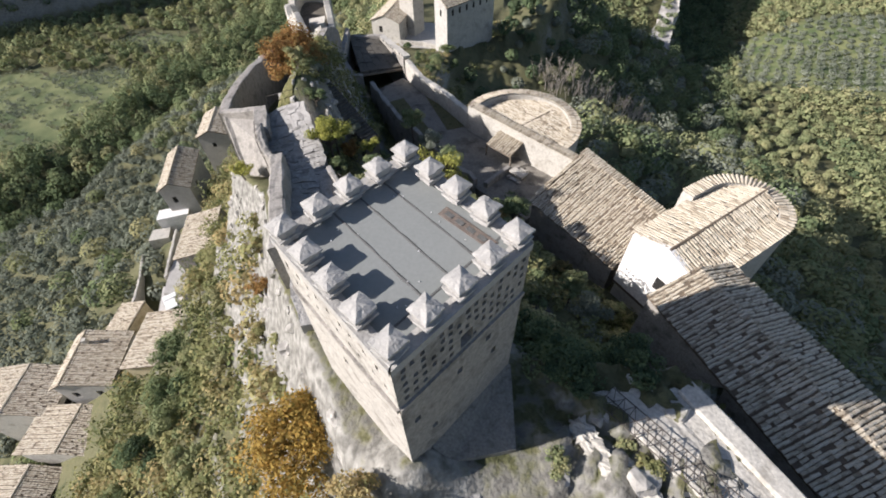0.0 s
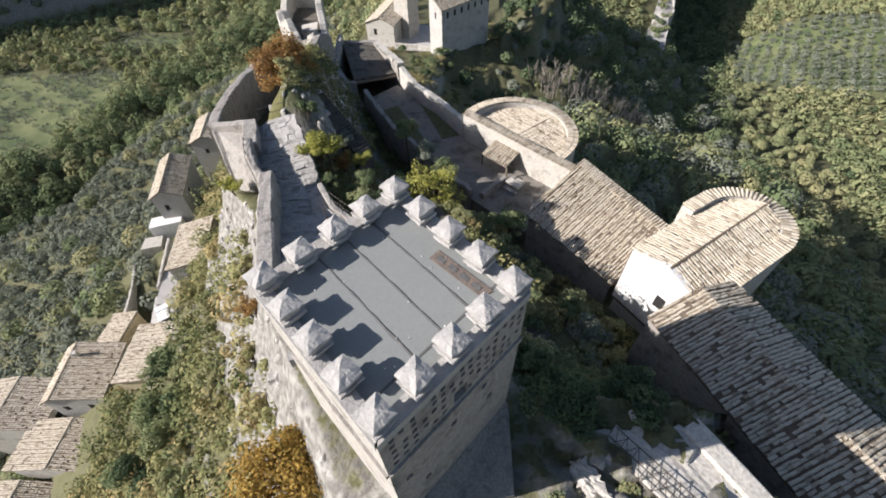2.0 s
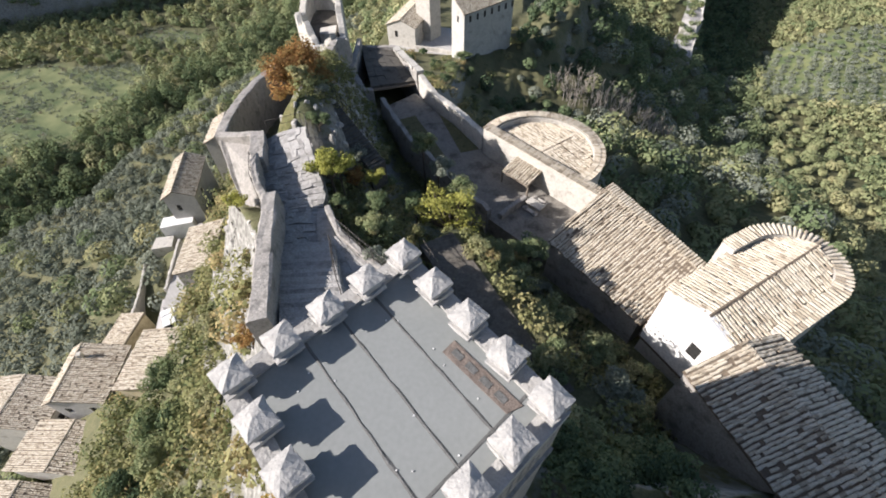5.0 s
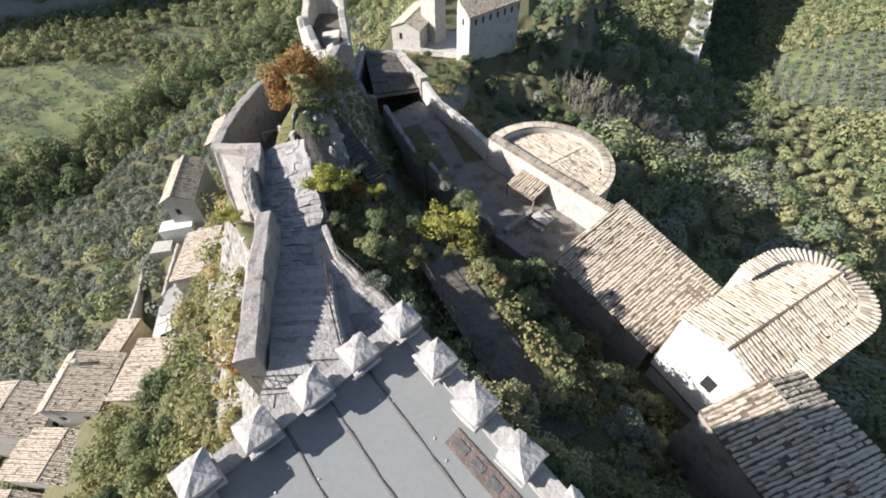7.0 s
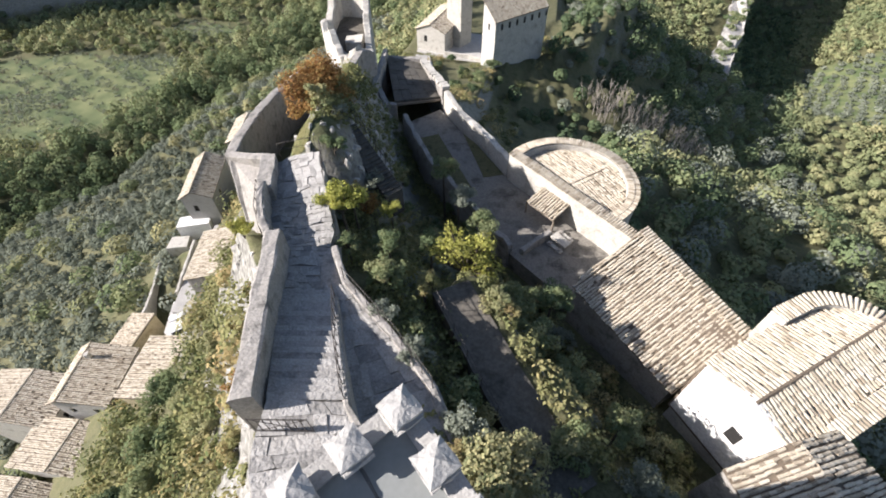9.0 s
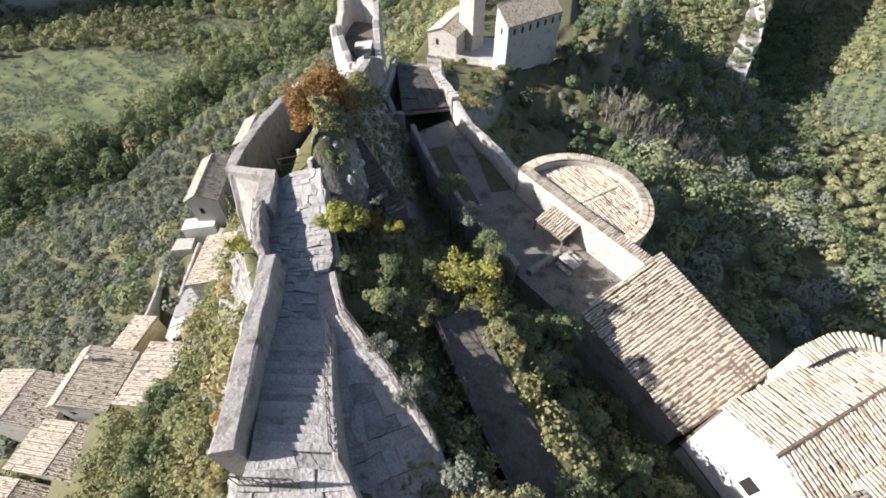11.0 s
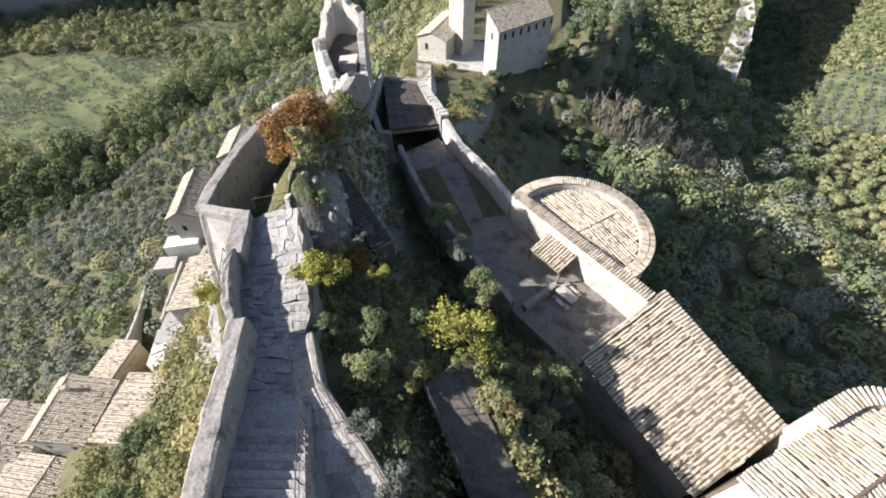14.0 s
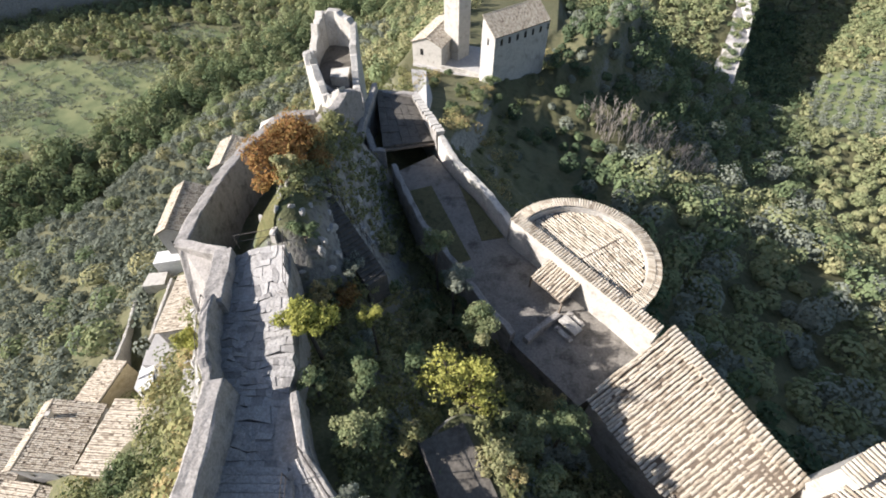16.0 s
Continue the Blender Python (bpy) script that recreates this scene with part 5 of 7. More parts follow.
# ---- village houses on the left slope ----
def house(label, origin, turn, w, l, eave, rise, base, wall=GREYPLASTER, ridge_at=0.5, windows=(), seed=1, spacing=0.23):
    """Gabled house: origin is a corner; w across the ridge (local x), l along it (local y). ridge_at: where across the width the ridge runs (1: single pitch)."""
    t = thing("village_house", label, "house")
    c, s = math.cos(radians(turn)), math.sin(radians(turn))

    def P(x, y, z):
        return Vector((origin[0] + c * x - s * y, origin[1] + s * x + c * y, z))
    zr = eave + rise
    rx = w * ridge_at
    corners = [(0, 0), (w, 0), (w, l), (0, l)]
    for i in range(4):
        bm = bmesh.new()
        a, b = corners[i], corners[(i + 1) % 4]
        hs = [h[1:] for h in windows if h[0] == i]
        tall = (i == 1 and ridge_at > 0.9) or (i == 3 and ridge_at < 0.1)
        holed_panel(bm, P(*a, 0), P(*b, 0), base, (zr if tall else eave) - 0.05, hs, 0.15, 1)
        if i in (0, 2) and rise > 0.05:
            y = 0 if i == 0 else l
            tri = [bm.verts.new(P(0, y, eave - 0.03)), bm.verts.new(P(w, y, eave - 0.03)), bm.verts.new(P(rx, y, zr - 0.06))]
            bm.faces.new(tri)
        ob = part("wall", bm, wall, t)
        ob.data.materials.append(DARK)
    o = 0.28
    poses = []
    for sgn in (0, 1):
        x0, x1 = (-o, rx) if sgn == 0 else (w + o, rx)
        if abs(x0 - x1) < 0.6:
            continue
        run = abs(rx - (0 if sgn == 0 else w))
        drop = rise / max(run, 0.1) * o
        ze = eave - drop
        bm = bmesh.new()
        q = [P(x0, -o, 0), P(x0, l + o, 0), P(x1, l + o, 0), P(x1, -o, 0)]
        prism(bm, q, [ze - 0.12, ze - 0.12, zr - 0.12, zr - 0.12], [ze, ze, zr, zr])
        part("roof", bm, TILEBED, t)
        a, b = (P(x0, l + o, ze), P(x0, -o, ze)) if sgn == 0 else (P(x0, -o, ze), P(x0, l + o, ze))
        up = P(x1, 0, zr) - P(x0, 0, ze)
        poses += slope_poses(a, b - a, up, (b - a).length, up.length, seed=seed + sgn, spacing=spacing, pitch=0.38, drop_out=0.05, flat=0.55)
    lay_tiles(t, poses, 0)
    bm = bmesh.new()
    bar(bm, P(rx, -o, zr + 0.03), P(rx, l + o, zr + 0.03), 0.11)
    part("ridge", bm, TILE, t)
    return t, P


def chimney(t, p, size=0.5, high=0.9):
    bm = bmesh.new()
    block(bm, (p.x, p.y, p.z + high / 2 - 0.3), (size, size, high + 0.6), 15)
    part("chimney", bm, PALE, t)


house("ochre village house with a pale single-pitch tile roof", (-37.4, 20.0), 4, 5.0, 6.8, -0.5, 0.9, -12, OCHRE, 0.95, [(1, 1.0, 1.8, -3.2, -1.8)], 201)
t, P = house("stone village house with a dark lichened tile roof", (-50.2, 19.6), 8, 7.0, 7.2, -7.0, 1.0, -22, GREYPLASTER, 0.22, [(0, 1.2, 2.0, -10, -8.8), (0, 4.2, 5.0, -10, -8.8)], 203)
chimney(t, P(2.4, 5.5, -6.2))
house("narrow village house with a pale tile roof", (-50.8, 28.0), 0, 3.9, 5.9, -10.2, 0.9, -24, OCHRE, 0.95, [], 205)
house("village house with a weathered tile roof", (-64.0, 17.0), 5, 11.0, 6.5, -12.0, 1.2, -26, PALE, 0.5, [(1, 2.0, 2.8, -14.6, -13.3)], 207)
house("village house with orange-brown tiles", (-54.2, 13.2), 2, 12.8, 5.6, -12.0, 1.2, -28, PALE, 0.46, [(0, 7, 7.9, -15, -13.6), (0, 9.5, 10.4, -15, -13.6)], 209)
house("low village house with a brown tile roof", (-58.5, 5.0), 3, 9.0, 7.0, -15.2, 1.0, -30, PALE, 0.6, [], 211)
house("grey plastered village house with a half-lit tile roof", (-49.4, 50.2), 32 - 16, 4.6, 9.6, -2.2, 1.2, -16, GREYPLASTER, 0.42, [(0, 1.2, 1.9, -5.2, -4.0), (1, 3.0, 3.8, -5, -3.8)], 213)
house("village house under the curtain wall", (-50.5, 66.0), 12, 6.0, 7.5, -3.4, 1.2, -20, GREYPLASTER, 0.4, [(0, 2.0, 2.7, -6, -5)], 215)
house("ruined low house with a rubble tile roof", (-37.5, 34.4), 12, 5.0, 7.6, 0.9, 1.1, -8, STONE, 0.95, [], 217)
house("small garden shed with tiled roof", (-57.5, 43.6), 10, 3.2, 2.6, -15.3, 0.5, -24, PALE, 0.5, [], 219)


def terrace(name, label, poly, z0, z1, material=GREYPLASTER, category="terrace"):
    bm = bmesh.new()
    prism(bm, poly, z0, z1)
    return tagged(part(name, bm, material), label, category, kind="structure")


terrace("street", "grey paved village lane", [(-43.6, 35.2), (-39.5, 34.8), (-33.2, 28.9), (-35.6, 27.4), (-40.8, 29.8)], -16, [-7.0, -5.9, -2.4, -2.7, -5.4])
terrace("lane", "narrow grey village lane below the cliff", [(-45.5, 50), (-43.8, 50), (-39.5, 38.0), (-37.4, 32.6), (-40.6, 32.2), (-43.4, 38.0)], -18, [-7.2, -7.2, -6.0, -4.05, -4.05, -6.2])
terrace("white_terrace", "sunlit white flat roof terrace", [(-51.0, 48.0), (-46.4, 49.8), (-47.2, 52.0), (-51.6, 50.2)], -18, -6.8, WHITE)
terrace("white_terrace", "low pale flat roof below the house", [(-51.8, 45.0), (-48.8, 46.0), (-49.6, 48.2), (-52.2, 47.4)], -20, -8.6, PALE)
tagged(rough_wall("garden_wall", [(-54.5, 45.5, -11.5), (-51.0, 38.5, -10.5), (-49.2, 33.5, -10.0)], 0.4, [-20, -20, -20], PALE, seed=131), "pale garden wall along the village terrace", "wall", kind="structure")
tagged(rough_wall("garden_wall", [(-46.6, 46.0, -6.6), (-44.6, 40.5, -6.0), (-43.0, 36.0, -5.6)], 0.4, [-16, -16, -16], PALE, seed=132), "pale wall along the lane", "wall", kind="structure")
tagged(rough_wall("garden_wall", [(-36.8, 13.5, -10.5), (-36.2, 9.0, -11.5), (-35.6, 5.0, -12.5)], 0.5, [-20, -20, -20], GREYPLASTER, seed=133), "grey retaining wall beside the last house", "wall", kind="structure")


def make_car(place, turn):
    t = thing("parked_car", "small white hatchback parked in the lane", "car")
    m = pose(*place, 0, 0, turn)

    def solid(prof, half, name, material, parent):
        bm = bmesh.new()
        a = [bm.verts.new(m @ Vector((x, -half, z))) for x, z in prof]
        b = [bm.verts.new(m @ Vector((x, half, z))) for x, z in prof]
        bm.faces.new(a)
        bm.faces.new(b[::-1])
        for i in range(len(prof)):
            j = (i + 1) % len(prof)
            bm.faces.new((a[i], a[j], b[j], b[i]))
        return part(name, bm, material, parent)
    solid([(-1.85, 0.3), (1.85, 0.3), (1.9, 0.7), (1.0, 0.92), (-1.8, 0.95)], 0.82, "body", CARPAINT, t)
    solid([(0.95, 0.9), (0.35, 1.38), (-1.35, 1.40), (-1.72, 0.93)], 0.72, "window_glass", GLASSDARK, t)
    solid([(0.3, 1.37), (0.25, 1.43), (-1.3, 1.45), (-1.36, 1.39)], 0.70, "roof", CARPAINT, t)
    for x in (-1.15, 1.2):
        for y in (-0.72, 0.72):
            bm = bmesh.new()
            bar(bm, m @ Vector((x, y - 0.1, 0.3)), m @ Vector((x, y + 0.1, 0.3)), 0.3, 12)
            part("wheel", bm, RUBBER, t)


make_car((-38.2, 30.3, -4.3), 130)


# ---- church below the castle ----
def make_church():
    house("pale stone church house with a tiled roof", (-27.5, 118.2), -14, 7.6, 15.0, -4.0, 1.5, -14, PALE, 0.5, [(0, 2.0, 2.9, -7, -5.4), (1, 5, 5.9, -7.4, -5.8)], 301, spacing=0.35)
    house("tall stone church with a dark tiled roof", (-10.4, 111.2), -45, 4.4, 15.0, 3.0, 2.9, -18, CHURCHWALL, 0.04, [(0, 1.9, 2.5, 0.4, 1.8)] + [(1, 1.5 + 2.2 * k, 2.2 + 2.2 * k, 0.6, 2.0) for k in range(7)], 303, spacing=0.35)
    t = thing("bell_tower", "square white bell tower of the church", "tower")
    bm = bmesh.new()
    block(bm, (-17.6, 123.5, 0), (4.4, 4.4, 28), -30)
    part("shaft", bm, PALE, t)
    bm = bmesh.new()
    block(bm, (-17.6, 123.5, 14.2), (4.9, 4.9, 0.5), -30)
    part("cornice", bm, PALE, t)
    terrace("churchyard", "pale paved churchyard terrace with parapet", [(-27.5, 117.5), (-20.5, 115.5), (-8.0, 113.0), (-8.5, 128), (-20, 130)], -18, -9.2, GREYPLASTER)
    tagged(rough_wall("churchyard_wall", [(-20.0, 116.0, -8.2), (-14.0, 115.0, -8.2), (-8.2, 112.6, -8.2)], 0.4, [-16, -16, -16], PALE, seed=141), "white churchyard parapet", "wall", kind="structure")
    terrace("path_below", "pale path leading from the gate to the church", [(-12.4, 57.6), (-11.0, 58.2), (-14.5, 74), (-17.0, 90), (-23.0, 112), (-26.5, 112), (-20.0, 88), (-17.0, 72)], -20, [15.4, 15.4, 5.4, -0.6, -7.6, -7.6, -0.4, 6.0], GREYPLASTER)


make_church()


bm = bmesh.new()
prism(bm, [(-7.75, 17.5), (-6.95, 17.9), (-6.6, 18.75), (-7.2, 19.5), (-8.3, 20.9), (-8.6, 20.2), (-8.1, 18.6)], 24, 27.98)
tagged(part("stair_foot", bm, STONE), "worn stone filling at the foot of the stair", "paving", kind="structure")


# ---- plants ----
def quads_object(name, co, tint, material, parent=None):
    """One mesh of loose four-cornered leaves; co is (n, 4, 3)."""
    n = len(co)
    me = bpy.data.meshes.new(name)
    me.vertices.add(n * 4)
    me.vertices.foreach_set("co", co.astype(np.float32).ravel())
    me.loops.add(n * 4)
    me.loops.foreach_set("vertex_index", np.arange(n * 4, dtype=np.int32))
    me.polygons.add(n)
    me.polygons.foreach_set("loop_start", np.arange(0, n * 4, 4, dtype=np.int32))
    me.polygons.foreach_set("loop_total", np.full(n, 4, np.int32))
    me.update(calc_edges=True)
    at = me.attributes.new("tint", "FLOAT", "POINT")
    at.data.foreach_set("value", np.repeat(tint, 4).astype(np.float32))
    me.materials.append(material)
    ob = new(name, me)
    ob.parent = parent
    return ob


def crowns(trees, leaves, size, rng, flat=0.75, inner=0.55, lobes=7, tilt=0.8):
    """Leaves of many crowns at once. trees: rows of x, y, base z, radius, height, tint."""
    trees = np.asarray(trees, float)
    n = len(trees)
    d = rng.normal(size=(n, leaves, 3))
    d[..., 2] = d[..., 2] * 0.9 + 0.15
    d /= np.linalg.norm(d, axis=-1, keepdims=True)
    lob = rng.normal(size=(n, lobes, 3))
    lob[..., 2] = np.abs(lob[..., 2]) * 0.8
    lob /= np.linalg.norm(lob, axis=-1, keepdims=True)
    near = np.max(np.einsum("nli,nki->nlk", d, lob), axis=-1)
    reach = 0.56 + 0.48 * np.clip((near - 0.55) / 0.4, 0, 1)
    rad = reach * (inner + (1 - inner) * rng.random((n, leaves)) ** 0.35)
    r, h = trees[:, 3][:, None], trees[:, 4][:, None]
    p = np.empty((n, leaves, 3))
    p[..., 0] = trees[:, 0][:, None] + d[..., 0] * rad * r
    p[..., 1] = trees[:, 1][:, None] + d[..., 1] * rad * r
    p[..., 2] = trees[:, 2][:, None] + h * 0.5 + d[..., 2] * rad * h * 0.5
    nr = d + rng.normal(size=d.shape) * tilt
    nr[..., 2] += 0.35
    nr /= np.linalg.norm(nr, axis=-1, keepdims=True)
    a = np.cross(nr, rng.normal(size=d.shape))
    a /= np.linalg.norm(a, axis=-1, keepdims=True) + 1e-9
    b = np.cross(nr, a)
    s = size * (0.6 + 0.8 * rng.random((n, leaves, 1))) * (r[..., None] ** 0.35)
    q = np.stack([p - a * s, p - b * s * flat, p + a * s, p + b * s * flat], axis=2)
    tint = np.clip(trees[:, 5][:, None] + rng.normal(size=(n, leaves)) * 0.03, 0, 1)
    return q.reshape(-1, 4, 3), tint.ravel()


def scatter(x0, x1, y0, y1, step, rng, keep):
    """Jittered places in a plan rectangle that pass keep(x, y)."""
    gx, gy = np.meshgrid(np.arange(x0, x1, step), np.arange(y0, y1, step))
    gx = gx + (rng.random(gx.shape) - 0.5) * step * 0.95
    gy = gy + (rng.random(gy.shape) - 0.5) * step * 0.95
    x, y = gx.ravel(), gy.ravel()
    k = keep(x, y)
    return x[k], y[k]


def sides(x, y):
    return np.maximum(np.interp(y, ST, XL) - x, 0), np.maximum(x - np.interp(y, ST, XR), 0)


def in_view(x, y):
    """A generous wedge of plan that the valley covers ahead."""
    return (y > 0.58 * np.abs(x) - 26) & (y < 620)


HOUSES = ((-35, 23.5, 5.5), (-46.5, 23, 6.0), (-48.8, 31, 4.2), (-58, 20, 7.5), (-48, 16, 8.5), (-54, 8.5, 6.5), (-48.5, 55, 6.2), (-48.5, 70, 6.0), (-36, 38.5, 5), (-38, 31.5, 5.2), (-42, 33, 4.0), (-42.5, 42, 3.5), (-49, 49, 3.5), (-56, 45, 2.8), (-52.5, 40, 2.4), (-50.5, 36, 2.2),
          (-24, 124, 11), (-5, 117, 9.5), (-15, 120, 8))


def clear_of_houses(x, y, k=1.0):
    ok = np.ones(len(x), bool)
    for hx, hy, r in HOUSES:
        ok &= (x - hx) ** 2 + (y - hy) ** 2 > (r * k) ** 2
    return ok


def clear_of_lane(x, y, wide=2.6):
    ok = np.ones(len(x), bool)
    for (ax, ay), (bx, by) in (((-46, 50), (-41, 38)), ((-41, 38), (-38, 30)), ((-38, 30), (-35.5, 28.5))):
        t = np.clip(((x - ax) * (bx - ax) + (y - ay) * (by - ay)) / ((bx - ax) ** 2 + (by - ay) ** 2), 0, 1)
        ok &= np.hypot(x - ax - t * (bx - ax), y - ay - t * (by - ay)) > wide
    return ok


def gorge(x, y):
    """The bare cliff beside the cleft."""
    ga, gc = cleft(x, y)
    return (gc > -8) & (gc < 4) & (ga > -6) & (ga < 150)


def on_ledge(x, y):
    t = np.clip(((x + 1.9) * 6.3 - (y - 21.6) * 8.9) / (6.3 ** 2 + 8.9 ** 2), 0, 1)
    return np.hypot(x + 1.3 - 6.3 * t, y - 21.2 + 8.9 * t) < 0.85


def woods():
    rng = np.random.default_rng(7)
    rnd = rng.random

    def grow(name, label, material, rows, leaves, size, **kw):
        q, tt = crowns(rows, leaves, size, rng, **kw)
        tagged(quads_object(name, q, tt, material), label, "trees", kind="stuff")

    def trees(x, y, rad, tall, tint, sink=0.3):
        return np.stack([x, y, ground(x, y) - sink, rad, rad * tall, np.clip(tint, 0, 1)], -1)

    def dry_belt(x, y):
        return (np.abs((x - 32) * 0.95 + (y - 112) * 0.30) < 17) & (np.abs((y - 112) * 0.95 - (x - 32) * 0.30) < 5.5)

    # the wooded slope on the sunless side: castle flank, front spur, church hill
    def keep_east(x, y):
        l, r = sides(x, y)
        return (r > 4) & (r < 118) & (y < 205) & in_view(x, y) & clear_of_houses(x, y, 1.12) & (rnd(len(x)) > field(x, y) * 1.2) & ~gorge(x, y) & ~((np.abs(x + 15) < 8) & (y > 56) & (y < 114)) & ~((r < 17) & (y > 52) & (y < 110) & (rnd(len(x)) < 0.85))
    x, y = scatter(-12, 135, -20, 206, 4.3, rng, keep_east)
    l, r = sides(x, y)
    patch, fine = 0.5 + 0.5 * lumps(x, y, 24.0), rnd(len(x))
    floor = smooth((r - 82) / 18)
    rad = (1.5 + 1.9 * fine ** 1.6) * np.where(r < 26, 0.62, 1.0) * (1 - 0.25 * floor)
    # castle shadow and sunlit bands are put into the tint, by distance r
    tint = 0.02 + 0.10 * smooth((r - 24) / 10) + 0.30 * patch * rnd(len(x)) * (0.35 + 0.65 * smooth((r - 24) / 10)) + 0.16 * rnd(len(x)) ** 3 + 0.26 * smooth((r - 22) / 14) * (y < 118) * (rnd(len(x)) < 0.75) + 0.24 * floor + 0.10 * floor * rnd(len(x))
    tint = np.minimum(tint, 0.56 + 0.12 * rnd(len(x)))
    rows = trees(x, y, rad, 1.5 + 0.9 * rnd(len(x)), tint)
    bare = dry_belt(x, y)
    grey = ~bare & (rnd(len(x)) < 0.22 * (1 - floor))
    grow("woodland", "mixed green woodland below the castle, tinted darker where the castle shades it", FOLIAGE, rows[~bare & ~grey], 230, 0.24, inner=0.80, lobes=10, tilt=0.34)
    rows[:, 5] = np.clip(rows[:, 5] + 0.25, 0, 1)
    grow("olive_trees", "grey-green evergreen trees among the woodland", OLIVE, rows[grey], 330, 0.2, inner=0.80, lobes=10, tilt=0.34)
    some = bare & (rnd(len(x)) < 0.35)
    rows[:, 3:5] *= 0.7
    grow("woodland", "low green bushes among the leafless brush", FOLIAGE, rows[some], 260, 0.2, inner=0.7)

    # open scrub and fields on the sunny far side, right of the cleft and behind the church
    def keep_sunny(x, y):
        l, r = sides(x, y)
        return (((r >= 118) & (x > 40)) | ((y >= 205) & (x > -20))) & (y < 330) & (x < 300) & in_view(x, y) & (rnd(len(x)) > field(x, y) * 1.2) & ~gorge(x, y)
    x, y = scatter(-20, 300, 30, 330, 3.5, rng, keep_sunny)
    patch = 0.5 + 0.5 * lumps(x, y, 21.0)
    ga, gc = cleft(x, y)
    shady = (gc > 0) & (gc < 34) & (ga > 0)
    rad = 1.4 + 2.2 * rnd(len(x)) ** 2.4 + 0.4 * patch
    # cut by 0.3 in the cleft, so its shade is in the leaf tint
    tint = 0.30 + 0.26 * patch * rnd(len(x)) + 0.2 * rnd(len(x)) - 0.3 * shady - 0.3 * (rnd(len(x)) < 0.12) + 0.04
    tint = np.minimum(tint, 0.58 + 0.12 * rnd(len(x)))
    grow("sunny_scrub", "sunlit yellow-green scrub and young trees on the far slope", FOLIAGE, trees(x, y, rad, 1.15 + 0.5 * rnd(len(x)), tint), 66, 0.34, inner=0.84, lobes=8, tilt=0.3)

    # olive slope below the village
    def keep_slope(x, y):
        l, r = sides(x, y)
        d, _ = along_line(RAVINE, x, y)
        return (l > 24) & (d > 3) & (y < 215) & (x > -160) & in_view(x, y) & clear_of_lane(x, y, 5.0) & ((x < -47) | (y > 72)) & clear_of_houses(x, y, 0.85)
    x, y = scatter(-160, -30, -20, 215, 3.0, rng, keep_slope)
    patch = 0.5 + 0.5 * lumps(x, y, 15.0)
    big = rnd(len(x)) < 0.03 + 0.10 * (y > 110)
    rad = np.where(big, 2.2 + 0.8 * rnd(len(x)), 1.15 + 0.75 * rnd(len(x)))
    rows = trees(x, y, rad, 1.25 + 0.35 * rnd(len(x)), 0.06 + 0.42 * rnd(len(x)) * (0.35 + patch) + 0.1 * (y > 110))
    grow("olive_trees", "grey-green olive trees closely planted below the village", OLIVE, rows[~big], 125, 0.21, inner=0.86, lobes=8, tilt=0.30)
    rows[:, 5] = np.clip(0.2 + 0.5 * rnd(len(x)), 0, 1)
    grow("woodland", "single green trees among the olives", FOLIAGE, rows[big], 300, 0.21, inner=0.82, lobes=10, tilt=0.32)

    # tall dark trees along the stream
    def keep_stream(x, y):
        d, _ = along_line(RAVINE, x, y)
        return (d < 3) & (d > -24 - 5 * lumps(x, y, 9.0)) & (y > 20) & (y < 262) & in_view(x, y) & (inside(MEADOW, x, y) < 0.5)
    x, y = scatter(-200, -60, 20, 262, 5.0, rng, keep_stream)
    rad = 2.4 + 2.0 * rnd(len(x)) ** 1.3
    rows = trees(x, y, rad, 2.0 + 0.8 * rnd(len(x)), 0.14 + 0.28 * rnd(len(x)) + 0.35 * (rnd(len(x)) < 0.06))
    grow("stream_trees", "tall dark green trees in a belt along the stream", FOLIAGE, rows, 430, 0.21, inner=0.82, lobes=12, tilt=0.32)

    # mixed trees round the meadows
    def keep_far(x, y):
        d, _ = along_line(RAVINE, x, y)
        return (d <= -20) & (x < -60) & (y < 330) & (y > 30) & in_view(x, y) & (rnd(len(x)) > field(x, y) * 1.3) & (np.hypot(x + 150, y - 140) < 190)
    x, y = scatter(-400, -60, 30, 330, 5.4, rng, keep_far)
    patch = 0.5 + 0.5 * lumps(x, y, 18.0)
    out = (y - 204) * 0.803 - (x + 267) * 0.597
    rad = 1.5 + 2.2 * rnd(len(x)) * patch + 0.9 * rnd(len(x))
    # tint lowered where out is positive: painted shade of the far mountainside
    tint = 0.24 + 0.36 * patch * rnd(len(x)) + 0.2 * rnd(len(x)) - 0.15 * (out > 0)
    rows = trees(x, y, rad, 1.5 + 0.8 * rnd(len(x)), tint)
    pale = rnd(len(x)) < 0.25
    grow("far_woodland", "mixed green trees round the valley meadows", FOLIAGE, rows[~pale], 150, 0.3, inner=0.82, lobes=10, tilt=0.32)
    rows[:, 5] *= 0.55
    grow("far_woodland", "pale dry autumn trees round the valley meadows", SCRUB, rows[pale], 130, 0.3, inner=0.82, lobes=10, tilt=0.32)

    # the country behind the ridge and beyond the far slopes
    def keep_back(x, y):
        l, r = sides(x, y)
        d, _ = along_line(RAVINE, x, y)
        ahead = (x > -110) & (x <= -20) & (y > 118) & (d > 3) & (l < 30)
        return (ahead | ((x > -90) & (x <= -20) & (y >= 215) & (d > 3)) | ((y >= 330) & (y < 352) & (np.abs(x) < 200))) & in_view(x, y) & clear_of_houses(x, y, 1.1)
    x, y = scatter(-360, 360, 60, 430, 5.2, rng, keep_back)
    rad = 1.6 + 1.8 * rnd(len(x))
    rows = trees(x, y, rad, 1.6 + 0.5 * rnd(len(x)), 0.25 + 0.45 * rnd(len(x)))
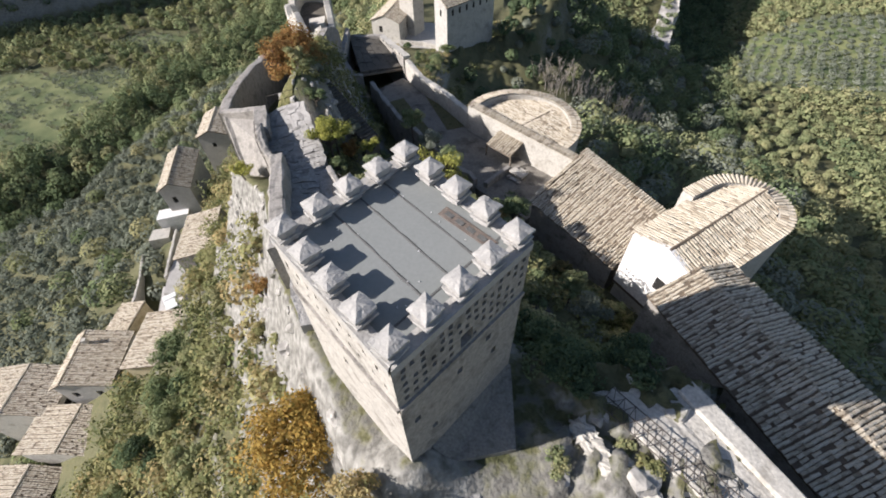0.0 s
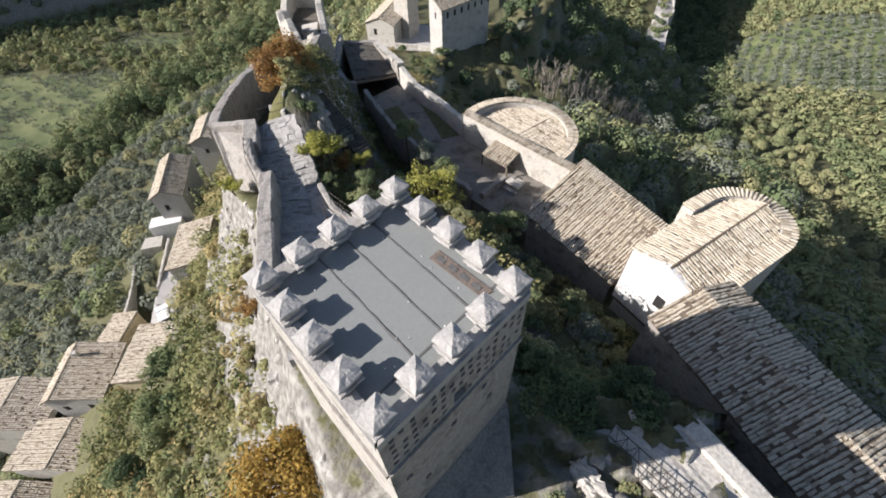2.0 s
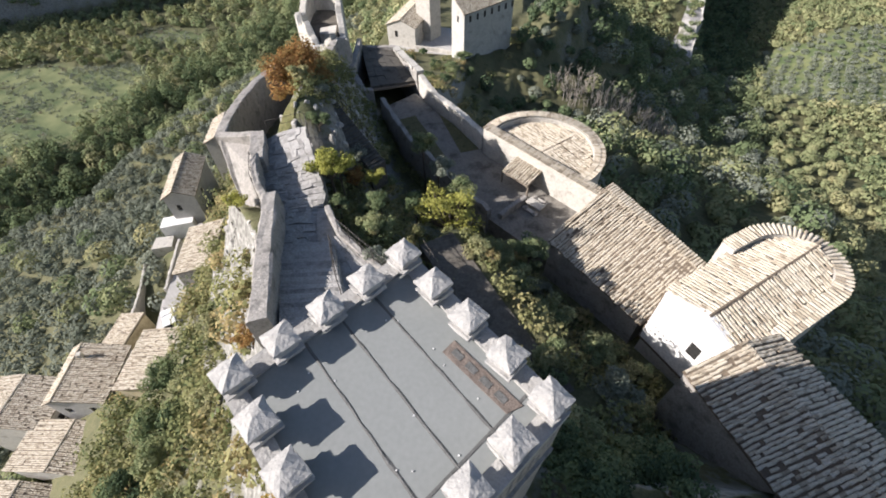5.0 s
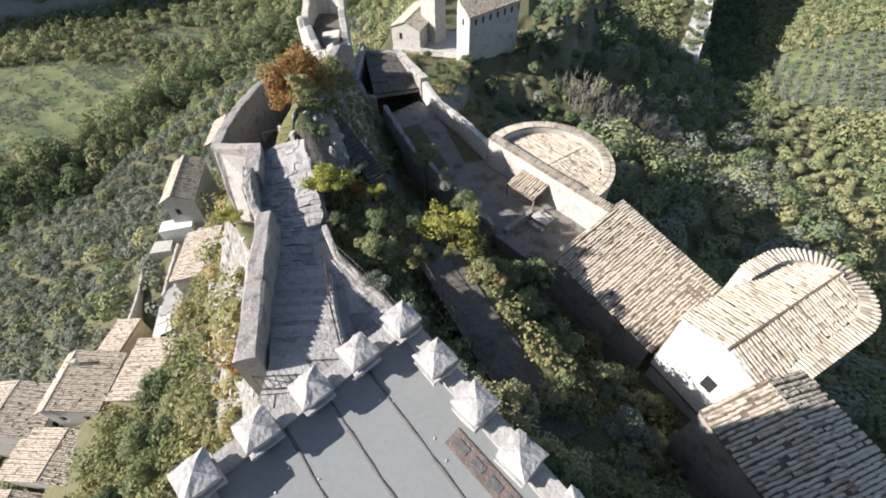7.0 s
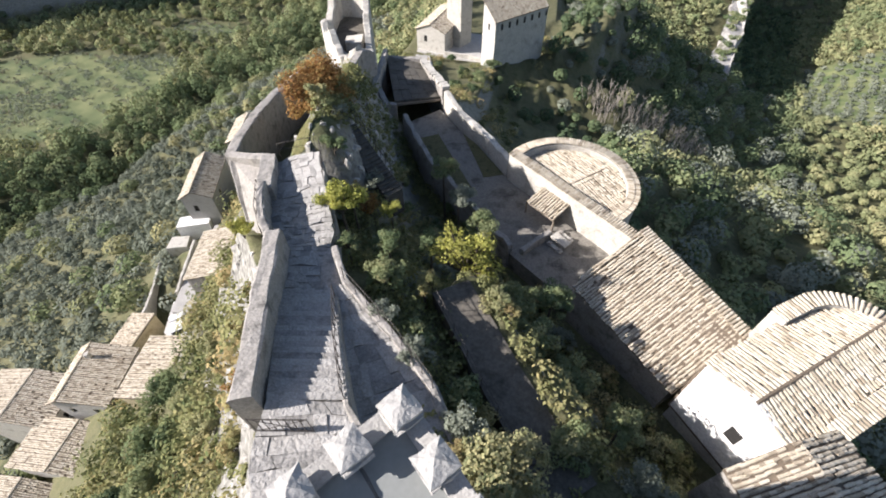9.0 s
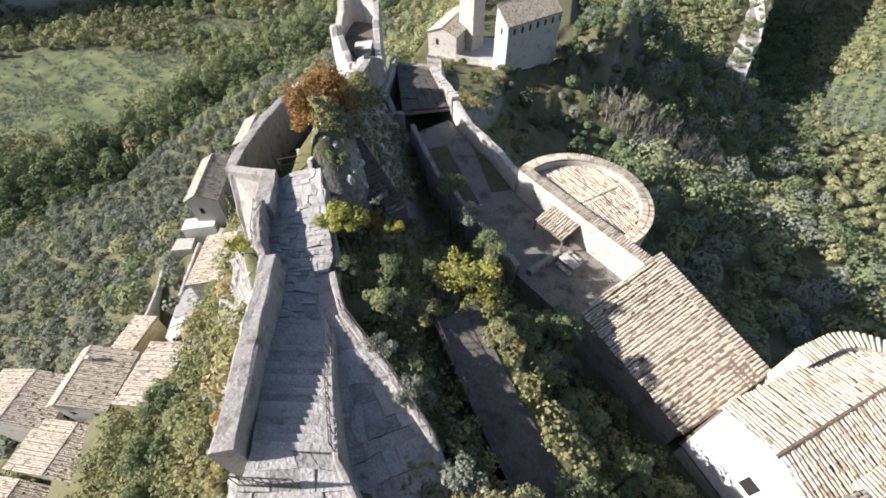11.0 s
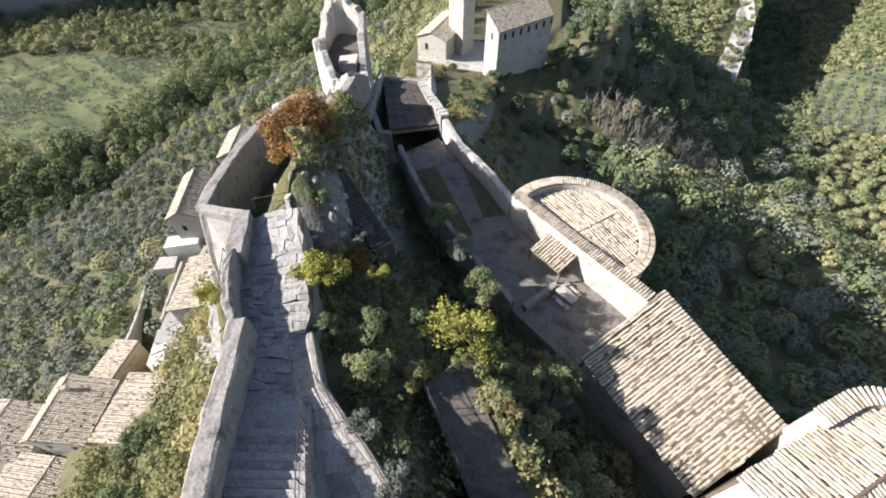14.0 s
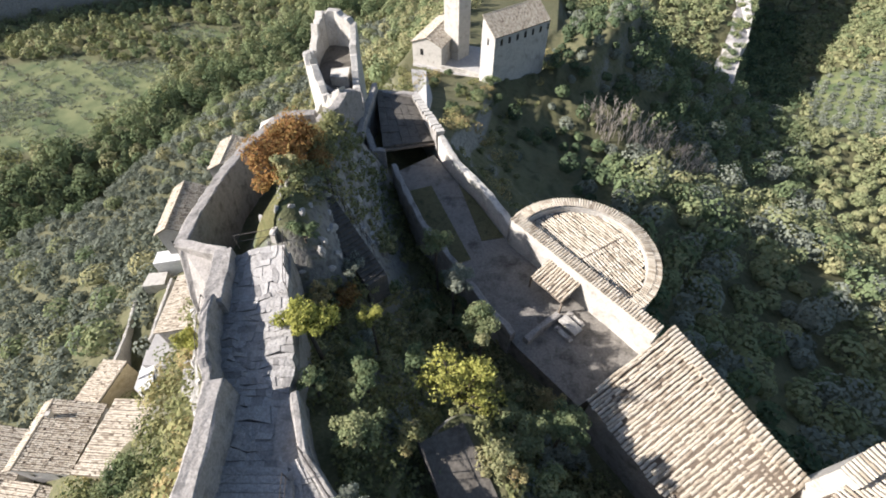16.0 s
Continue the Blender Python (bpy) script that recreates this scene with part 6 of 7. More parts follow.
    grow("far_woodland", "sunlit green woodland behind the church", FOLIAGE, rows, 150, 0.28, inner=0.84, lobes=9, tilt=0.3)

    # olive grove in staggered rows on the far slope
    gx, gy = np.meshgrid(np.arange(95, 260, 5.2), np.arange(160, 256, 4.6))
    gx, gy = (gx + 2.6 * (np.arange(gx.shape[0]) % 2)[:, None]).ravel(), gy.ravel()
    k = inside(GROVE, gx, gy) > 0.5
    gx, gy = gx[k] + rng.normal(size=k.sum()) * 0.5, gy[k] + rng.normal(size=k.sum()) * 0.5
    grow("olive_grove", "rows of silvery olive trees in a far grove", OLIVE, trees(gx, gy, 1.6 + 0.6 * rnd(len(gx)), 1.2, 0.7 + 0.35 * rnd(len(gx)), 0.2), 130, 0.24, inner=0.8)

    # rough grass, dry brush and hedges on the meadow
    def keep_meadow(x, y):
        row = np.abs(np.sin((x * 0.42 + y * 0.91) / 3.3 + 0.8 * lumps(x, y, 40.0)))
        rough = smooth((lumps(x, y, 22.0) + 0.25) / 0.7)
        return (inside(MEADOW, x, y) + inside(STRIP, x, y) > 0.3) & (rnd(len(x)) < 0.10 + 0.62 * rough + 0.5 * (row > 0.88))
    x, y = scatter(-270, -130, 105, 230, 1.7, rng, keep_meadow)
    rad = 0.55 + 1.5 * rnd(len(x)) ** 3.0
    rows = trees(x, y, rad, 0.9 + 0.5 * rnd(len(x)), 0.35 + 0.5 * rnd(len(x)), 0.12)
    wild = rnd(len(x)) < 0.5 * (0.5 + 0.5 * lumps(x, y, 26.0))
    grow("meadow_brush", "dry grey-brown brush on the overgrown meadow", DRY, rows[wild], 46, 0.17, inner=0.6)
    grow("meadow_bushes", "low green bushes scattered in rows on the meadow", OLIVE, rows[~wild], 46, 0.17, inner=0.6)

    # leafless saplings on the front spur
    def keep_dry(x, y):
        return dry_belt(x, y) & (rnd(len(x)) < 0.9)
    x, y = scatter(8, 58, 92, 132, 1.7, rng, keep_dry)
    verts, faces = [], []
    for px, py, pz in zip(x, y, ground(x, y)):
        high, lean = 2.6 + 2.4 * rnd(), rng.normal(size=2) * 0.5
        stems = [((px, py, pz - 0.2), (px + lean[0], py + lean[1], pz + high), 0.09)]
        for _ in range(9):
            f, a = 0.25 + 0.6 * rnd(), rnd() * 6.3
            root = (px + lean[0] * f, py + lean[1] * f, pz + high * f)
            reach = high * (0.18 + 0.25 * rnd())
            stems.append((root, (root[0] + math.cos(a) * reach * 0.6, root[1] + math.sin(a) * reach * 0.6, root[2] + reach), 0.055))
        for p0, p1, w in stems:
            k = len(verts)
            for px2, py2, pz2, ww in ((*p0, w), (*p1, w * 0.4)):
                verts += [(px2 - ww, py2 - ww * 0.6, pz2), (px2 + ww, py2 - ww * 0.6, pz2), (px2, py2 + ww, pz2)]
            faces += [(k, k + 1, k + 4, k + 3), (k + 1, k + 2, k + 5, k + 4), (k + 2, k, k + 3, k + 5)]
    tagged(mesh_object("leafless_saplings", verts, faces, TWIG), "leafless grey-brown saplings on the spur below the church", "trees", kind="stuff")


woods()


def scrub():
    rng = np.random.default_rng(11)

    def keep(x, y):
        l, r = sides(x, y)
        return in_view(x, y) & (((l > 1.2) & (l < 40) & ((x > -45) | (y > 70))) | ((r > 0.8) & (r < 9)) | ((y > 66) & (l + r < 1.3) & (np.abs(x + 16) > 3))) & clear_of_houses(x, y, 0.95) & clear_of_lane(x, y, 3.4) & (rng.random(len(x)) > 0.3 * (l < 5)) & ~((x > -19) & (x < -13) & (y > 22) & (y < 29)) & ~((y > 50) & (y < 112) & (x > -14) & (rng.random(len(x)) < 0.7))
    x, y = scatter(-78, 34, -14, 136, 1.45, rng, keep)
    l, r = sides(x, y)
    z = ground(x, y)
    patch = 0.5 + 0.5 * lumps(x, y, 5.5)
    rad = 0.5 + 1.1 * rng.random(len(x)) ** 1.8 + 0.9 * (l > 9) * rng.random(len(x)) ** 1.5
    rows = np.stack([x, y, z - 0.25, rad, rad * (1.3 + 0.5 * rng.random(len(x))), np.clip(0.04 + 0.8 * patch * rng.random(len(x)) + 0.3 * rng.random(len(x)) ** 2, 0, 1)], -1)
    q, tt = crowns(rows, 145, 0.128, rng, inner=0.62, tilt=0.42)
    tagged(quads_object("hillside_scrub", q, tt, SCRUB), "yellow-green scrub on the steep castle slope", "bushes", kind="stuff")

    def keep_front(x, y):
        l, r = sides(x, y)
        return (l + r < 0.5) & (y < 3.6) & (x < 9) & (rng.random(len(x)) < 0.5)
    x, y = scatter(-6, 10, -14, 4, 1.0, rng, keep_front)
    rad = 0.3 + 0.6 * rng.random(len(x)) ** 1.6
    rows = np.stack([x, y, ground(x, y) - 0.2, rad, rad * 1.5, np.clip(0.2 + 0.6 * rng.random(len(x)), 0, 1)], -1)
    q, tt = crowns(rows, 110, 0.1, rng, inner=0.35)
    tagged(quads_object("rock_scrub", q, tt, SCRUB), "patchy dry scrub on the rock before the tower", "bushes", kind="stuff")

    def keep_court(x, y):
        xl, xr = np.interp(y, ST, XL), np.interp(y, ST, XR)
        s = (x - xl) / (xr - xl)
        tower = (np.abs(x + 1.3) < 3.6) & (np.abs(y - 7.3) < 3.6)
        court = (y > 29) & (x > -1.5 - (y - 32) * 0.62)
        bld = (x > 3.5 + (26 - y) * 0.83) & (y < 30)
        stairs = (np.abs((y - 31.9) * 0.76 - (x + 10.25) * 0.65) < 1.7) & (x > -14.5) & (x < -6.5)
        bare = (y > 12.5) & (y < 21) & (x > -2.7 + (20.8 - y) * 0.6) & (x < -0.8 + (20.7 - y) * 0.66)
        return (s > 0.19) & (s < 0.75) & ~bare & ~tower & ~on_ledge(x, y) & ~court & ~bld & ~((y < 9) & (x > 2.2)) & ~stairs & (y > -12) & (y < 45) & (x > -7.2 + (18 - y) * 0.86) & ((y < 18) | (x > -8.0 - (y - 18) * 0.5))
    x, y = scatter(-16, 16, -12, 45, 0.6, rng, keep_court)
    z = ground(x, y)
    patch = 0.5 + 0.5 * lumps(x, y, 3.7)
    rad = 0.3 + 0.65 * rng.random(len(x)) ** 2.2
    rows = np.stack([x, y, z - 0.2, rad, rad * (1.3 + 0.7 * rng.random(len(x))), np.clip(0.18 + 0.5 * patch * rng.random(len(x)), 0, 1)], -1)
    q, tt = crowns(rows, 90, 0.10, rng, inner=0.5, tilt=0.45)
    global FILL_PLACES
    fx, fy = scatter(-14, 10, 10.5, 36, 2.1, rng, lambda x, y: keep_court(x, y) & (rng.random(len(x)) < 0.85))
    FILL_PLACES = list(zip(fx, fy))
    tagged(quads_object("court_undergrowth", q, tt, SCRUB), "dark green undergrowth on the court slope", "bushes", kind="stuff")


scrub()


def limb(bm, a, b, r0, r1, sides_n=6):
    a, b = Vector(a), Vector(b)
    w = (b - a).normalized()
    u = w.orthogonal().normalized()
    v = w.cross(u)
    k = [2 * math.pi * i / sides_n for i in range(sides_n)]
    p = [bm.verts.new(a + (u * math.cos(x) + v * math.sin(x)) * r0) for x in k]
    q = [bm.verts.new(b + (u * math.cos(x) + v * math.sin(x)) * r1) for x in k]
    bm.faces.new(p[::-1])
    bm.faces.new(q)
    for i in range(sides_n):
        j = (i + 1) % sides_n
        bm.faces.new((p[i], p[j], q[j], q[i]))


def plant(name, label, category, x, y, radius, high, material, tint, leaves, size, seed, stem=0.25, top=None, clumps=9, inner=0.45, puff=1.0):
    """A tree or bush: a tapered trunk with limbs, and a crown of leaf clumps with gaps. top: height of the crown's top, if known."""
    rng = np.random.default_rng(seed)
    t = thing(name, label, category)
    z = height(x, y) if top is None else top - high
    g = min(z, height(x, y)) - 0.3
    bm = bmesh.new()
    base = Vector((x, y, g))
    fork = Vector((x + rng.normal() * 0.1, y + rng.normal() * 0.1, z + high * stem))
    tr = 0.035 * high + 0.02
    limb(bm, base, fork, tr, tr * 0.7)
    rows = []
    stretch = 0.8 + 0.4 * rng.random()
    for k in range(clumps):
        ang = 2 * math.pi * (k * 0.382 + rng.random() * 0.3)
        rr = radius * (0.10 + 0.68 * rng.random())
        up = math.sqrt(max(0.0, 1 - (rr / radius) ** 2))
        hz = z + high * (0.30 + (0.15 + 0.42 * rng.random()) * up)
        e = Vector((x + math.cos(ang) * rr * stretch, y + math.sin(ang) * rr / stretch, hz))
        limb(bm, fork, e, tr * 0.45, tr * 0.12, 5)
        cr = radius * (0.20 + 0.24 * rng.random()) * puff
        rows.append((e.x, e.y, e.z - cr * 0.75, cr, cr * (1.3 + 0.6 * rng.random()), np.clip(tint + rng.normal() * 0.10, 0, 1)))
    part("trunk", bm, BARK, t)
    q, tt = crowns(rows, max(20, leaves // clumps), size, rng, inner=inner, tilt=0.55)
    quads_object("crown", q, tt, material, t)
    return t


plant("orange_tree", "broad tree with rust-orange autumn leaves by the curtain wall", "tree", -15.0, 35.9, 3.1, 5.0, AUTUMN, 0.42, 21000, 0.07, 1, 0.2, 29.2, 30, 0.35, 1.0)
plant("yellow_tree", "small tree with bright yellow-green leaves in the court slope", "tree", -2.0, 23.7, 2.3, 5.4, YELLOW, 0.66, 4800, 0.075, 3, 0.3, 27.7, 60, 0.1, 0.6)
plant("yellow_tree", "small rounded yellow-green tree beside the rampart path", "tree", -9.05, 24.2, 1.25, 2.9, YELLOW, 0.32, 5200, 0.065, 4, 0.2, 29.3, 22, 0.35, 1.15)
BUSHES = [
    # low tints: the tower's shade is put into the colour of these bushes
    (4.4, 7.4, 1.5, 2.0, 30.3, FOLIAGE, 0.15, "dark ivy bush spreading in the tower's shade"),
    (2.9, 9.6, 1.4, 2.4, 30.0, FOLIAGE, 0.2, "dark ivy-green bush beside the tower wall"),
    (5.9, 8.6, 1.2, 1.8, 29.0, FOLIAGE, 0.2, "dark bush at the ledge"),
    (-11.6, 29.8, 0.9, 1.5, None, FOLIAGE, 0.2, "dark shrub beside the path end"),
    (-9.3, 28.6, 0.9, 1.6, None, AUTUMN, 0.4, "reddish shrub above the garden stair"),
    # x, y, radius, height, top, material, tint, words
    (-5.2, 34.6, 1.25, 2.6, 23.4, FOLIAGE, 0.42, "green bushy tree beside the court wall"),
    (-3.6, 32.2, 1.5, 2.4, 22.6, OLIVE, 0.75, "silvery grey-green shrub beside the court wall"),
    (-1.4, 28.6, 1.5, 3.0, 23.8, FOLIAGE, 0.40, "green leafy tree below the court wall"),
    (-5.6, 20.0, 1.0, 2.0, 28.3, FOLIAGE, 0.45, "dark green bush beside the rampart path"),
    (-6.1, 22.6, 1.0, 2.0, 27.6, FOLIAGE, 0.30, "dark green bush on the court slope"),
    (-4.9, 17.6, 0.85, 1.7, 28.8, OLIVE, 0.8, "rounded pale evergreen shrub below the terrace"),
    (-3.0, 15.8, 0.95, 1.9, 28.9, OLIVE, 0.85, "round silvery evergreen shrub below the terrace"),
    (-0.6, 13.2, 1.0, 1.9, 29.0, OLIVE, 0.7, "round grey-green shrub beside the terrace edge"),
    (0.6, 11.6, 1.6, 2.8, 30.2, FOLIAGE, 0.75, "bright green shrub close to the tower"),
    (2.4, 10.6, 1.7, 2.6, 29.4, FOLIAGE, 0.7, "leafy green shrub close to the tower"),
    (1.6, 12.9, 1.1, 2.2, 28.6, FOLIAGE, 0.65, "green shrub in the gully"),
    (3.6, 14.2, 1.3, 2.6, 27.0, FOLIAGE, 0.45, "yellowish green bush in the gully"),
    (3.2, 16.8, 1.5, 2.6, 25.0, FOLIAGE, 0.5, "feathery green bush in the gully"),
    (4.4, 18.8, 1.4, 2.2, 23.6, FOLIAGE, 0.42, "green bush near the tiled house"),
    (2.4, 20.4, 1.4, 2.4, 24.4, FOLIAGE, 0.35, "dark green bush in the gully"),
    (1.4, 22.8, 1.5, 2.6, 24.2, FOLIAGE, 0.45, "large green bush near the tiled house"),
    (3.4, 23.6, 1.4, 2.4, 23.6, FOLIAGE, 0.35, "green bush beside the tiled house"),
    (0.0, 20.6, 1.0, 2.0, 26.6, FOLIAGE, 0.6, "yellow-green bush beside the yellow tree"),
    (6.6, 13.0, 1.3, 2.6, 26.6, OLIVE, 0.9, "round blue-green shrub below the white gable"),
    (6.6, 16.2, 1.2, 2.2, 24.6, FOLIAGE, 0.35, "dark shrub beside the tiled house"),
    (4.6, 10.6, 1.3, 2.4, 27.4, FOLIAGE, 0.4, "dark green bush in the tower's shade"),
    # leaf tints kept low here to carry the gully's shade
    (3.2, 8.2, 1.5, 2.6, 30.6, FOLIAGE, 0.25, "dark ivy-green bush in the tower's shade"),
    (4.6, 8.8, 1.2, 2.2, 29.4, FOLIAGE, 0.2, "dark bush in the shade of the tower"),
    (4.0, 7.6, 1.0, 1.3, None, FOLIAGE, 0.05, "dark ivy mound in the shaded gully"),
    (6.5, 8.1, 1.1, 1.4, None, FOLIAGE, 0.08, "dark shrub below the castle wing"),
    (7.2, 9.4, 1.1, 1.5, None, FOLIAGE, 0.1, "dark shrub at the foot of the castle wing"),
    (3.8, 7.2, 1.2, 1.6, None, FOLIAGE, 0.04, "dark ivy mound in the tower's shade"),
    (6.25, 4.55, 0.5, 0.45, None, SCRUB, 0.3, "tuft of yellow-green grass beside the iron lattice"),
    (5.65, 5.2, 0.4, 0.4, None, FOLIAGE, 0.6, "low tuft of yellow-green grass on the pale rock"),
    (-17.7, 112.1, 1.5, 1.6, None, FOLIAGE, 0.10, "dark bush on the slope below the church"),
    (-13.0, 98.8, 1.8, 2.0, None, FOLIAGE, 0.20, "dark bush on the slope below the church"),
    (-9.0, 95.3, 2.1, 1.6, None, FOLIAGE, 0.30, "dark bush on the slope below the church"),
    (-8.7, 83.4, 1.5, 2.0, None, FOLIAGE, 0.10, "dark bush on the slope below the church"),
    (-12.5, 85.1, 1.8, 1.6, None, FOLIAGE, 0.20, "dark bush on the slope below the church"),
    (-7.3, 107.3, 2.1, 2.0, None, FOLIAGE, 0.30, "dark bush on the slope below the church"),
    (-19.4, 103.8, 1.5, 1.6, None, FOLIAGE, 0.10, "dark bush on the slope below the church"),
    (-5.4, 102.8, 1.8, 2.0, None, FOLIAGE, 0.20, "dark bush on the slope below the church"),
    (3.4, 4.5, 0.5, 0.45, None, FOLIAGE, 0.5, "spiky grass tuft on the rock"),
    (-9.6, 26.8, 0.8, 1.6, 27.0, SCRUB, 0.7, "reddish-brown shrub beside the garden stair"),
    (-7.0, 26.2, 0.8, 1.6, 26.2, YELLOW, 0.7, "small yellow-orange shrub on the court slope"),
    (-3.6, 20.4, 0.8, 1.7, 27.3, SCRUB, 0.35, "dull green shrub on the court slope"),
    (-4.2, 24.6, 1.0, 2.0, 26.0, FOLIAGE, 0.2, "dark shrub on the court slope"),
    (-8.0, 21.8, 0.7, 1.4, 28.0, FOLIAGE, 0.35, "small bush at the path edge"),
    (-5.6, 5.5, 2.5, 2.6, None, GOLD, 0.5, "golden orange bush at the foot of the tower"),
    (-6.6, 3.6, 1.6, 1.8, None, GOLD, 0.7, "yellow-orange autumn bush on the rock"),
    (-2.6, 2.9, 1.1, 1.8, None, SCRUB, 0.7, "yellowish bush on the rock below the tower"),
    (-9.6, 9.4, 1.3, 2.2, None, SCRUB, 0.6, "yellow-green bush on the cliff"),
    (-11.4, 12.4, 1.0, 1.8, None, SCRUB, 0.45, "green bush on the cliff below the parapet"),
    (-11.6, 14.6, 0.8, 1.5, None, AUTUMN, 0.6, "small red-orange shrub on the cliff below the parapet"),
    (-15.6, 23.6, 0.9, 1.6, 26.0, YELLOW, 0.75, "dry yellow shrub on the bastion"),
    (-12.8, 17.6, 0.8, 1.5, None, SCRUB, 0.55, "olive-green tuft on the cliff"),
]
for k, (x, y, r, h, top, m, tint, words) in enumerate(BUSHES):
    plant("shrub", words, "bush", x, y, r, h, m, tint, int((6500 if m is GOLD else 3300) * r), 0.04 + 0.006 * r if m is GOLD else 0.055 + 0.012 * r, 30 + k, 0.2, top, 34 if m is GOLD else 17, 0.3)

for k, (x, y, r, h, tint) in enumerate(((-26.5, 15.0, 2.6, 4.2, 0.25), (-24.0, 12.0, 2.2, 3.6, 0.4), (-28.5, 10.5, 2.4, 3.8, 0.15), (-25.0, 18.5, 1.9, 3.0, 0.55), (-29.0, 19.5, 2.2, 3.6, 0.3), (-31.5, 6.5, 2.3, 3.6, 0.3), (-52.0, 26.5, 2.4, 4.0, 0.75), (-22.0, 22.0, 1.6, 2.6, 0.6), (-19.5, 16.0, 1.5, 2.4, 0.65), (-20.5, 9.0, 1.8, 2.8, 0.5))):
    plant("tree", ("dark green leafy tree beside the village houses", "light green bushy tree on the slope above the village")[tint > 0.45], "tree", x, y, r, h, FOLIAGE, tint, int(2600 * r), 0.09, 500 + k, 0.2, None, 18, 0.35)

FILL = ((FOLIAGE, 0.35, "dark green bush among the undergrowth of the court slope"), (FOLIAGE, 0.6, "light green leafy bush on the court slope"), (OLIVE, 0.6, "grey-green shrub on the court slope"), (SCRUB, 0.55, "yellowish scrubby bush on the court slope"))
rnd = random.Random(77)
for k, (x, y) in enumerate(FILL_PLACES):
    m, tint, words = FILL[rnd.choice((0, 0, 1, 1, 1, 2, 2, 3))]
    r = rnd.uniform(0.55, 1.15)
    plant("shrub", words, "bush", float(x), float(y), r * 1.1, r * rnd.uniform(1.5, 2.2), m, tint, int(2200 * r), 0.06 + 0.014 * r, 300 + k, 0.2, None, 12, 0.3)


def make_cliff():
    """The pale limestone fin over its shaded cleft: a long crag cut into ledges, its prow towards the castle."""
    rng = np.random.default_rng(5)
    u, w = np.array((0.31, 0.95)), np.array((0.95, -0.31))
    runs, high = 46, 22
    ring = []      # across the fin, out of the prow: (along, across, share of height at which the foot stands)
    for k in range(runs + 1):
        a = 150 - 154 * k / runs
        ring.append((a, -6.0))
    ring += [(-5.5, -3.5), (-5.0, 0.0), (-3.0, 2.5)]
    for k in range(runs + 1):
        a = -1 + 151 * k / runs
        ring.append((a, 4.0))
    verts, faces = [], []
    n = len(ring)
    for j in range(high + 1):
        f = j / high
        for a, c in ring:
            top = -47 + 0.2 * max(a, 0) + 2.5 * noise.noise(Vector((a * 0.11, c * 0.3, 3)))
            z = -74 + (top + 74) * f
            ledge = 0.6 * ((z * 0.23) % 1.0) + noise.noise(Vector((a * 0.10, c * 0.12, z * 0.10))) * 2.4 + noise.noise(Vector((a * 0.4, c * 0.4, z * 0.3))) * 1.1
            lean = 1.0 - 0.35 * f ** 2
            cc = -1.0 + (c + 1.0) * lean + ledge * (1 if c > -1 else -1) * 0.8
            aa = a + (f * 3.0 + ledge * 0.6) * (1 if a < 0 else 0)
            p = np.array((77.0, 194.0)) + u * aa + w * cc
            verts.append((p[0], p[1], z + 0.5 * noise.noise(Vector((a, c, z)) * 0.5)))
    for j in range(high):
        for i in range(n):
            k = (i + 1) % n
            faces.append((j * n + i, j * n + k, (j + 1) * n + k, (j + 1) * n + i))
    faces.append(tuple(high * n + i for i in range(n)))
    tagged(mesh_object("rock_cliff", verts, faces, CLIFF), "pale limestone cliff fin over a shaded cleft", "cliff", kind="structure")
    rows = []
    for _ in range(150):
        a, c = 4 + 140 * rng.random(), -4.5 + 8.0 * rng.random()
        p = np.array((77.0, 194.0)) + u * a + w * c
        rows.append((p[0], p[1], -48.0 + 0.2 * a - (3 + 16 * rng.random() if c > 2.2 else 0), 1.1 + 1.2 * rng.random(), 2.4, 0.15 + 0.4 * rng.random()))
    q, tt = crowns(rows, 140, 0.25, rng)
    tagged(quads_object("cliff_bushes", q, tt, FOLIAGE), "green bushes clinging to the top and ledges of the cliff", "bushes", kind="stuff")


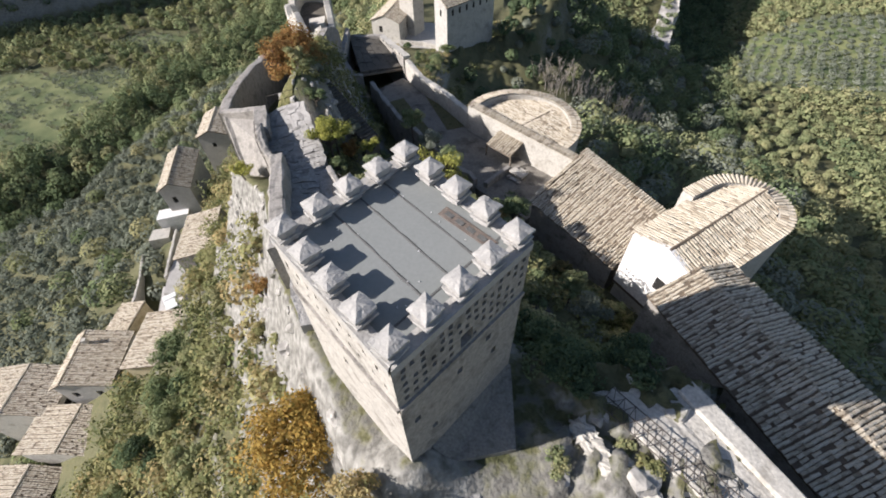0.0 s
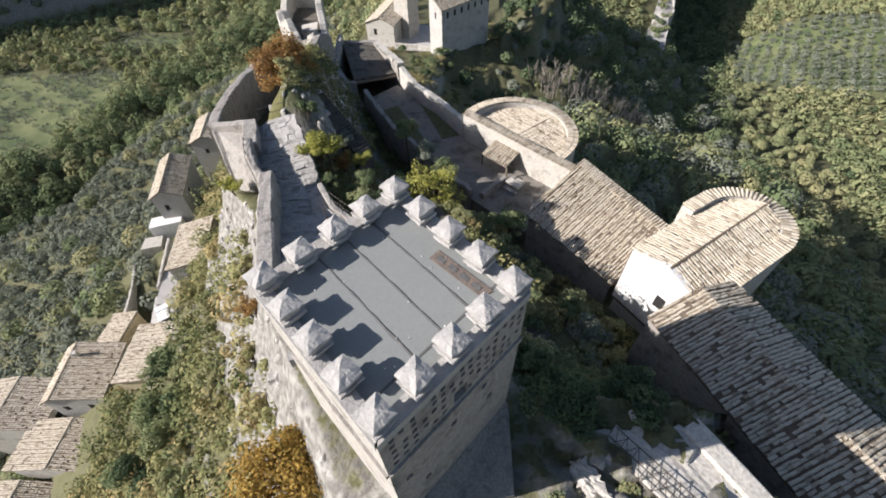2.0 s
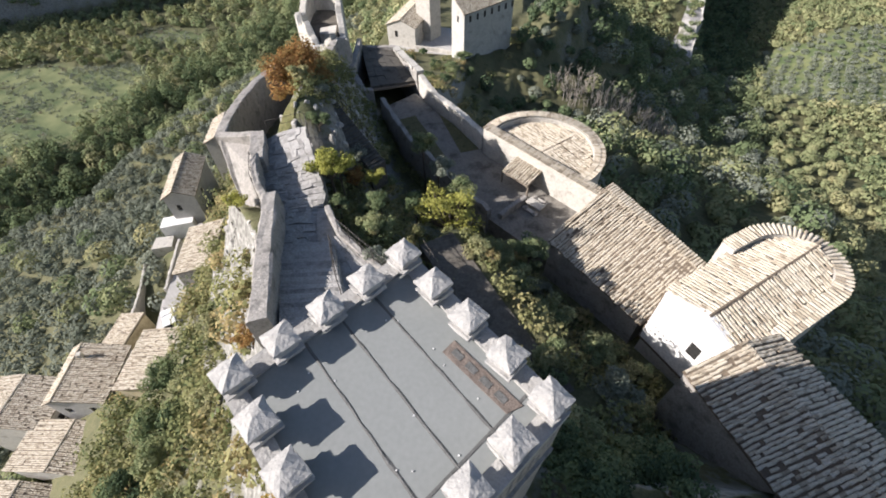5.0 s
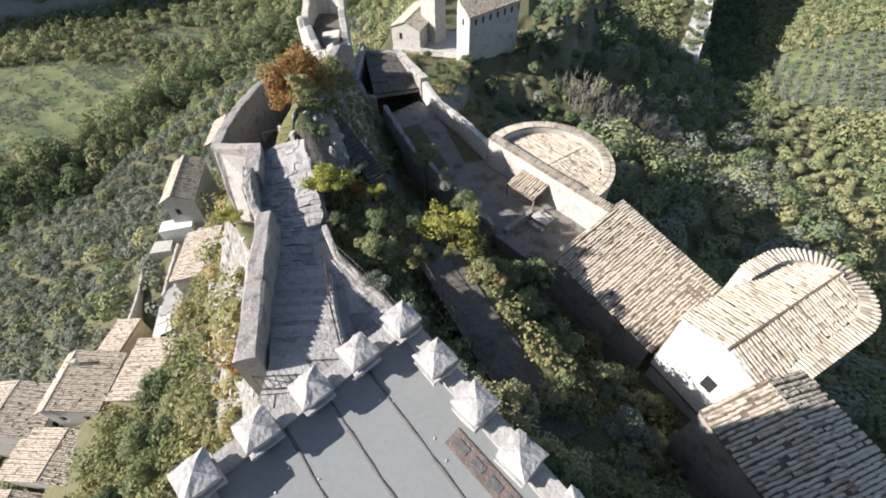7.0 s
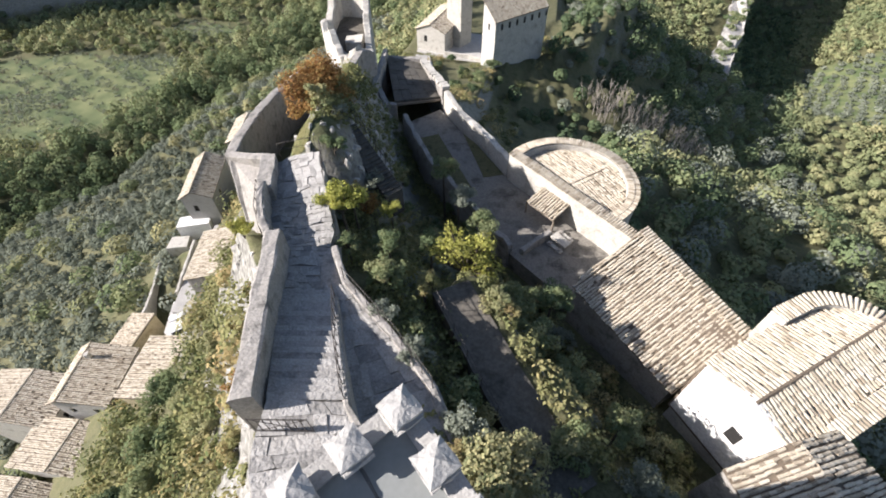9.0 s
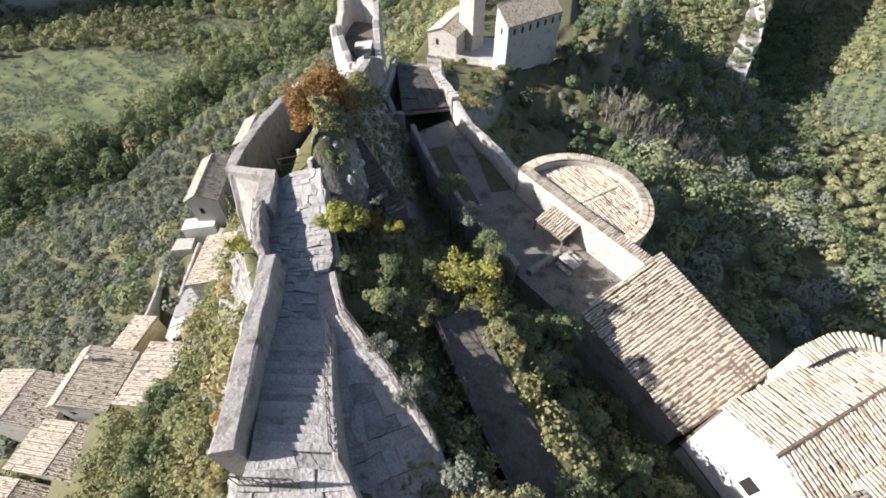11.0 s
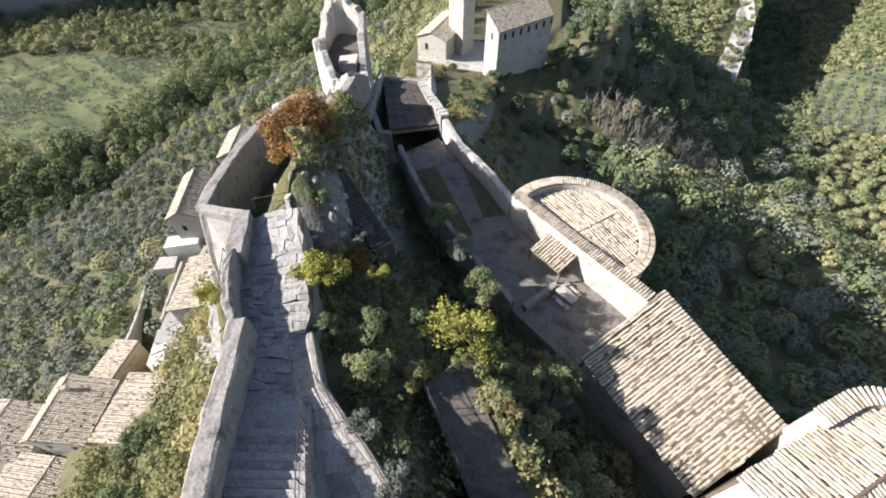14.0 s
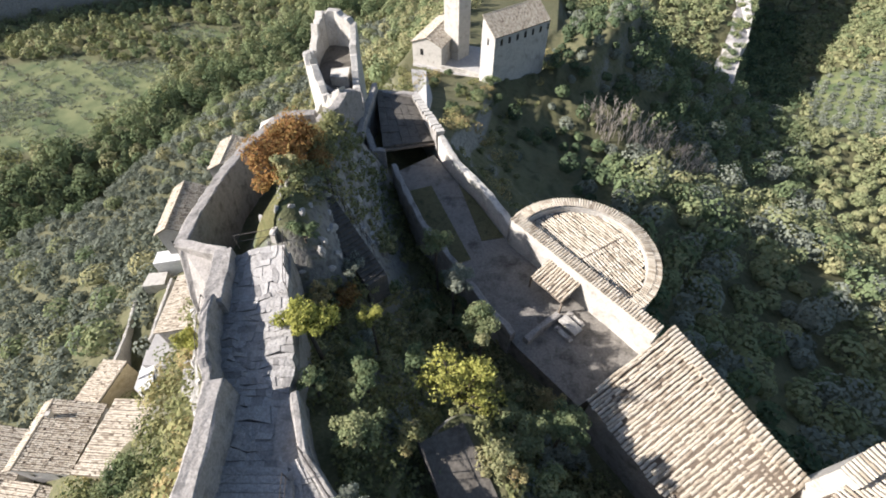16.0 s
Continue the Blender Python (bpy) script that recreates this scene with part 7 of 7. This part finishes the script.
make_cliff()


def make_rocks():
    """Crags and boulders bedded in the slopes round the castle."""
    rng = np.random.default_rng(21)
    bm = bmesh.new()
    bmesh.ops.create_icosphere(bm, subdivisions=2, radius=0.42)
    base = np.array([v.co[:] for v in bm.verts])
    tri = np.array([[v.index for v in f.verts] for f in bm.faces])
    bm.free()

    def keep(x, y):
        l, r = sides(x, y)
        front = (l + r < 0.6) & (y < 3.8) & (x < 9.5)
        gully = (x > 2.6) & (x < 8.6) & (y > 1) & (y < 7.5) & (rng.random(len(x)) < 0.55)
        hump = (np.abs(x + 12.2) < 2.6) & (y > 28.6) & (y < 37) & (rng.random(len(x)) < 0.75)
        return (front | gully | hump | ((l > -0.2) & (l > 0) & (l < 6) & (y < 62) & (rng.random(len(x)) < 0.75 - l / 9)) | ((r > 0) & (r < 5) & (rng.random(len(x)) < 0.3))) & clear_of_houses(x, y)
    x, y = scatter(-40, 26, -12, 64, 0.8, rng, keep)
    z = ground(x, y)
    verts, faces = [], []
    for i in range(len(x)):
        k = base * (1 + 0.28 * np.sin(base @ rng.normal(size=(3, 1)) * 3 + rng.random() * 6)) * (1 + 0.16 * rng.normal(size=(len(base), 1)))
        k = k * np.array([0.35 + 0.65 * rng.random(), 0.35 + 0.65 * rng.random(), 0.5 + 1.1 * rng.random()]) * (0.5 + 0.55 * rng.random())
        a = rng.random() * 6.3
        k = k @ np.array([[math.cos(a), -math.sin(a), 0], [math.sin(a), math.cos(a), 0], [0, 0, 1]])
        hump = -15 < x[i] < -8 and 27 < y[i] < 38
        k = k * (np.array([1.2, 1.2, 0.45]) if x[i] > 2.5 and y[i] < 9 else np.array([1.0, 1.0, 0.62 if not hump else 0.9]))
        verts.append(k + np.array([x[i], y[i], z[i] - (0.2 if not hump else 0.1)]))
        faces.append(tri + i * len(base))
    ob = mesh_object("crags", np.concatenate(verts), np.concatenate(faces).tolist(), ROCK)
    tagged(ob, "pale limestone crags and boulders on the castle slopes", "rocks", kind="stuff")


make_rocks()
